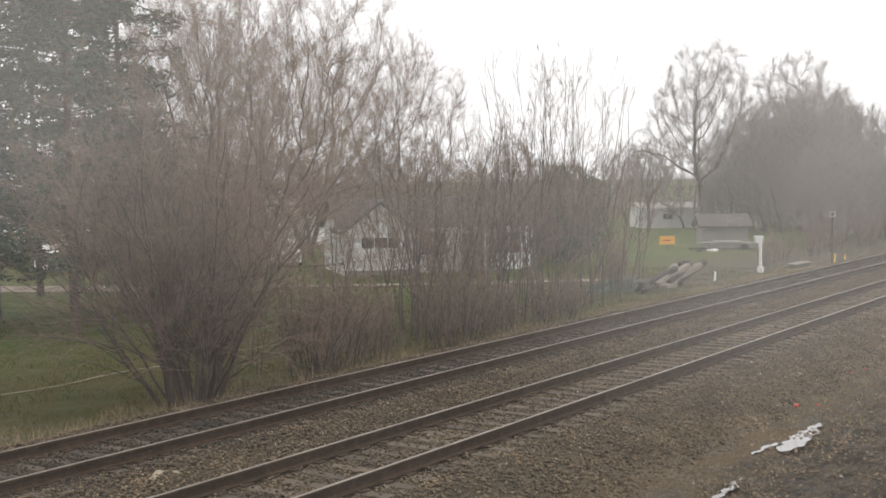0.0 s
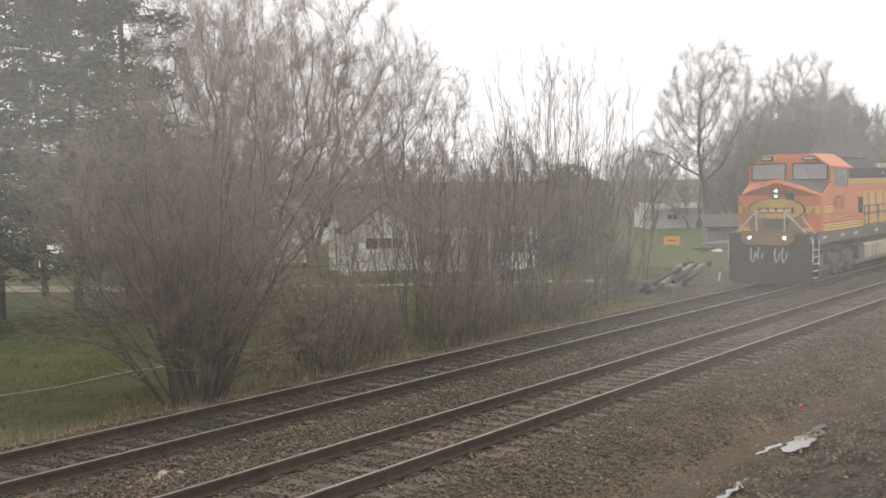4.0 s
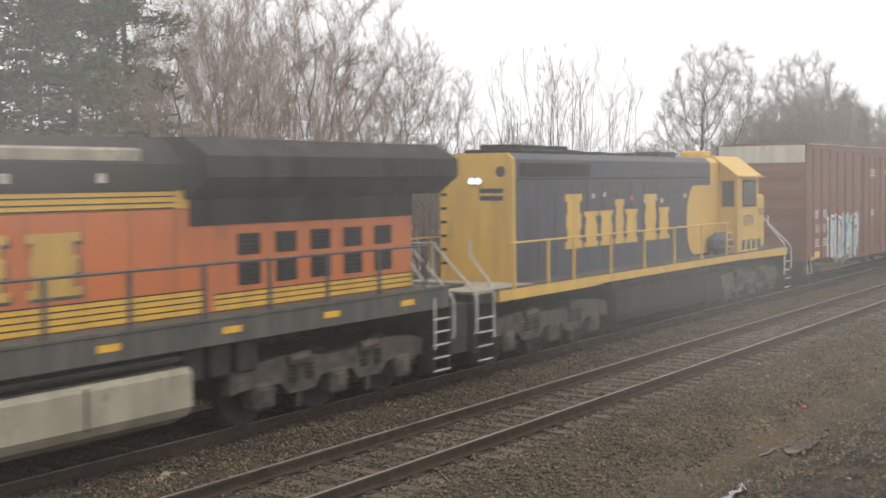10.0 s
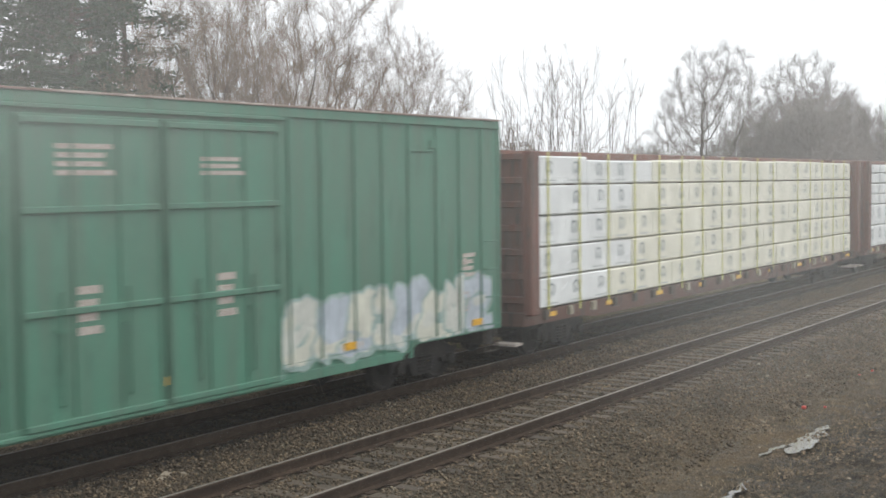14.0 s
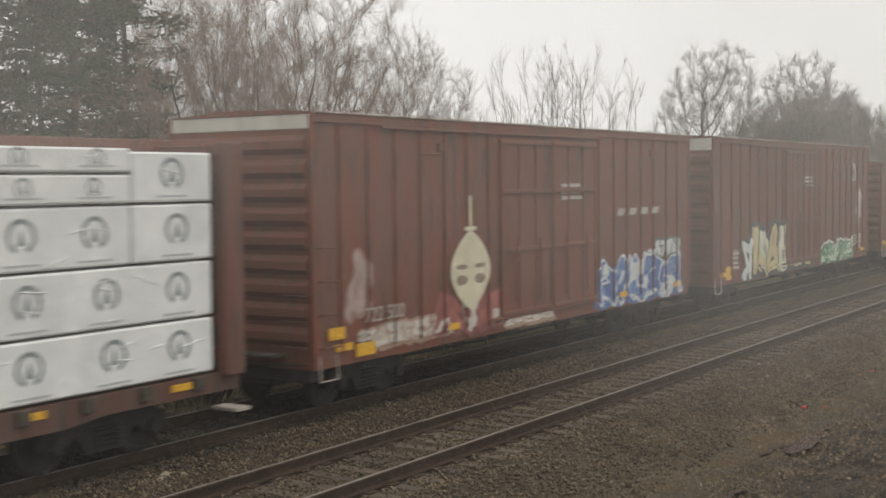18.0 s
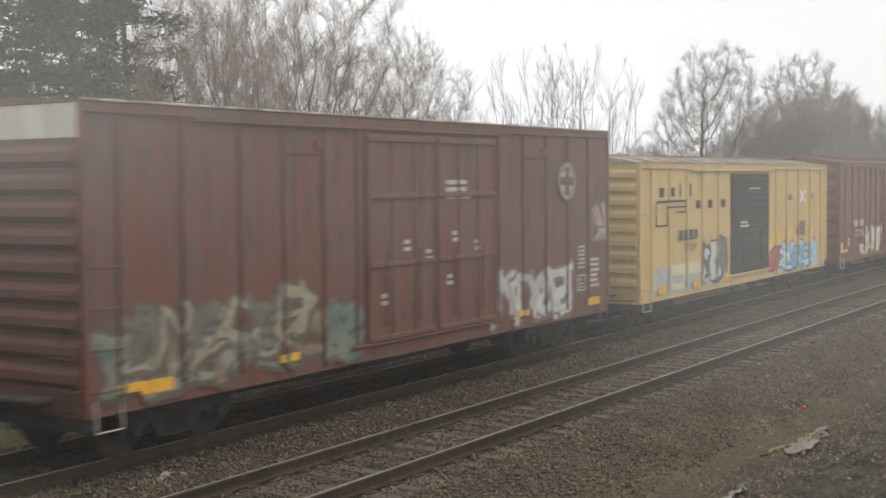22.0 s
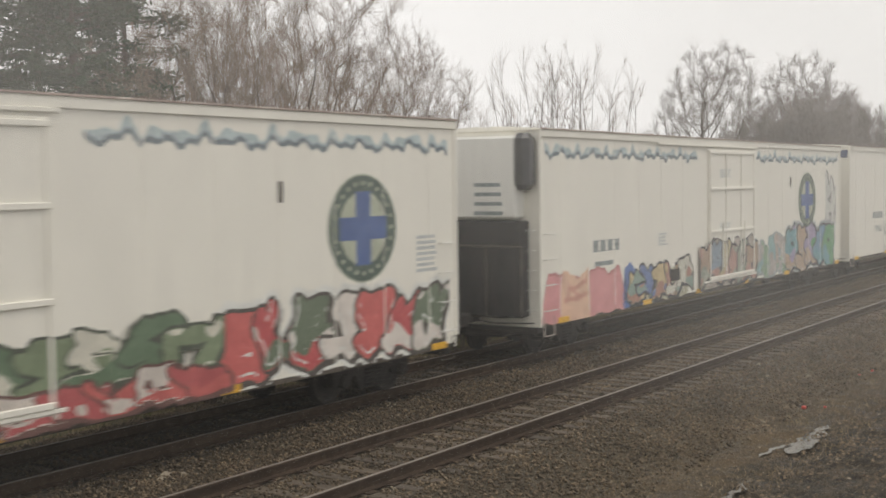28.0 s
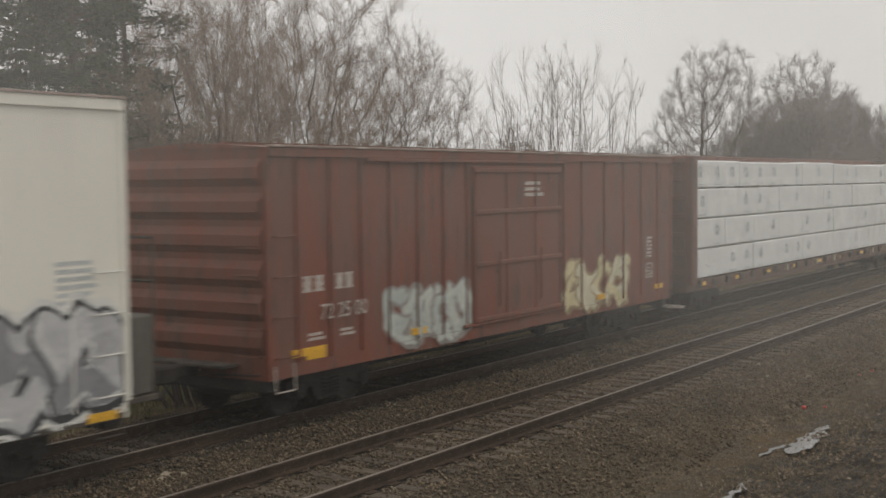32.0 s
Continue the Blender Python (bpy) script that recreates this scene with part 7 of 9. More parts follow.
def reefer_set():
    y = -1.56
    c = reefer("white refrigerator car with red and green graffiti and a round herald", 143.9, 166.7, 4.93, "plain", 1)
    graffiti(c, 0.3, 4.0, 0.8, 1.7, [(0.45, 0.42, 0.36), (0.35, 0.33, 0.3)], y, 91, 5, outline=(0.2, 0.18, 0.16))
    graffiti(c, 4.6, 8.8, 0.85, 2.05, [(0.42, 0.08, 0.07), (0.50, 0.16, 0.14), (0.10, 0.10, 0.13)], y, 92, 4, halo=(0.6, 0.6, 0.56), outline=(0.09, 0.06, 0.07))
    graffiti(c, 9.2, 16.2, 1.15, 2.0, [(0.10, 0.15, 0.09), (0.16, 0.20, 0.12), (0.5, 0.48, 0.4)], y - 0.06, 93, 8, outline=(0.06, 0.07, 0.05))
    graffiti(c, 9.2, 16.4, 0.8, 1.3, [(0.42, 0.10, 0.09), (0.5, 0.45, 0.4), (0.36, 0.08, 0.08)], y - 0.063, 94, 9, outline=(0.12, 0.06, 0.05))
    graffiti(c, 16.4, 22.4, 0.82, 2.0, [(0.48, 0.11, 0.10), (0.42, 0.08, 0.08), (0.12, 0.15, 0.10), (0.55, 0.5, 0.45)], y, 95, 7, halo=(0.6, 0.6, 0.56), outline=(0.07, 0.06, 0.05))
    icing(c, 0.2, 9.2, 4.72, y - 0.004, 1)
    icing(c, 13.9, 22.6, 4.72, y - 0.004, 2)
    c = reefer("white refrigerator car with pink and rainbow graffiti along its sill", 170.07, 192.6, 4.88, "unit", 2)
    wash(c, 0.05, 4.2, 0.76, 1.85, (0.56, 0.25, 0.25), y, 101, 1.9, 0.18, (0.4, 0.16, 0.16))
    wash(c, 0.9, 2.35, 0.7, 2.0, (0.62, 0.40, 0.29), y - 0.001, 99, 1.5, 0.25)
    graffiti(c, 1.25, 2.0, 1.1, 1.6, [(0.50, 0.26, 0.20)], y - 0.003, 102, 1, outline=(0.62, 0.40, 0.29), weight=0.8)
    wash(c, 4.1, 5.4, 0.78, 1.85, (0.09, 0.15, 0.34), y, 88, 0.8, 0.35)
    wash(c, 5.2, 8.2, 0.78, 1.6, (0.34, 0.33, 0.24), y, 89, 0.9, 0.35)
    graffiti(c, 4.4, 8.4, 0.8, 1.75, [(0.20, 0.27, 0.23), (0.12, 0.17, 0.32), (0.46, 0.36, 0.2), (0.32, 0.17, 0.13), (0.45, 0.43, 0.36)], y - 0.001, 103, 5, weight=0.85)
    wash(c, 9.0, 13.5, 0.85, 2.2, (0.34, 0.30, 0.26), y - 0.058, 87, 1.5, 0.45, (0.12, 0.11, 0.11))
    graffiti(c, 9.1, 13.4, 0.85, 2.05, [(0.32, 0.23, 0.17), (0.20, 0.25, 0.30), (0.36, 0.31, 0.19), (0.34, 0.20, 0.17), (0.26, 0.28, 0.23)], y - 0.061, 104, 6)
    graffiti(c, 13.5, 16.9, 0.8, 2.0, [(0.36, 0.33, 0.30), (0.20, 0.29, 0.2), (0.22, 0.34, 0.33), (0.37, 0.31, 0.27)], y, 105, 5, outline=(0.25, 0.28, 0.28))
    graffiti(c, 16.6, 21.7, 0.8, 2.25, [(0.13, 0.27, 0.29), (0.36, 0.27, 0.2), (0.27, 0.23, 0.33), (0.14, 0.24, 0.32), (0.10, 0.26, 0.13)], y, 128, 5, halo=(0.3, 0.32, 0.32))
    graffiti(c, 21.0, 21.9, 1.6, 3.9, [(0.5, 0.5, 0.46), (0.62, 0.6, 0.54)], y, 107, 1, outline=(0.22, 0.22, 0.21))
    icing(c, 0.2, 8.9, 4.66, y - 0.004, 3)
    icing(c, 13.6, 22.3, 4.66, y - 0.004, 4)
    block_letters(c, 2.5, 4.0, 2.18, 2.44, 4, y, M_PRINT)
    bars(c, 2.6, 3.6, 1.85, 2.02, 1, y, M_PRINT)
    Geo().box(7.0, 7.6, y - 0.02, y, 1.2, 1.5).make("vent", M_BLACK, c)
    c = reefer("clean white refrigerator car with grey bubble graffiti at its rear", 193.95, 216.6, 4.94, "plain", 3)
    graffiti(c, 15.9, 22.5, 0.85, 2.35, [(0.33, 0.33, 0.33), (0.20, 0.20, 0.21), (0.42, 0.42, 0.42)], y, 117, 6, halo=(0.6, 0.6, 0.57))
    graffiti(c, 5.2, 8.9, 0.85, 2.0, [(0.58, 0.55, 0.50), (0.66, 0.63, 0.57)], y, 112, 5, outline=(0.40, 0.39, 0.36), weight=0.5)
    graffiti(c, 13.6, 15.6, 0.95, 1.8, [(0.62, 0.60, 0.54)], y, 113, 4, outline=(0.44, 0.43, 0.40), weight=0.4)
    block_letters(c, 3.4, 5.0, 2.2, 2.45, 4, y, M_PRINT)
    # cream door leaf with rust along its foot
    for x0, x1 in ((9.74, 10.72), (10.94, 11.96), (12.18, 13.16)):
        Geo().box(x0, x1, y - 0.059, y - 0.05, 0.98, 4.5).make("door_panel", M_DOORCREAM, c, "yellowed cream door panel")
    for x in (9.95, 10.6, 11.2, 11.75, 12.4, 12.95):
        Geo().pipe([(x, y - 0.085, 1.0), (x, y - 0.085, 4.4)], 0.018, 6).make("lock_rod", M_DOORCREAM, c)
    for x, z in ((9.95, 1.75), (11.2, 2.1), (11.75, 1.75), (12.95, 2.2)):
        Geo().box(x - 0.10, x + 0.22, y - 0.11, y - 0.075, z, z + 0.05, 0.008).make("lock_handle", M_TANK, c)
    for k, (x, za, zb) in enumerate(((9.78, 1.0, 2.6), (10.75, 1.0, 1.9), (10.92, 2.5, 3.2), (11.98, 1.0, 2.3), (12.2, 2.4, 3.0), (13.1, 1.0, 2.4), (10.2, 1.0, 1.6), (12.7, 1.0, 1.7))):
        wash(c, x - 0.05, x + 0.09, za, zb, (0.50, 0.37, 0.21), y - 0.0615, 60 + k, 0.09, 0.3)
    wash(c, 9.7, 13.2, 0.84, 1.25, (0.40, 0.29, 0.16), y - 0.059, 31, 0.45, 0.6)
    wash(c, 6.9, 8.2, 0.76, 1.15, (0.46, 0.36, 0.24), y, 32, 0.5, 0.6)
    # gate and dark machinery panel on the rear platform
    L = 216.6 - 193.95
    for yy in (-1.45, -0.75, 0.1, 0.9):
        Geo().pipe([(L + 0.62, yy, 0.95), (L + 0.62, yy, 3.1)], 0.022, 5).make("platform_post", M_GRIME, c)
    for z in (1.9, 2.5, 3.1):
        Geo().pipe([(L + 0.62, -1.45, z), (L + 0.62, 0.9, z)], 0.02, 5).make("platform_rail", M_GRIME, c)
    Geo().box(L + 0.02, L + 0.6, -1.46, -0.2, 0.95, 2.05, 0.03).make("machine_cabinet", M_FRAME, c, "dark grey machinery cabinet")
    Geo().box(L + 0.02, L + 0.66, -1.5, 1.4, 0.86, 0.94, 0.01).make("crossover_platform", M_GRIME, c)
    words("car_number", "793655", 0.36, M_PRINT, c, on_side(4.25, 1.66, y - 0.006), squeeze=1.1)
    Geo().box(7.2, 7.8, y - 0.02, y, 1.50, 1.88).make("vent", M_GRIME, c)


def centerbeam(label, s0, load0, load1, s1, seed, wrap, rows, straps, ring, split=lambda x, r: False):
    """Centre-beam flat car with bulkheads > deck, bulkheads, top beam, posts; wrapped lumber bundles stacked on it."""
    rnd = random.Random(seed)
    c = thing("lumber_car", label, "flat car", "freight cars of the train")
    TRAIN.append((c, s0))
    L, a0, a1 = s1 - s0, load0 - s0, load1 - s0
    g = Geo()
    g.prism([(0, 0.78), (2.6, 0.78), (3.3, 0.70), (L - 3.3, 0.70), (L - 2.6, 0.78), (L, 0.78), (L, 1.06), (0, 1.06)], "y", -1.45, 1.45)
    g.make("deck", M_DECK, c, "rusty brown deck")
    for x in (0.02, L - 0.40):
        for sy in (-1, 1):
            Geo().box(x, x + 0.38, sy * 1.5 - 0.12, sy * 1.5 + 0.12, 1.0, 4.44, 0.03).make("bulkhead_post", M_RED_C, c)
        Geo().box(x + 0.14, x + 0.26, -1.4, 1.4, 1.0, 4.4).make("bulkhead_panel", M_RED_C, c)
        for k in range(7):
            Geo().box(x + 0.02, x + 0.36, -1.4, 1.4, 1.25 + k * 0.5, 1.4 + k * 0.5, 0.02).make("bulkhead_rib", M_RED_C, c)
    Geo().box(0, L, -0.22, 0.22, 4.30, 4.50, 0.02).make("top_beam", M_RED_C, c)
    for x in even(1.5, L - 1.5, 14):
        Geo().box(x - 0.08, x + 0.08, -0.1, 0.1, 1.0, 4.35).make("centre_post", M_RED_C, c)
    for x in even(0.9, L - 0.9, 22):
        Geo().box(x - 0.09, x + 0.09, -1.53, -1.44, 0.86, 1.06, 0.012).make("stake_pocket", M_GRIME if rnd.random() < 0.7 else M_TANK, c)
    for x in even(1.2, L - 1.2, 9):
        Geo().box(x - 0.2, x + 0.2, -1.465, -1.45, 0.9, 1.0).make("reflector", M_SAFETY, c)
    zs = [1.09 + k * (4.40 - 1.09) / rows for k in range(rows + 1)]
    for r in range(rows):
        x = a0
        while x < a1 - 0.3:
            w = rnd.choice((2.44, 3.66, 4.88))
            b = min(a1, x + w)
            if a1 - b < 1.0:
                b = a1
            halves = 2 if split(x, r) else 1
            for sy, part_k in [(i, j) for i in (-1, 1) for j in range(halves)]:
                dy = rnd.uniform(-0.02, 0.02)
                z0 = zs[r] + part_k * (zs[r + 1] - zs[r]) / halves
                z1 = z0 + (zs[r + 1] - zs[r]) / halves - 0.03 - (rnd.uniform(0, 0.10) if r == rows - 1 and part_k == halves - 1 else 0)
                y0, y1 = sorted((sy * 0.25, sy * (1.44 + dy)))
                bd = Geo().box(x + 0.012, b - 0.012, y0, y1, z0 + 0.008, z1, 0.028).make("lumber_bundle", wrap(x, r), c, "white-wrapped lumber bundle")
                if sy > 0:
                    continue
                yy = y0 - 0.004
                m = max(1, round((b - x) / 1.22))
                for q in range(m):
                    cx, cz, R = x + (q + 0.5) * (b - x) / m + rnd.uniform(-0.06, 0.06), (z0 + z1) / 2 + 0.05 / halves, (0.23 if ring > 1 else 0.16) / (1.7 if halves > 1 else 1)
                    if ring and rnd.random() < ring:
                        g = Geo()
                        n = 16
                        for i in range(n):
                            t0, t1 = i * 6.2832 / n, (i + 1) * 6.2832 / n
                            if 4.2 < (t0 + t1) / 2 < 5.2:
                                continue
                            g.add([(cx + rr * math.cos(t), yy, cz + rr * math.sin(t)) for rr, t in ((R, t0), (R, t1), (R * 0.72, t1), (R * 0.72, t0))], [(0, 1, 2, 3)])
                        g.add([(cx - R * 0.3, yy, cz - R * 0.5), (cx + R * 0.3, yy, cz - R * 0.5), (cx, yy, cz + R * 0.5)], [(0, 1, 2)])
                        g.make("wrap_print", M_PRINT, bd)
                        Geo().box(cx - 0.30, cx + 0.30, yy - 0.001, yy + 0.003, z0 + 0.07, z0 + 0.10).make("wrap_print", M_PRINTPALE, bd)
                # creases and sagging folds of the wrap
                for q in range(int((b - x) * 1.6)):
                    fx, fz = rnd.uniform(x + 0.1, b - 0.1), rnd.uniform(z0 + 0.08, z1 - 0.06)
                    w, tilt = rnd.uniform(0.12, 0.45), rnd.uniform(-0.5, 0.5)
                    if x + 0.05 < fx - w / 2 and fx + w / 2 < b - 0.05 and z0 + 0.05 < fz - abs(tilt) * w / 2 and fz + abs(tilt) * w / 2 < z1 - 0.05:
                        Geo().pipe([(fx - w / 2, y0 + 0.004, fz - tilt * w / 2), (fx, y0 - 0.004, fz), (fx + w / 2, y0 + 0.004, fz + tilt * w / 2)], 0.012, 5).make("wrap_fold", wrap(x, r), bd)
            x = b
    for x in straps(a0, a1):
        g = Geo().box(x - 0.03, x + 0.03, -1.475, -1.468, 0.95, 4.42)
        g.make("strap", M_STRAP, c)
    Geo().box(0.4, L - 0.4, -0.3, 0.3, 0.5, 0.8, 0.02).make("centre_sill", M_UNDER, c)
    for x, way in ((0.0, -1), (L, 1)):
        coupler(c, x, way)
        a, b = sorted((x, x + way * 0.3))
        Geo().box(a, b, -1.4, -0.9, 0.4, 0.45).make("stirrup_step", M_LETTER, c)
    for x in (2.3, L - 2.3):
        freight_truck(c, x, s0)
    return c


box_set()
reefer_set()
centerbeam("centre-beam flat car stacked with strapped white-wrapped lumber", -36.0, -35.45, -11.0, -10.2, 1, lambda x, r: M_WRAPB if x > 4 else M_WRAP, 5, lambda a, b: even(a + 0.5, b - 9, 11) + even(b - 6.5, b - 1, 5), 0.85)
centerbeam("centre-beam flat car stacked with white-wrapped lumber printed with round marks", -9.05, -8.55, 13.75, 14.25, 2, lambda x, r: M_WRAP, 4, lambda a, b: [], 1.1, lambda x, r: (r == 3 and x < 17.8) or (r == 2 and x < 8.6))
centerbeam("centre-beam flat car stacked with plain white-wrapped lumber", 236.6, 237.1, 260.5, 261.0, 3, lambda x, r: M_WRAP, 4, lambda a, b: [], 0.5)


# ---- bare trees and shrubs ----
def grow(rng, p, d, length, radius, steps, bend, lift):
    """All branches of one order at once: points (n, steps+1, 3) and radii."""
    n = len(p)
    pts, rad = [p], [radius]
    for i in range(steps):
        d = d + rng.normal(0, bend, (n, 3)) + np.array([0, 0, lift])
        d /= np.linalg.norm(d, axis=1, keepdims=True)
        p = p + d * (length / steps)[:, None]
        pts.append(p)
        rad.append(radius * (1 - 0.75 * (i + 1) / steps))
    return np.stack(pts, 1), np.stack(rad, 1), d


def tubes(levels, sides=3):
    """Thin prisms round the branches."""
    vs, fs, k = [], [], 0
    for pts, rad in levels:
        n, s, _ = pts.shape
        t = np.gradient(pts, axis=1)
        t /= np.linalg.norm(t, axis=2, keepdims=True) + 1e-9
        ref = np.where(np.abs(t[..., 2:3]) > 0.9, np.array([1.0, 0, 0]), np.array([0, 0, 1.0]))
        a = np.cross(t, ref)
        a /= np.linalg.norm(a, axis=2, keepdims=True) + 1e-9
        b = np.cross(t, a)
        ang = np.arange(sides) * 2 * np.pi / sides
        if sides == 2:
            # slivers: turned at random about each branch
            a, b = a * np.cos(np.arange(n) * 2.4)[:, None, None] + b * np.sin(np.arange(n) * 2.4)[:, None, None], b
        ring = pts[:, :, None, :] + rad[:, :, None, None] * (a[:, :, None, :] * np.cos(ang)[:, None] + b[:, :, None, :] * np.sin(ang)[:, None])
        vs.append(ring.reshape(-1, 3))
        base = (np.arange(n)[:, None, None] * s + np.arange(s - 1)[None, :, None]) * sides
        i0 = base + np.arange(sides)
        i1 = base + (np.arange(sides) + 1) % sides
        if sides == 2:
            i0, i1 = i0[..., :1], i1[..., :1]
        fs.append(np.stack([i0, i1, i1 + sides, i0 + sides], -1).reshape(-1, 4) + k)
        k += n * s * sides
    return np.concatenate(vs), np.concatenate(fs)


def children(rng, pts, rad, per, lo, hi, spread, len_of, frac, thin):
    """Starts, directions, lengths and radii of side branches."""
    n, s, _ = pts.shape
    m = n * per
    who = np.repeat(np.arange(n), per)
    t = rng.uniform(lo, hi, m)
    f = t * (s - 1)
    i = np.minimum(f.astype(int), s - 2)
    w = (f - i)[:, None]
    p = pts[who, i] * (1 - w) + pts[who, i + 1] * w
    d = pts[who, i + 1] - pts[who, i]
    d /= np.linalg.norm(d, axis=1, keepdims=True)
    side = rng.normal(0, 1, (m, 3))
    side -= d * np.sum(side * d, 1, keepdims=True)
    side /= np.linalg.norm(side, axis=1, keepdims=True)
    d = d + side * rng.uniform(spread * 0.6, spread * 1.3, (m, 1))
    d /= np.linalg.norm(d, axis=1, keepdims=True)
    length = len_of[who] * frac * rng.uniform(0.6, 1.25, m) * (1.15 - 0.6 * t)
    r = np.interp(t, [0, 1], [1, 0.3]) * rad[who, 0] * thin
    return p, d, length, r


def plant(name, label, category, x, y, seed, stems, height, lean, orders, twig_mat, bark=None, trunk_r=0.05, base_spread=0.3, min_r=0.004, group="", low=0.25, base=None, lift=0.05, sway=0.07, ribbon=3):
    """A bare tree or shrub > trunk (stems and limbs), crown (twigs). orders: (branches each, spread, length share, thinness, bend)."""
    rng = np.random.default_rng(seed)
    ang = (np.arange(stems) * 2.39996 + rng.uniform(-0.5, 0.5, stems) + seed)
    off = base_spread * np.sqrt(rng.random(stems))
    p = np.stack([off * np.cos(ang), off * np.sin(ang), np.zeros(stems) - 0.1], 1)
    out = rng.uniform(0.2, 1.0, stems) * lean
    d = np.stack([np.cos(ang) * out, np.sin(ang) * out, np.ones(stems)], 1)
    d /= np.linalg.norm(d, axis=1, keepdims=True)
    length = height * rng.uniform(0.75, 1.08, stems)
    rad = trunk_r * rng.uniform(0.7, 1.2, stems)
    pts, rr, _ = grow(rng, p, d, length, rad, 8, sway, 0.03)
    levels = [(pts, rr)]
    lens = length
    cur = (pts, rr)
    for j, (per, spread, frac, thin, bend) in enumerate(orders):
        p, d, lens, r = children(rng, cur[0], cur[1], per, low if j == 0 else 0.15, 0.98, spread, lens, frac, thin)
        r = np.maximum(r, min_r)
        pts, rr, _ = grow(rng, p, d, lens, r, 4 if j < len(orders) - 1 else 2, bend, lift)
        rr = np.maximum(rr, min_r * 0.6)
        levels.append((pts, rr))
        cur = (pts, rr)
    split = 2 if len(levels) > 2 else 1
    t = thing(name, label, category, group, at=pose(x, y, (ground_z(np.array(x), np.array(y)) if base is None else base)))
    v, f = tubes(levels[:split], 5)
    link("trunk", mesh_arrays("trunk", v, f, [bark or M_BARK]), t)
    v, f = np.zeros((0, 3)), np.zeros((0, 4), int)
    for j in range(split, len(levels)):
        v2, f2 = tubes(levels[j:j + 1], 2 if j >= ribbon else 3)
        v, f = np.concatenate([v, v2]), np.concatenate([f, f2 + len(v)])
    link("crown", mesh_arrays("crown", v, f, [twig_mat]), t, "fine bare twigs")
    return t


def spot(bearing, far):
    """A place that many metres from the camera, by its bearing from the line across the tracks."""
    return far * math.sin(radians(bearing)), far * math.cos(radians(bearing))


def repeat(ob, x, y, turn, size, label=""):
    z = float(ground_z(np.array(x), np.array(y)))
    c = copy_thing(ob, pose(x, y, z, 0, 0, turn) @ Matrix.Diagonal((size, size, size, 1)))
    return tagged(c, label)


# the big red-brown shrub close behind the far track
plant("shrub", "large leafless multi-stemmed shrub with red-brown twigs beside the track", "shrub", 18.7, 17.8, 11, 42, 5.7, 0.66,
      [(12, 0.75, 0.44, 0.6, 0.16), (7, 0.75, 0.52, 0.6, 0.20), (5, 0.75, 0.55, 0.7, 0.22)], M_TWIG, trunk_r=0.030, base_spread=0.62, min_r=0.0036, low=0.12, lift=0.01, sway=0.11, ribbon=9)
# low thickets along the fence line
row = random.Random(4)
LOW = plant("shrub", "leafless brown thicket shrub behind the railway track", "shrub", 22.3, 17.5, 5, 18, 2.3, 0.5,
            [(7, 0.45, 0.42, 0.55, 0.10), (6, 0.5, 0.5, 0.6, 0.12), (5, 0.5, 0.55, 0.7, 0.12)], M_TWIG_GREY, trunk_r=0.018, base_spread=0.55, min_r=0.0042, group="thicket along the track", low=0.1)
for x, y, k in ((22.9, 17.9, 0.95), (23.8, 17.8, 0.85), (25.2, 18.0, 0.75), (28.4, 17.7, 0.95), (29.6, 18.0, 0.9), (31.0, 17.8, 0.65), (34.0, 17.9, 0.7), (36.2, 18.2, 0.6), (45.4, 20.9, 0.9), (62, 20.2, 0.6), (66, 20.8, 0.7), (71, 20.6, 0.8), (76, 20.9, 0.9), (82, 20.4, 0.9), (90, 20.8, 1.0)):
    repeat(LOW, x, y, row.uniform(0, 360), k)
# slender saplings that rise above them
SAP = plant("sapling", "clump of slender leafless saplings behind the track", "tree", 27.4, 18.7, 6, 6, 5.2, 0.32,
            [(11, 0.7, 0.34, 0.5, 0.13), (5, 0.65, 0.5, 0.6, 0.16), (4, 0.6, 0.5, 0.7, 0.18)], M_TWIG_GREY, trunk_r=0.028, base_spread=0.7, min_r=0.0040, group="saplings along the track", low=0.2, lift=0.08)
WHIP = plant("sapling", "tall thin leafless saplings with few twigs", "tree", 31.2, 19.4, 8, 5, 7.2, 0.2,
             [(12, 0.55, 0.22, 0.55, 0.10), (6, 0.55, 0.48, 0.65, 0.14)], M_TWIG_GREY, trunk_r=0.020, base_spread=0.9, min_r=0.0040, group="saplings along the track", low=0.3, lift=0.1, sway=0.035)
for x, y, k in ((33.6, 19.3, 1.05), (35.4, 19.5, 1.16), (36.6, 19.9, 1.22), (38.0, 19.8, 1.25), (39.2, 19.5, 1.26), (40.8, 19.6, 1.18), (43.0, 20.2, 1.15), (28.8, 19.6, 0.95)):
    repeat(WHIP, x, y, row.uniform(0, 360), k)
for x, y, k in ((24.6, 19.2, 0.8), (29.2, 18.6, 1.0), (30.6, 19.3, 1.12), (31.8, 18.7, 1.15), (33.2, 19.5, 1.2), (35.0, 19.2, 1.15), (37.0, 19.4, 1.18), (39.2, 19.8, 1.2), (41.4, 20.0, 1.2), (46.2, 20.9, 1.15), (30.0, 20.8, 1.0), (31.2, 20.5, 1.05), (32.5, 20.9, 1.1), (33.8, 20.6, 1.05), (36.2, 21.0, 1.05), (38.2, 21.2, 1.05), (22.4, 19.8, 0.75), (26.3, 19.6, 0.85)):
    repeat(SAP, x, y, row.uniform(0, 360), k)


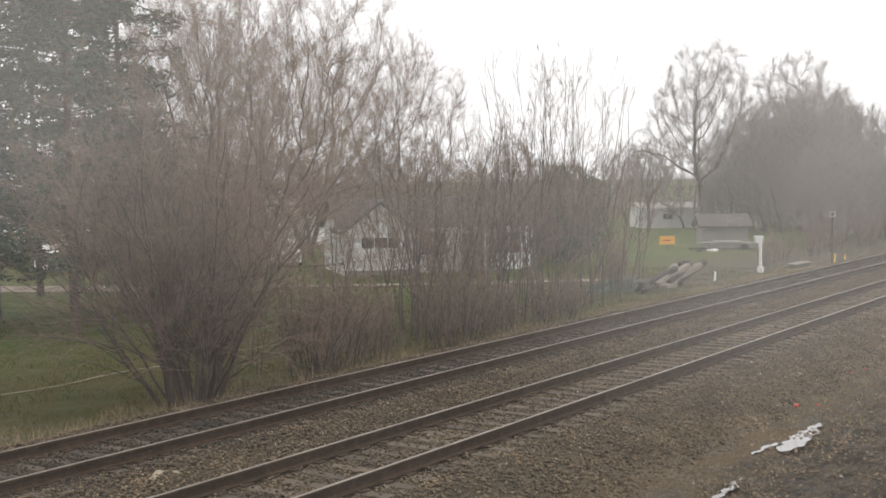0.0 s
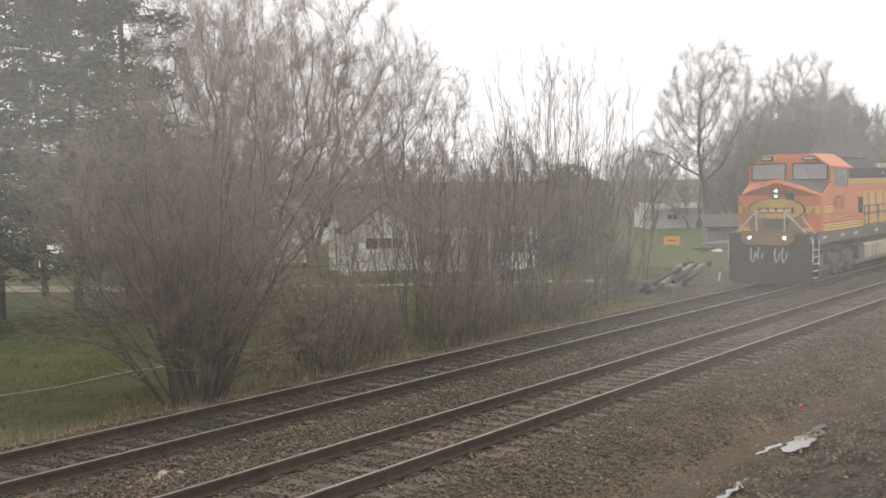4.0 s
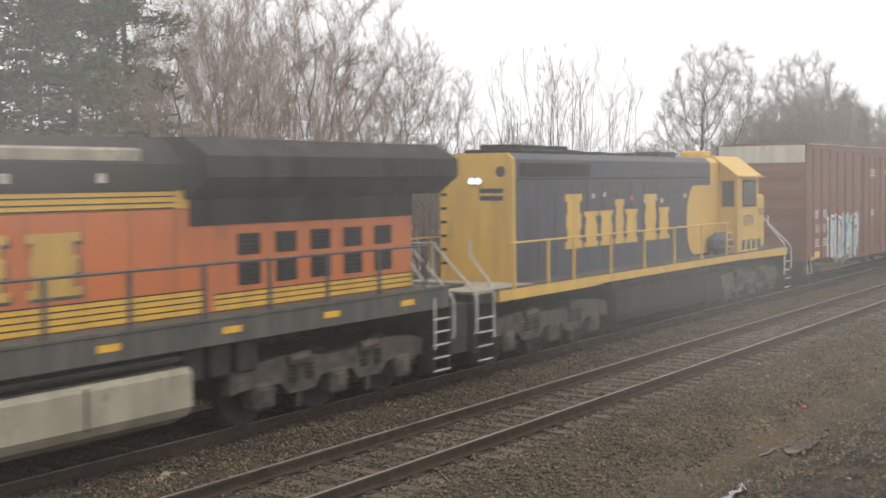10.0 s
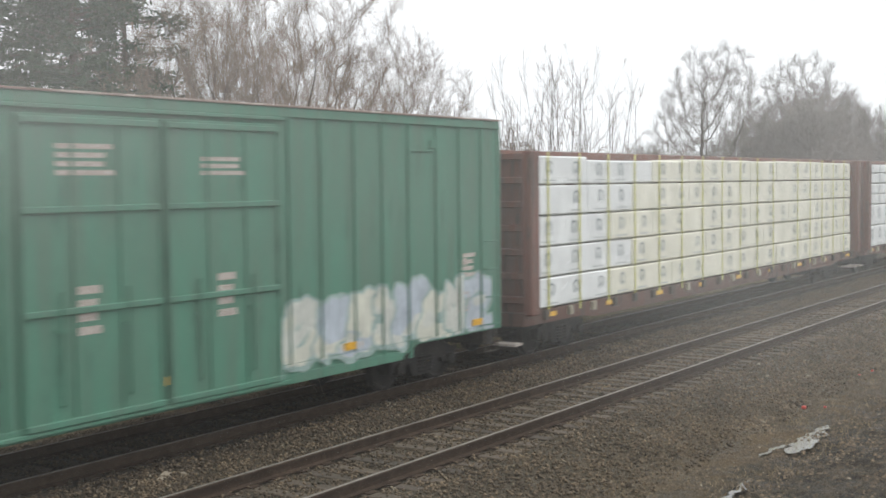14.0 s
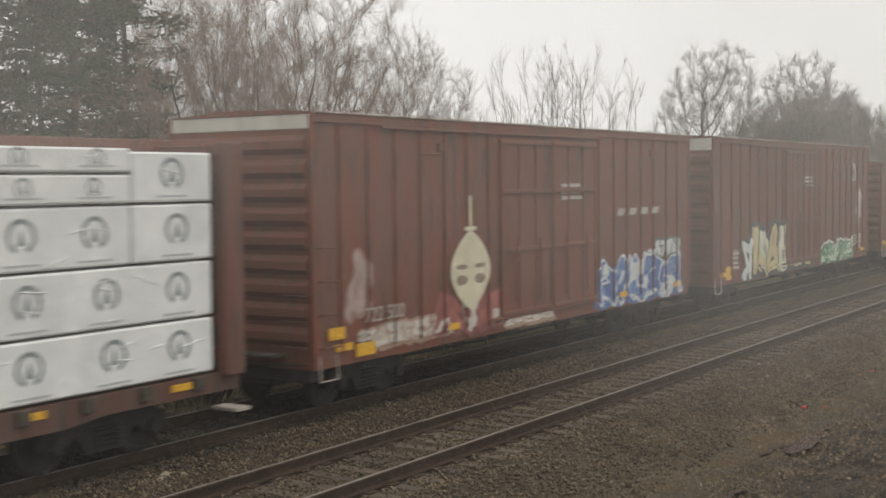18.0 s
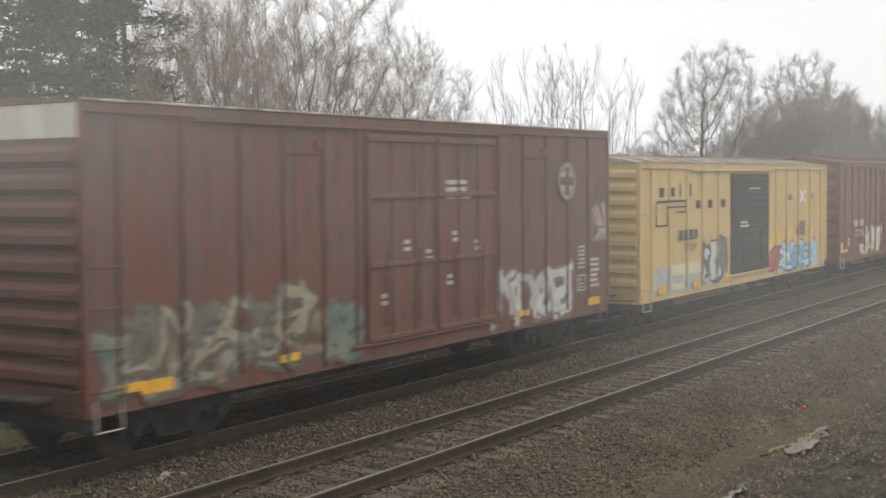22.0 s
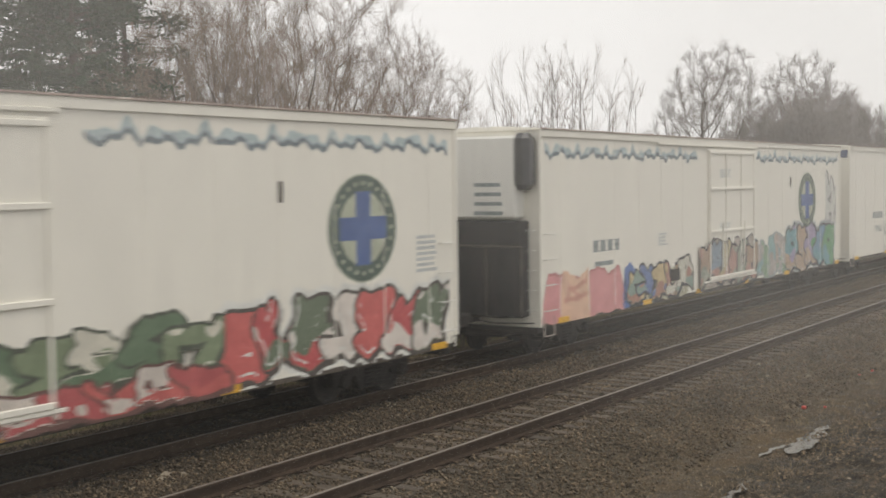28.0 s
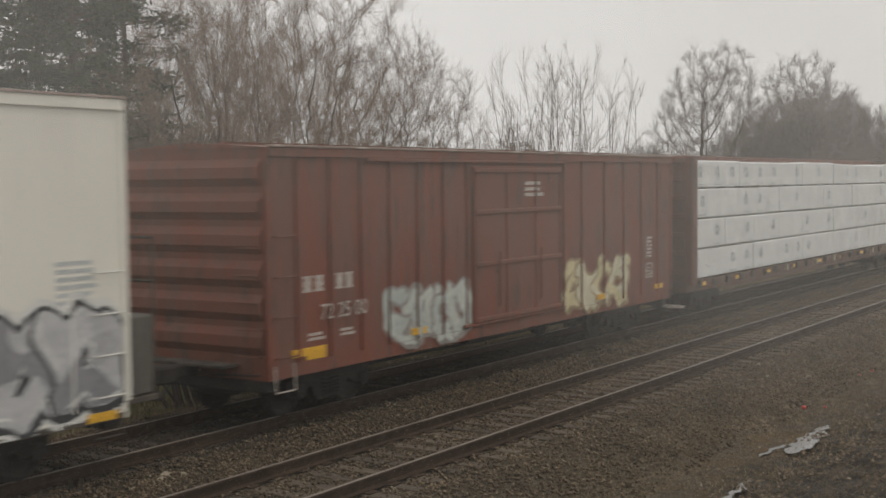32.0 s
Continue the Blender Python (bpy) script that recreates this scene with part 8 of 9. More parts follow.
def colonize(rng, points, start, step=0.42, kill=0.75, rounds=90):
    """Branch nodes that grow from the start nodes towards the points until these are reached: nodes, parents."""
    nodes = [np.array(p, float) for p in start]
    parent = [-1] * len(nodes)
    arr = np.array(nodes)
    near = np.full(len(points), 1e9)
    who = np.zeros(len(points), int)
    fresh = 0
    for _ in range(rounds):
        new_nodes = arr[fresh:]
        if len(new_nodes) == 0 or len(points) == 0:
            break
        dd = np.linalg.norm(points[:, None] - new_nodes[None], axis=2)
        m = dd.argmin(1)
        best = dd[np.arange(len(points)), m]
        upd = best < near
        near[upd], who[upd] = best[upd], m[upd] + fresh
        live = near > kill
        points, near, who = points[live], near[live], who[live]
        if len(points) == 0:
            break
        fresh = len(arr)
        pull = np.zeros((len(arr), 3))
        way = points - arr[who]
        way /= np.linalg.norm(way, axis=1, keepdims=True)
        np.add.at(pull, who, way)
        act = np.unique(who)
        d = pull[act]
        d = d / (np.linalg.norm(d, axis=1, keepdims=True) + 1e-9) + rng.normal(0, 0.17, (len(act), 3)) + np.array([0, 0, 0.02])
        up = np.array(parent)[act]
        back = arr[act] - arr[np.maximum(up, 0)]
        d += 0.38 * back / (np.linalg.norm(back, axis=1, keepdims=True) + 1e-9)
        d /= np.linalg.norm(d, axis=1, keepdims=True)
        arr = np.concatenate([arr, arr[act] + d * step])
        parent += list(act)
    return arr, np.array(parent)


def crowned_tree(x, y, seed, blobs, mat, trunks=1, fork=2.0, count=700, twigs=(4, 3), twig_len=0.9, min_r=0.006, base_r=0.2, spread=0.3, step=0.42, kill=0.75, label="", group="bare trees", name="tree"):
    """Bare tree > trunk (stem and limbs), crown (twigs). blobs: (x, y, z, radius across, radius up, share) that the crown fills."""
    rng = np.random.default_rng(seed)
    pts = []
    for bx, by, bz, ra, rz, share in blobs:
        n = int(count * share)
        u = rng.normal(0, 1, (n, 3))
        u /= np.linalg.norm(u, axis=1, keepdims=True)
        pts.append(u * (rng.random((n, 1)) ** 0.45) * np.array([ra, ra, rz]) + np.array([bx, by, bz]))
    pts = np.concatenate(pts)
    pts = pts[pts[:, 2] > 0.6]
    start = []
    for k in range(trunks):
        a = k * 2.4 + seed
        r = spread * math.sqrt((k + 0.5) / trunks)
        start.append((r * math.cos(a), r * math.sin(a), -0.1))
    base = np.array(start)
    # stems up to the fork
    nodes, par = list(base), [-1] * trunks
    for k in range(trunks):
        last, p = k, base[k]
        for q in range(max(1, int(fork / step))):
            p = p + np.array([base[k][0] * 0.10 + rng.normal(0, 0.05), base[k][1] * 0.10 + rng.normal(0, 0.05), step])
            nodes.append(p)
            par.append(last)
            last = len(nodes) - 1
    arr, par2 = colonize(rng, pts, nodes, step, kill)
    par = np.array(par + list(par2[len(nodes):]))
    n = len(arr)
    # ease the kinks
    for _ in range(4):
        mean, cnt = np.zeros((n, 3)), np.zeros(n)
        ok = np.nonzero(par >= 0)[0]
        np.add.at(mean, par[ok], arr[ok])
        np.add.at(cnt, par[ok], 1)
        inner = ok[cnt[ok] > 0]
        arr[inner] = 0.5 * arr[inner] + 0.25 * arr[par[inner]] + 0.25 * mean[inner] / cnt[inner][:, None]
    # pipe model: a limb carries the section of all that it feeds
    load = np.zeros(n)
    kids = np.bincount(par[par >= 0], minlength=n)
    load[kids == 0] = 1.0
    for i in range(n - 1, -1, -1):
        if par[i] >= 0:
            load[par[i]] += load[i]
    rad = np.maximum(min_r, base_r * (load / load.max()) ** 0.60)
    e = np.nonzero(par >= 0)[0]
    seg = np.stack([arr[par[e]], arr[e]], 1)
    rr = np.stack([np.minimum(rad[par[e]], rad[e] * 1.35), rad[e]], 1)
    thick = rad[e] > min_r * 2.2
    t = thing(name, label, "tree", group, at=pose(x, y, float(ground_z(np.array(x), np.array(y)))))
    v, f = tubes([(seg[thick], rr[thick])], 5)
    link("trunk", mesh_arrays("trunk", v, f, [M_BARK]), t)
    fine = ~thick
    v, f = tubes([(seg[fine], rr[fine])], 3)
    # twigs reach outwards and a little up
    tip = seg[load[e] < 7]
    tr = np.full((len(tip), 2), min_r)
    ln = np.full(len(tip), twig_len)
    cur = (tip, tr)
    for j, (per, frac) in enumerate(zip(twigs, (1.0, 0.75, 0.7))):
        p, d, ln, r = children(rng, cur[0], cur[1], per, 0.0, 1.0, 0.62, ln, frac, 0.85)
        a, b, _ = grow(rng, p, d, ln, np.maximum(r, min_r * 0.62), 2 if j == 0 else 1, 0.14, 0.16)
        b = np.maximum(b, min_r * 0.45)
        v2, f2 = tubes([(a, b)], 2)
        v, f = np.concatenate([v, v2]), np.concatenate([f, f2 + len(v)])
        cur = (a, b)
    link("crown", mesh_arrays("crown", v, f, [mat]), t, "fine bare twigs")
    return t


FINE = "tall leafless deciduous tree with a wide fine crown"
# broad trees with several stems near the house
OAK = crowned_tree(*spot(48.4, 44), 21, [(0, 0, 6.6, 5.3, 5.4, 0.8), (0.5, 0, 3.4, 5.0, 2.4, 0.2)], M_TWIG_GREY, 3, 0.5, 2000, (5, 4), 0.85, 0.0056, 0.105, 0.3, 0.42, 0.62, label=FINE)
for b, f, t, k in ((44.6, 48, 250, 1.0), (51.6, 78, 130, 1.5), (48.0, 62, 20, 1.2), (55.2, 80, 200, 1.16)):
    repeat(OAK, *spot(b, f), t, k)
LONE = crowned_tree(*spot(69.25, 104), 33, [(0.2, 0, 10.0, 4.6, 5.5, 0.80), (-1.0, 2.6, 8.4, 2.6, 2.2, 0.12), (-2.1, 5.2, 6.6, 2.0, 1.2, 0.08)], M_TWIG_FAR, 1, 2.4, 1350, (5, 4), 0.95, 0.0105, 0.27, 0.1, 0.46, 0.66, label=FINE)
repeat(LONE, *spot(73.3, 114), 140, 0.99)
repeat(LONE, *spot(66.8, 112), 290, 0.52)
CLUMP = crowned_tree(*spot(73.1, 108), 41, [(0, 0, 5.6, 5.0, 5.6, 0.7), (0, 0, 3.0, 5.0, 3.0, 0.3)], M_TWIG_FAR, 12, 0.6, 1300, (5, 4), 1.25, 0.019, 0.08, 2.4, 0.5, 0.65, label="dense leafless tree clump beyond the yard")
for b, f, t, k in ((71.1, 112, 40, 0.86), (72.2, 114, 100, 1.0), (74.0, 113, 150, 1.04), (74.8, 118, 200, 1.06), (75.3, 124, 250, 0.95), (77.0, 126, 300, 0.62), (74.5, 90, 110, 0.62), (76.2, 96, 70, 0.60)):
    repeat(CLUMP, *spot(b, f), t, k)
# the far belt of trees that closes the view
belt = random.Random(9)
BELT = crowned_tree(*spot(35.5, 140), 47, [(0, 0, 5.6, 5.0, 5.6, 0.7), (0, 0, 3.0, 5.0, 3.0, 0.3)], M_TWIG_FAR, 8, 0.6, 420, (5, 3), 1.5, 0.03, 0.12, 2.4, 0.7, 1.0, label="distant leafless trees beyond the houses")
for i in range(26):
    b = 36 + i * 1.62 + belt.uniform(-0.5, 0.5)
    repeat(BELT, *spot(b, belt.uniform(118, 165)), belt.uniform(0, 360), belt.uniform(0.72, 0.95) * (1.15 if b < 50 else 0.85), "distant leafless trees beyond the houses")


def conifer(x, y, h, seed):
    """Pine > trunk, crown (drooping boughs of needle tufts)."""
    rng = np.random.default_rng(seed)
    t = thing("pine_tree", "tall dark green pine with layered open boughs", "tree", "pines", at=pose(x, y, float(ground_z(np.array(x), np.array(y)))))
    p = np.zeros((1, 3))
    trunk, tr, _ = grow(rng, p, np.array([[0, 0, 1.0]]), np.array([h]), np.array([0.2]), 10, 0.015, 0.02)
    n = 200
    u = np.sort(rng.uniform(0.08, 0.99, n) + 0.02 * np.sin(np.arange(n) * 0.9))
    a = rng.uniform(0, 6.283, n)
    p = np.stack([0 * u, 0 * u, u * h], 1)
    d = np.stack([np.cos(a), np.sin(a), rng.uniform(0.0, 0.35, n)], 1)
    ln = (0.10 + 0.9 * (1 - u) ** 0.8) * h * 0.21 * rng.uniform(0.6, 1.2, n)
    b, br, _ = grow(rng, p, d, ln, 0.03 + 0 * u, 5, 0.08, -0.03)
    v, f = tubes([(trunk, tr), (b, br)], 4)
    link("trunk", mesh_arrays("trunk", v, f, [M_BARK]), t)
    # tufts along each bough
    p, d, l2, r2 = children(rng, b, br, 10, 0.25, 1.0, 0.9, ln, 0.0, 1.0)
    m = len(p)
    c = 8
    q = np.repeat(p, c, 0) + rng.normal(0, 0.17, (m * c, 3)) * np.array([1, 1, 0.55])
    w = rng.normal(0, 1, (m * c, 3)) * np.array([1, 1, 0.5])
    w /= np.linalg.norm(w, axis=1, keepdims=True)
    s = np.cross(w, rng.normal(0, 1, (m * c, 3)))
    s /= np.linalg.norm(s, axis=1, keepdims=True)
    e = rng.uniform(0.2, 0.48, (m * c, 1))
    verts = np.stack([q - s * 0.042, q + s * 0.042, q + w * e], 1).reshape(-1, 3)
    link("crown", mesh_arrays("crown", verts, np.arange(len(verts)).reshape(-1, 3), [M_NEEDLE]), t, "dark green needles")
    return t


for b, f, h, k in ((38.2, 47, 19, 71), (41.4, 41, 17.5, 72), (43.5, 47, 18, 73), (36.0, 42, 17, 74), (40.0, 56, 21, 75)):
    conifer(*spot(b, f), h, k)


# ---- beyond the track: houses, yard things ----
def house(name, label, x, y, turn, w, d, eave, ridge, wall, roof, windows, door=None, base=-0.95, trim=None):
    """House > walls, roof halves, gables, windows (> frame, pane), door. Front faces local -y."""
    h = thing(name, label, "house", "houses beyond the track", at=pose(x, y, base, 0, 0, turn))
    t = 0.15
    Geo().box(-w / 2, w / 2, -d / 2, -d / 2 + t, 0, eave).make("wall", wall, h)
    Geo().box(-w / 2, w / 2, d / 2 - t, d / 2, 0, eave).make("wall", wall, h)
    for sx in (-1, 1):
        a, b = sorted((sx * w / 2, sx * (w / 2 - t)))
        Geo().prism([(-d / 2 + t, 0), (d / 2 - t, 0), (d / 2 - t, eave), (0, ridge - 0.06), (-d / 2 + t, eave)], "x", a, b).make("gable_wall", wall, h)
    for sy in (-1, 1):
        o = 0.3
        sl = (ridge - eave) / (d / 2)
        Geo().prism([(sy * (d / 2 + o), eave - sl * o), (0, ridge), (0, ridge + 0.12), (sy * (d / 2 + o), eave - sl * o + 0.12)], "x", -w / 2 - o, w / 2 + o).make("roof", roof, h)
        Geo().box(-w / 2 - o, w / 2 + o, min(sy * (d / 2 + o), sy * (d / 2 + o + 0.08)), max(sy * (d / 2 + o), sy * (d / 2 + o + 0.08)), eave - sl * o - 0.02, eave - sl * o + 0.1).make("gutter", trim or M_SIDING, h)
    z = 0.1
    while z < eave - 0.05:
        Geo().box(-w / 2 - 0.012, w / 2 + 0.012, -d / 2 - 0.012, -d / 2, z, z + 0.02).make("siding_lap", wall, h)
        z += 0.36
    for face, u, z0, ww, hh in windows:
        if face == "f":
            win = Geo().box(u - ww / 2, u + ww / 2, -d / 2 - 0.02, -d / 2 + 0.01, z0, z0 + hh).make("window", M_DARKGLASS, h)
            for bx in ((u - ww / 2 - 0.06, u - ww / 2, z0 - 0.06, z0 + hh + 0.06), (u + ww / 2, u + ww / 2 + 0.06, z0 - 0.06, z0 + hh + 0.06), (u - ww / 2, u + ww / 2, z0 + hh, z0 + hh + 0.06), (u - ww / 2, u + ww / 2, z0 - 0.06, z0), (u - 0.02, u + 0.02, z0, z0 + hh)):
                Geo().box(bx[0], bx[1], -d / 2 - 0.04, -d / 2 + 0.0, bx[2], bx[3]).make("window_frame", M_SIDING, win)
        else:
            sx = -1 if face == "l" else 1
            a, b = sorted((sx * w / 2 - sx * 0.01, sx * (w / 2 + 0.02)))
            win = Geo().box(a, b, u - ww / 2, u + ww / 2, z0, z0 + hh).make("window", M_DARKGLASS, h)
            a, b = sorted((sx * w / 2, sx * (w / 2 + 0.04)))
            for bx in ((u - ww / 2 - 0.06, u - ww / 2, z0 - 0.06, z0 + hh + 0.06), (u + ww / 2, u + ww / 2 + 0.06, z0 - 0.06, z0 + hh + 0.06), (u - ww / 2, u + ww / 2, z0 + hh, z0 + hh + 0.06), (u - ww / 2, u + ww / 2, z0 - 0.06, z0)):
                Geo().box(a, b, bx[0], bx[1], bx[2], bx[3]).make("window_frame", M_SIDING, win)
    if door is not None:
        dr = Geo().box(door - 0.5, door + 0.5, -d / 2 - 0.03, -d / 2 + 0.01, 0.02, 2.05).make("door", M_SHED, h)
    return h


# white house behind the thicket, with a gabled wing towards the track
main = house("house", "white single-storey house with a gabled wing, half hidden by shrubs", 56.3, 36.7, -43.4, 10.0, 6.0, 2.4, 3.7, M_SIDING, M_ROOF,
             [("f", -0.4, 1.0, 1.2, 1.1), ("f", 3.6, 1.0, 1.2, 1.1)], door=1.6)
Geo().prism([(-5.0, 0), (-1.6, 0), (-1.6, 2.35), (-3.3, 3.62), (-5.0, 2.35)], "y", -3.9, -3.0).make("gable_wing", M_SIDING, main, "white gable end")
for sx in (-1, 1):
    Geo().prism([(-3.3 + sx * 1.95, 2.14), (-3.3, 3.62), (-3.3, 3.74), (-3.3 + sx * 1.95, 2.26)], "y", -4.15, -0.5).make("wing_roof", M_ROOF, main)
wing = Geo().box(-4.3, -2.3, -3.93, -3.89, 1.45, 1.95).make("wing_window", M_DARKGLASS, main)
for x in (-4.3, -3.63, -2.96, -2.34):
    Geo().box(x, x + 0.05, -3.95, -3.91, 1.4, 2.0).make("window_frame", M_SIDING, wing)
Geo().box(-4.9, -1.7, -3.94, -3.9, 0.0, 0.35).make("wing_base", M_SHED, main)
house("house", "pale low-roofed house across the lawn", 114, 47.2, -52, 5.6, 4.5, 1.9, 2.3, M_SIDING, M_CONCRETE, [("f", -0.3, 0.9, 0.9, 0.45)])
M_SHEDROOF = surface("brown_shed_roof", (0.085, 0.068, 0.058), (0.060, 0.050, 0.045), rough=0.95)
house("shed", "weathered grey yard shed with a low brown roof", 81.3, 29.6, -60, 2.9, 2.8, 1.6, 2.2, M_SHED, M_SHEDROOF, [], door=0.6, trim=M_SHEDROOF)
Geo().box(-0.3, 0.3, -0.25, 0.25, 0, 0.85, 0.04).make("utility_box", M_SIDING).matrix_basis = pose(81.6, 27.2, -0.93, 0, 0, -60)
tagged(bpy.data.objects["utility_box"], "white utility box standing beside the shed", "utility box")
house("house", "grey house seen through the trees", 60, 74, 30, 12, 7.5, 4.6, 7.0, M_SIDING, M_ROOF, [("f", -3.4, 1.0, 1.3, 1.2), ("f", 0, 1.0, 1.3, 1.2), ("f", 3.4, 1.0, 1.3, 1.2), ("f", -3.4, 3.0, 1.3, 1.1), ("f", 3.4, 3.0, 1.3, 1.1)])
house("house", "white house seen through the trees", 78, 62, 10, 8, 6, 2.6, 4.2, M_SIDING, M_ROOF, [("f", -2, 1.0, 1.3, 1.1), ("f", 2, 1.0, 1.3, 1.1)])


def strip(name, label, pts, width, mat, z=-0.86):
    g = Geo()
    for (x0, y0), (x1, y1) in zip(pts[:-1], pts[1:]):
        d = Vector((x1 - x0, y1 - y0)).normalized()
        n = Vector((-d.y, d.x)) * width / 2
        zz = lambda x, y: float(ground_z(np.array(x), np.array(y))) + 0.07
        a, b = zz(x0, y0), zz(x1, y1)
        g.add([(x0 + n.x, y0 + n.y, a), (x0 - n.x, y0 - n.y, a), (x1 - n.x, y1 - n.y, b), (x1 + n.x, y1 + n.y, b),
               (x0 + n.x, y0 + n.y, a - 0.2), (x0 - n.x, y0 - n.y, a - 0.2), (x1 - n.x, y1 - n.y, b - 0.2), (x1 + n.x, y1 + n.y, b - 0.2)], [(0, 1, 2, 3), (0, 4, 5, 1), (2, 6, 7, 3), (1, 5, 6, 2), (0, 3, 7, 4)])
    return tagged(g.make(name, mat), label, "road", kind="structure")


strip("road", "pale gravel lane across the lawn", [(30, 60), (37.2, 46.6), (40.2, 41.3), (41.2, 39.4)], 3.2, M_GRAVEL)
strip("path", "narrow gravel path across the lawn", [(41.4, 39.0), (43.3, 36.4), (47.5, 28.5), (51, 23.5)], 1.1, M_GRAVEL)


def post():
    p = thing("marker_post", "white-painted post with a thicker foot beside the track", "post", at=pose(57.6, 19.1, -0.68))
    Geo().box(-0.055, 0.055, -0.055, 0.055, 0.30, 1.72, 0.015).make("shaft", M_WHITE, p)
    Geo().box(-0.13, 0.13, -0.13, 0.13, 0.0, 0.34, 0.04).make("foot", M_WHITE, p)


post()


def beams():
    """Untidy pile of old railway ties beside the track, some propped on others."""
    rnd = random.Random(8)
    low = [(46.6, 19.9, 12, 0), (47.7, 20.5, 20, 0), (46.9, 20.2, 15, 1), (48.6, 19.8, 8, 0), (50.2, 20.3, 30, 0), (49.6, 21.0, 5, 0), (47.6, 21.1, 14, 1)]
    for k, (x, y, turn, up) in enumerate(low):
        o = Geo().box(-1.25, 1.25, -0.12, 0.12, 0.0, 0.2, 0.015).make("timber", M_TIE_PALE if k == 3 else M_TIE_DARK)
        tagged(o, "old weathered timber dumped beside the track", "timber", "stack of old timbers")
        o.matrix_basis = pose(x, y, -0.66 + 0.2 * up, 0, 0, turn)
    for k in range(6):
        o = Geo().box(-1.2, 1.2, -0.12, 0.12, 0.0, 0.2, 0.015).make("timber", M_TIE_PALE if k in (1, 2, 4) else M_TIE_DARK)
        tagged(o, "old weathered timber propped up on the pile beside the track", "timber", "stack of old timbers")
        o.matrix_basis = pose(47.9 + k * 0.52, 20.0 - k * 0.06, -0.28 + 0.04 * (k % 2), 0, -13 - 2 * (k % 3), -4 + rnd.uniform(-9, 9))
    for k in range(2):
        o = Geo().pipe([(0, 0, -0.1), (0.02, 0, 0.75)], 0.16, 10).make("stump", M_TIE_DARK)
        tagged(o, "short weathered post stump in the grass", "stump", "stumps in the yard")
        o.matrix_basis = pose(53.0 + k * 1.2, 21.2 + 0.2 * k, -0.68)
    o = Geo().box(-0.06, 0.06, -0.03, 0.03, 0, 0.42, 0.01).make("white_stake", M_WHITE)
    tagged(o, "short white stake leaning beside the timbers", "stake")
    o.matrix_basis = pose(52.4, 19.4, -0.66, 0, 18, 0)


beams()


def tarp_heap():
    """Lumpy heap under a dark green tarpaulin."""
    rng = np.random.default_rng(12)
    n, m = 26, 14
    g = Geo()
    pts = []
    for i in range(n + 1):
        u = i / n
        for j in range(m + 1):
            a = math.pi * j / m
            r = math.sin(math.pi * u) ** 0.6
            k = 1 + 0.16 * math.sin(7 * u + 3 * a) + 0.10 * math.sin(17 * u - 5 * a) + rng.normal(0, 0.03)
            pts.append(((u - 0.5) * 3.4, -math.cos(a) * 0.75 * r * k, math.sin(a) * 0.62 * r * k))
    g.add(pts, [(i * (m + 1) + j, (i + 1) * (m + 1) + j, (i + 1) * (m + 1) + j + 1, i * (m + 1) + j + 1) for i in range(n) for j in range(m)])
    o = g.make("tarpaulin_heap", surface("dark_green_tarpaulin", (0.035, 0.05, 0.032), (0.055, 0.068, 0.045), scale=3, rough=0.6, bump=0.3, fine=12))
    tagged(o, "lumpy heap under a dark green tarpaulin", "tarpaulin")
    o.matrix_basis = pose(*HEAP, -0.76, 0, 0, -30)


HEAP = (46.0, 20.9)
tarp_heap()


def sign():
    s = thing("yard_sign", "orange-yellow sign board on a thin post", "sign", at=pose(77.0, 31.7, -0.92, 0, 0, -65))
    Geo().pipe([(0, 0.03, 0), (0, 0.03, 0.9)], 0.03, 6).make("sign_post", M_GRIME, s)
    Geo().box(-0.5, 0.5, -0.02, 0.02, 0.42, 0.96, 0.01).make("sign_board", M_SIGN, s)
    Geo().box(-0.25, 0.25, -0.026, -0.02, 0.64, 0.74).make("sign_bar", M_REDDOT, s)


sign()


def trailer(x, y, turn, label):
    t = thing("boat_trailer", label, "trailer", at=pose(x, y, -0.92, 0, 0, turn))
    g = Geo().loft([[(-1.9, -0.15, 0.55), (-1.9, 0.15, 0.55), (-1.9, 0.15, 0.62), (-1.9, -0.15, 0.62)], [(-1.1, -0.55, 0.28), (-1.1, 0.55, 0.28), (-1.1, 0.65, 0.66), (-1.1, -0.65, 0.66)], [(1.8, -0.6, 0.28), (1.8, 0.6, 0.28), (1.8, 0.7, 0.62), (1.8, -0.7, 0.62)]])
    g.make("hull", M_SHED, t, "dark grey hull under a cover")
    Geo().box(-2.4, 1.7, -0.06, 0.06, 0.2, 0.3).make("drawbar", M_GRIME, t)
    for sy in (-1, 1):
        Geo().wheel(0.9, sy * 0.75, 0.3, [(0.0, -0.1), (0.28, -0.1), (0.3, -0.06), (0.3, 0.06), (0.28, 0.1), (0.0, 0.1)], 16).make("wheel", M_UNDER, t)
    Geo().box(-0.9, 0.9, -0.5, 0.5, 0.6, 0.74, 0.06).make("cover", M_SHED, t)
    return t


trailer(76.8, 27.6, -60, "grey covered boat on a trailer in the yard")


def line_sign():
    """Square board on a pole beside the line."""
    p = thing("line_sign", "small grey square sign with a dark middle on a thin pole", "sign", at=pose(65.2, 17.9, -0.66, 0, 0, -72))
    Geo().pipe([(0, 0, 0), (0, 0, 2.72)], 0.025, 8).make("pole", M_GRIME, p)
    Geo().box(-0.17, 0.17, -0.07, -0.045, 2.38, 2.68, 0.004).make("sign_border", M_CONCRETE, p, "pale grey border")
    Geo().box(-0.06, 0.06, -0.076, -0.069, 2.46, 2.60).make("sign_middle", M_GRIME, p, "dark middle")


line_sign()


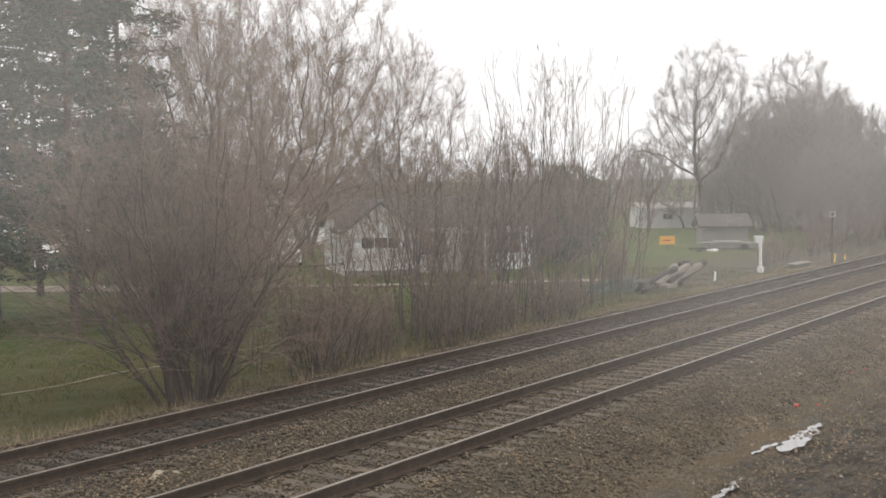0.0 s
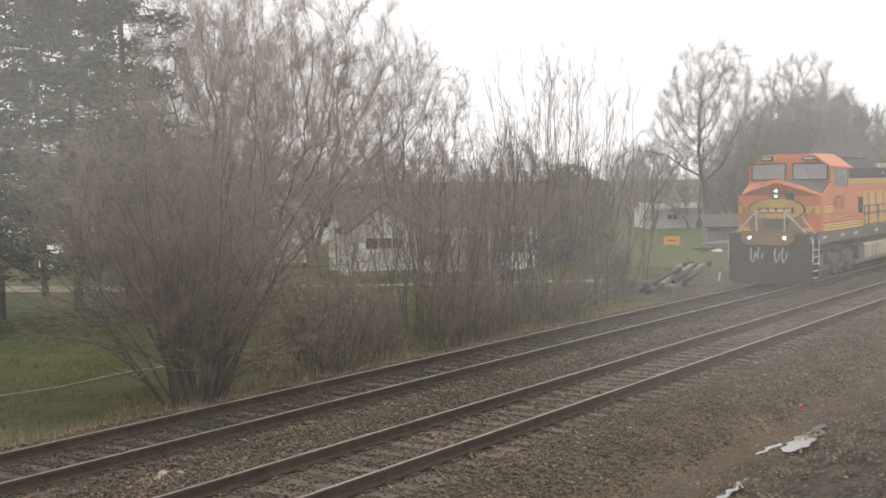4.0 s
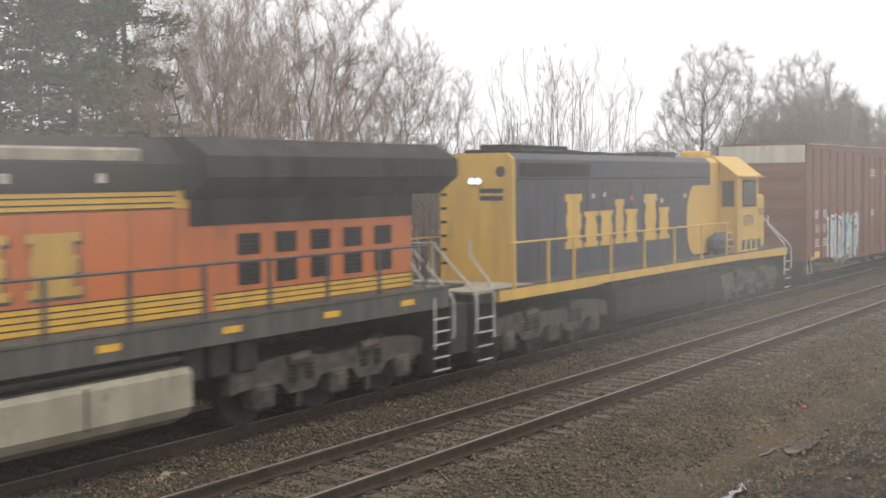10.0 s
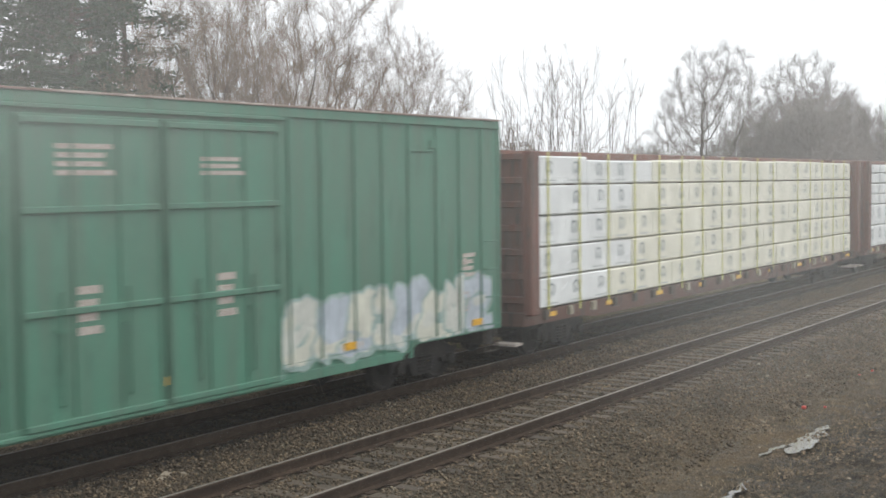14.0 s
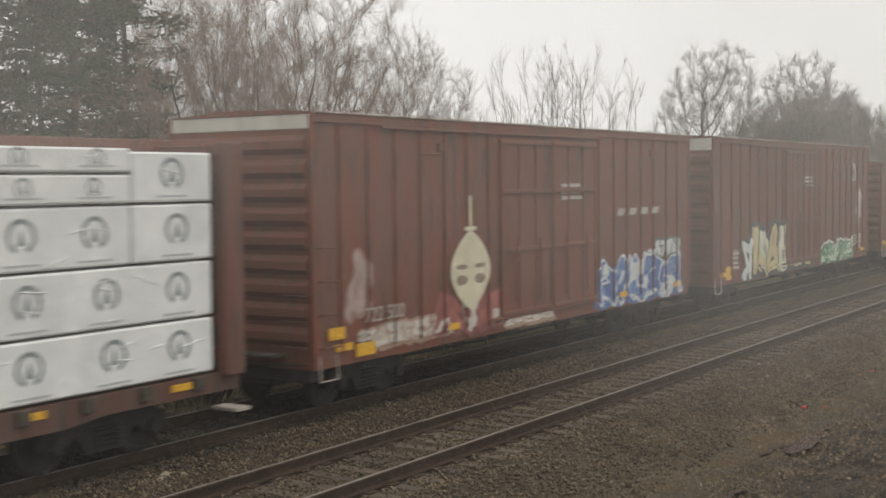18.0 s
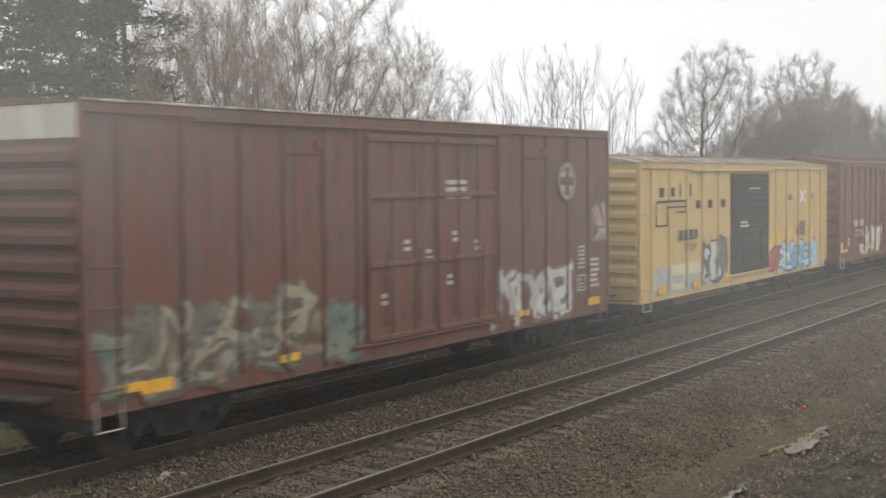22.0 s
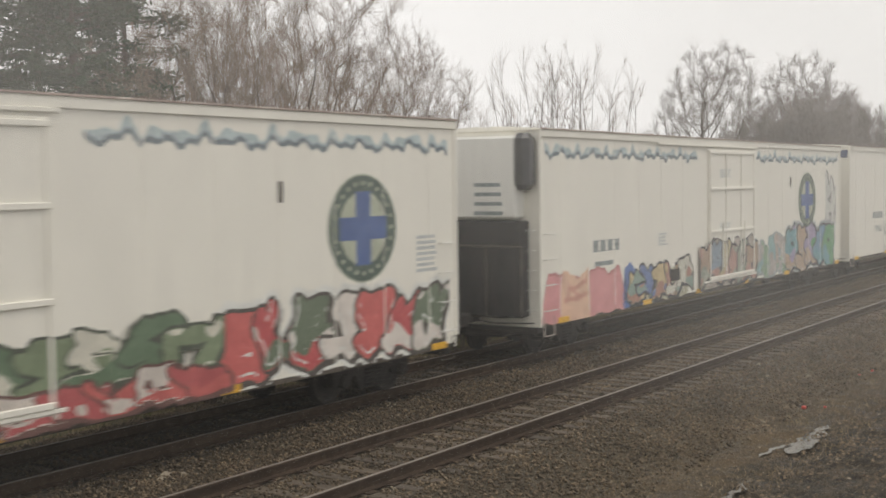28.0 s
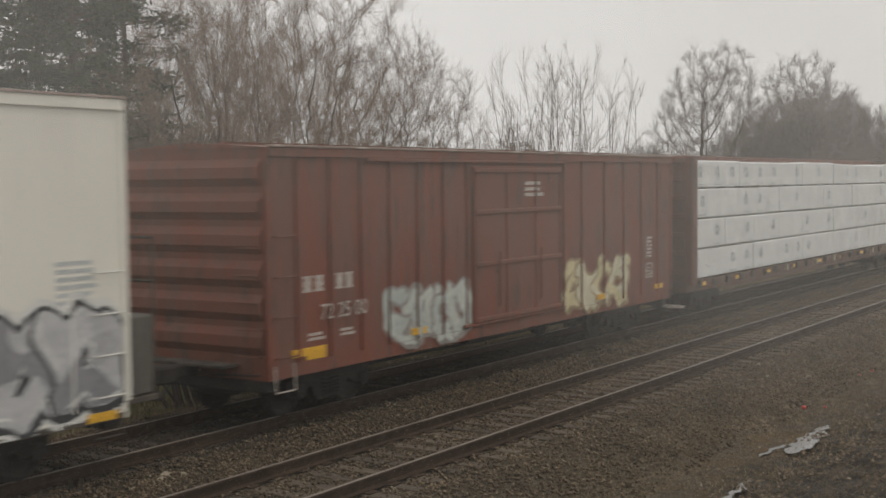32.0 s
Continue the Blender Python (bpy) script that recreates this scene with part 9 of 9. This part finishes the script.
def yard_clutter():
    """Stacked boards and yellow stakes beside the line."""
    rnd = random.Random(31)
    for k in range(6):
        o = Geo().box(-1.3, 1.3, -0.11, 0.11, 0, 0.07, 0.008).make("board", M_TIE_PALE if k in (4, 5) else M_TIE_DARK)
        tagged(o, "weathered board stacked low beside the line", "board", "stacked boards")
        o.matrix_basis = pose(62.0 + 0.05 * k, 18.6 + 0.26 * (k % 2), -0.65 + 0.075 * (k // 2), 0, 0, 4 + rnd.uniform(-6, 6))
    for x, y, h in ((66.0, 18.0, 0.5), (67.6, 18.4, 0.35), (68.4, 18.1, 0.3)):
        o = Geo().box(-0.025, 0.025, -0.025, 0.025, 0, h, 0.006).make("stake", M_SAFETY)
        tagged(o, "short yellow stake beside the line", "stake", "yellow stakes")
        o.matrix_basis = pose(x, y, -0.66, 0, 12, 0)
    for x, y, r in ((75.2, 27.9, 0.22), (75.8, 28.4, 0.16), (74.6, 28.6, 0.18), (76.4, 28.2, 0.14)):
        o = Geo().box(-r, r, -r, r, 0, r * 1.3, r * 0.25).make("crate", rnd.choice((M_SIDING, M_SHED, M_TIE_DARK)))
        tagged(o, "small box lying in the grassy yard", "crate", "clutter in the yard")
        o.matrix_basis = pose(x, y, -0.90, 0, 0, rnd.uniform(0, 90))
    # fence wire without its posts, laid on the ground instead
    g = Geo()
    g.pipe([(16 + 0.6 * k, 22.1 + 0.05 * math.sin(k * 0.9) + 0.02 * k, float(ground_z(np.array(16.0), np.array(22.1))) + 0.05 + 0.015 * math.sin(k)) for k in range(22)], 0.014, 5)
    tagged(g.make("cable", M_TANK), "thin pale fence wire, laid along the grass without posts", "cable")


yard_clutter()


def parked_car(x, y, turn, body, label):
    """Car > body, cabin, windows, wheels (> rim)."""
    c = thing("car", label, "car", "parked cars", at=pose(x, y, -0.94, 0, 0, turn))
    Geo().loft([[(-2.2, -0.8, 0.3), (-2.2, 0.8, 0.3), (-2.2, 0.75, 0.75), (-2.2, -0.75, 0.75)], [(-2.0, -0.88, 0.25), (-2.0, 0.88, 0.25), (-2.0, 0.85, 0.88), (-2.0, -0.85, 0.88)],
                [(1.9, -0.88, 0.25), (1.9, 0.88, 0.25), (1.9, 0.85, 0.92), (1.9, -0.85, 0.92)], [(2.2, -0.78, 0.3), (2.2, 0.78, 0.3), (2.2, 0.74, 0.8), (2.2, -0.74, 0.8)]]).make("body", body, c)
    Geo().loft([[(-1.2, -0.8, 0.88), (-1.2, 0.8, 0.88), (1.8, 0.8, 0.9), (1.8, -0.8, 0.9)], [(-0.5, -0.65, 1.42), (-0.5, 0.65, 1.42), (1.2, 0.65, 1.42), (1.2, -0.65, 1.42)]]).make("cabin", body, c)
    for sy in (-1, 1):
        Geo().prism([(-0.95, 0.95), (1.5, 0.95), (1.1, 1.36), (-0.45, 1.36)], "y", min(sy * 0.79, sy * 0.70), max(sy * 0.79, sy * 0.70)).make("side_window", M_DARKGLASS, c)
        for x0 in (-1.4, 1.35):
            w = Geo().wheel(x0, sy * 0.82, 0.32, [(0.0, -0.1), (0.30, -0.1), (0.32, -0.07), (0.32, 0.07), (0.30, 0.1), (0.0, 0.1)], 16).make("wheel", M_UNDER, c)
            Geo().wheel(x0, sy * 0.93, 0.32, [(0.0, -0.01), (0.19, -0.01), (0.2, 0.01), (0.0, 0.015)], 12).make("rim", M_TANK, w)
    for sy in (-0.6, 0.6):
        Geo().box(-2.23, -2.18, sy - 0.15, sy + 0.15, 0.6, 0.74, 0.02).make("headlight", M_GLASS, c)
        Geo().box(2.18, 2.23, sy - 0.15, sy + 0.15, 0.62, 0.78, 0.02).make("tail_light", M_REDDOT, c)
    Geo().box(-2.235, -2.19, -0.25, 0.25, 0.4, 0.5).make("number_plate", M_LETTER, c)


parked_car(56.5, 46.5, 40, M_WHITE, "white car parked beside a house behind the trees")
parked_car(47.0, 55.0, 55, M_WHITE, "white car parked beyond the lawn")


def evergreen(x, y, w, h, seed, base=-0.95):
    """Dense rounded evergreen bush of many small leaf clumps."""
    rng = np.random.default_rng(seed)
    t = thing("evergreen_bush", "dense dark rounded evergreen bush", "bush", at=pose(x, y, base))
    Geo().pipe([(0, 0, 0), (0.05, 0, h * 0.5)], 0.12, 6).make("trunk", M_BARK, t)
    n = 9000
    u = rng.normal(0, 1, (n, 3))
    u /= np.linalg.norm(u, axis=1, keepdims=True)
    r = rng.uniform(0.55, 1.0, (n, 1)) ** 0.5 * (1 + 0.16 * np.sin(u[:, :1] * 9 + seed) * np.cos(u[:, 1:2] * 8))
    q = u * r * np.array([w / 2, w / 2, h / 2]) + np.array([0, 0, h * 0.52])
    a = rng.normal(0, 1, (n, 3))
    a /= np.linalg.norm(a, axis=1, keepdims=True)
    b = np.cross(a, rng.normal(0, 1, (n, 3)))
    b /= np.linalg.norm(b, axis=1, keepdims=True)
    e = rng.uniform(0.08, 0.2, (n, 1))
    v = np.stack([q - b * e * 0.5, q + b * e * 0.5, q + a * e], 1).reshape(-1, 3)
    link("crown", mesh_arrays("crown", v, np.arange(len(v)).reshape(-1, 3), [M_NEEDLE]), t, "small dark leaves")


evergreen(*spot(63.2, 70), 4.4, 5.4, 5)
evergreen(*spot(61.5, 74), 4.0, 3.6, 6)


# ---- ground details: puddles, weeds, markers ----
def puddle(lobes, seed, z):
    """Water that fills a rut: overlapping lobes (x, y, half length, half width) along the lane, one outline."""
    rng = np.random.default_rng(seed)
    x0, x1 = min(q[0] - q[2] for q in lobes), max(q[0] + q[2] for q in lobes)
    n = 60
    up, lo = [], []
    for i in range(n + 1):
        x = x0 + (x1 - x0) * i / n
        ys = [(q[1] - q[3] * math.sqrt(1 - ((x - q[0]) / q[2]) ** 2), q[1] + q[3] * math.sqrt(1 - ((x - q[0]) / q[2]) ** 2)) for q in lobes if abs(x - q[0]) < q[2]]
        a, b = (min(v[0] for v in ys), max(v[1] for v in ys)) if ys else (lobes[0][1], lobes[0][1] + 0.004)
        e = min(1.0, 8 * min(i, n - i) / n)
        up.append((x, b + e * (0.03 * math.sin(x * 13 + seed) + rng.normal(0, 0.012)), 0))
        lo.append((x, a + e * (0.03 * math.sin(x * 11 + 2 * seed) + rng.normal(0, 0.012)), 0))
    g = Geo()
    for i in range(n):
        g.add([lo[i], lo[i + 1], up[i + 1], up[i]], [(0, 1, 2, 3)])
    o = g.make("puddle", M_WATER)
    o.matrix_basis = pose(0, 0, z)
    tagged(o, "shallow rain puddle in the wheel rut of the muddy lane", "puddle", "puddles in the lane")


puddle([(20.35, 6.17, 0.75, 0.17), (21.0, 6.22, 0.7, 0.16), (21.75, 6.28, 0.5, 0.07)], 1, -0.512)
puddle([(19.6, 6.47, 0.5, 0.035), (19.95, 6.42, 0.25, 0.04)], 2, -0.505)
puddle([(16.75, 6.03, 0.55, 0.05), (17.3, 6.1, 0.3, 0.03)], 3, -0.515)
M_PALESTONE = surface("pale_broken_stone", (0.30, 0.25, 0.18), (0.20, 0.165, 0.12), scale=9, rough=0.9, bump=0.4)
for x, y, r, a in ((12.40, 12.50, 0.10, 25), (12.62, 12.38, 0.06, 70), (12.22, 12.40, 0.07, 10), (12.55, 12.62, 0.05, 50)):
    o = Geo().box(-r, r, -r * 0.7, r * 0.7, -0.02, r * 0.5, r * 0.22).make("stone", M_PALESTONE)
    tagged(o, "pale flat stone lying between the tracks", "stone", "pale stones")
    o.matrix_basis = pose(x, y, -0.165, 6, -4, a)
for x, y, r in ((23.6, 7.13, 0.04), (23.9, 6.82, 0.025), (28.9, 7.2, 0.03), (28.2, 7.3, 0.02)):
    o = Geo().box(-r, r, -r, r, 0, r * 1.5, r * 0.4).make("marker", M_REDDOT)
    tagged(o, "small red plastic marker lying in the gravel", "marker", "ground markers")
    o.matrix_basis = pose(x, y, float(ground_z(np.array(x), np.array(y))) + 0.0)


def blades(name, label, n, xr, yr, hr, mat, seed, lean=0.5, width=0.008, power=1.0):
    rng = np.random.default_rng(seed)
    x = xr[0] + (xr[1] - xr[0]) * rng.random(n) ** power
    y = rng.uniform(*yr, n)
    z = ground_z(x, y)
    # patches
    k = np.sin(x * 1.3 + seed) * np.cos(y * 1.7 + x * 0.4) > -0.35
    x, y, z = x[k], y[k], z[k]
    n = len(x)
    h = rng.uniform(*hr, n)
    a = rng.uniform(0, 6.283, n)
    d = rng.normal(0, lean, (n, 2)) * h[:, None]
    w = width
    v = np.stack([np.stack([x - w * np.cos(a), y - w * np.sin(a), z - 0.02], 1), np.stack([x + w * np.cos(a), y + w * np.sin(a), z - 0.02], 1), np.stack([x + d[:, 0], y + d[:, 1], z + h], 1)], 1).reshape(-1, 3)
    tagged(new(name, mesh_arrays(name, v, np.arange(len(v)).reshape(-1, 3), [mat])), label, "grass", kind="stuff")


blades("weeds", "dry straw-coloured weeds along the foot of the ballast", 16000, (6, 60), (16.2, 18.6), (0.08, 0.38), M_DRY, 3, 0.5, 0.006, 1.4)
blades("lawn_grass", "short uneven spring grass", 90000, (8, 60), (17.4, 36), (0.04, 0.14), M_GRASSBLADE, 4, 0.6, 0.010, 1.4)
blades("lane_grass", "sparse dry grass on the lane's shoulder", 9000, (10, 45), (5.6, 8.2), (0.02, 0.07), M_DRY, 5, 0.8, 0.006, 1.4)


# ---- motion ----
def gone(t):
    """How far the train has run along the track, against the time of 18 s."""
    return 14.729 * (t - 18) - 0.00775 * (t - 18) ** 2


def motions():
    for car, s in TRAIN:
        walk(car, [(t, pose(s - gone(t), YF, 0)) for t in (0, 4, 8, 12, 16, 20, 24, 28, 32)])
    # wheelsets roll while their car passes the camera
    for wheel, x, r, s in WHEELS:
        inside = [i / 30 for i in range(961) if -2 < s + x - gone(i / 30) < 46]
        if inside:
            a, b = inside[0], inside[-1]
            times = sorted({0.0, 32.0, *inside})
            walk(wheel, [(t, pose(x, 0, r, 0, math.degrees(-(gone(min(max(t, a), b)) - gone(a)) / r), 0)) for t in times])


motions()
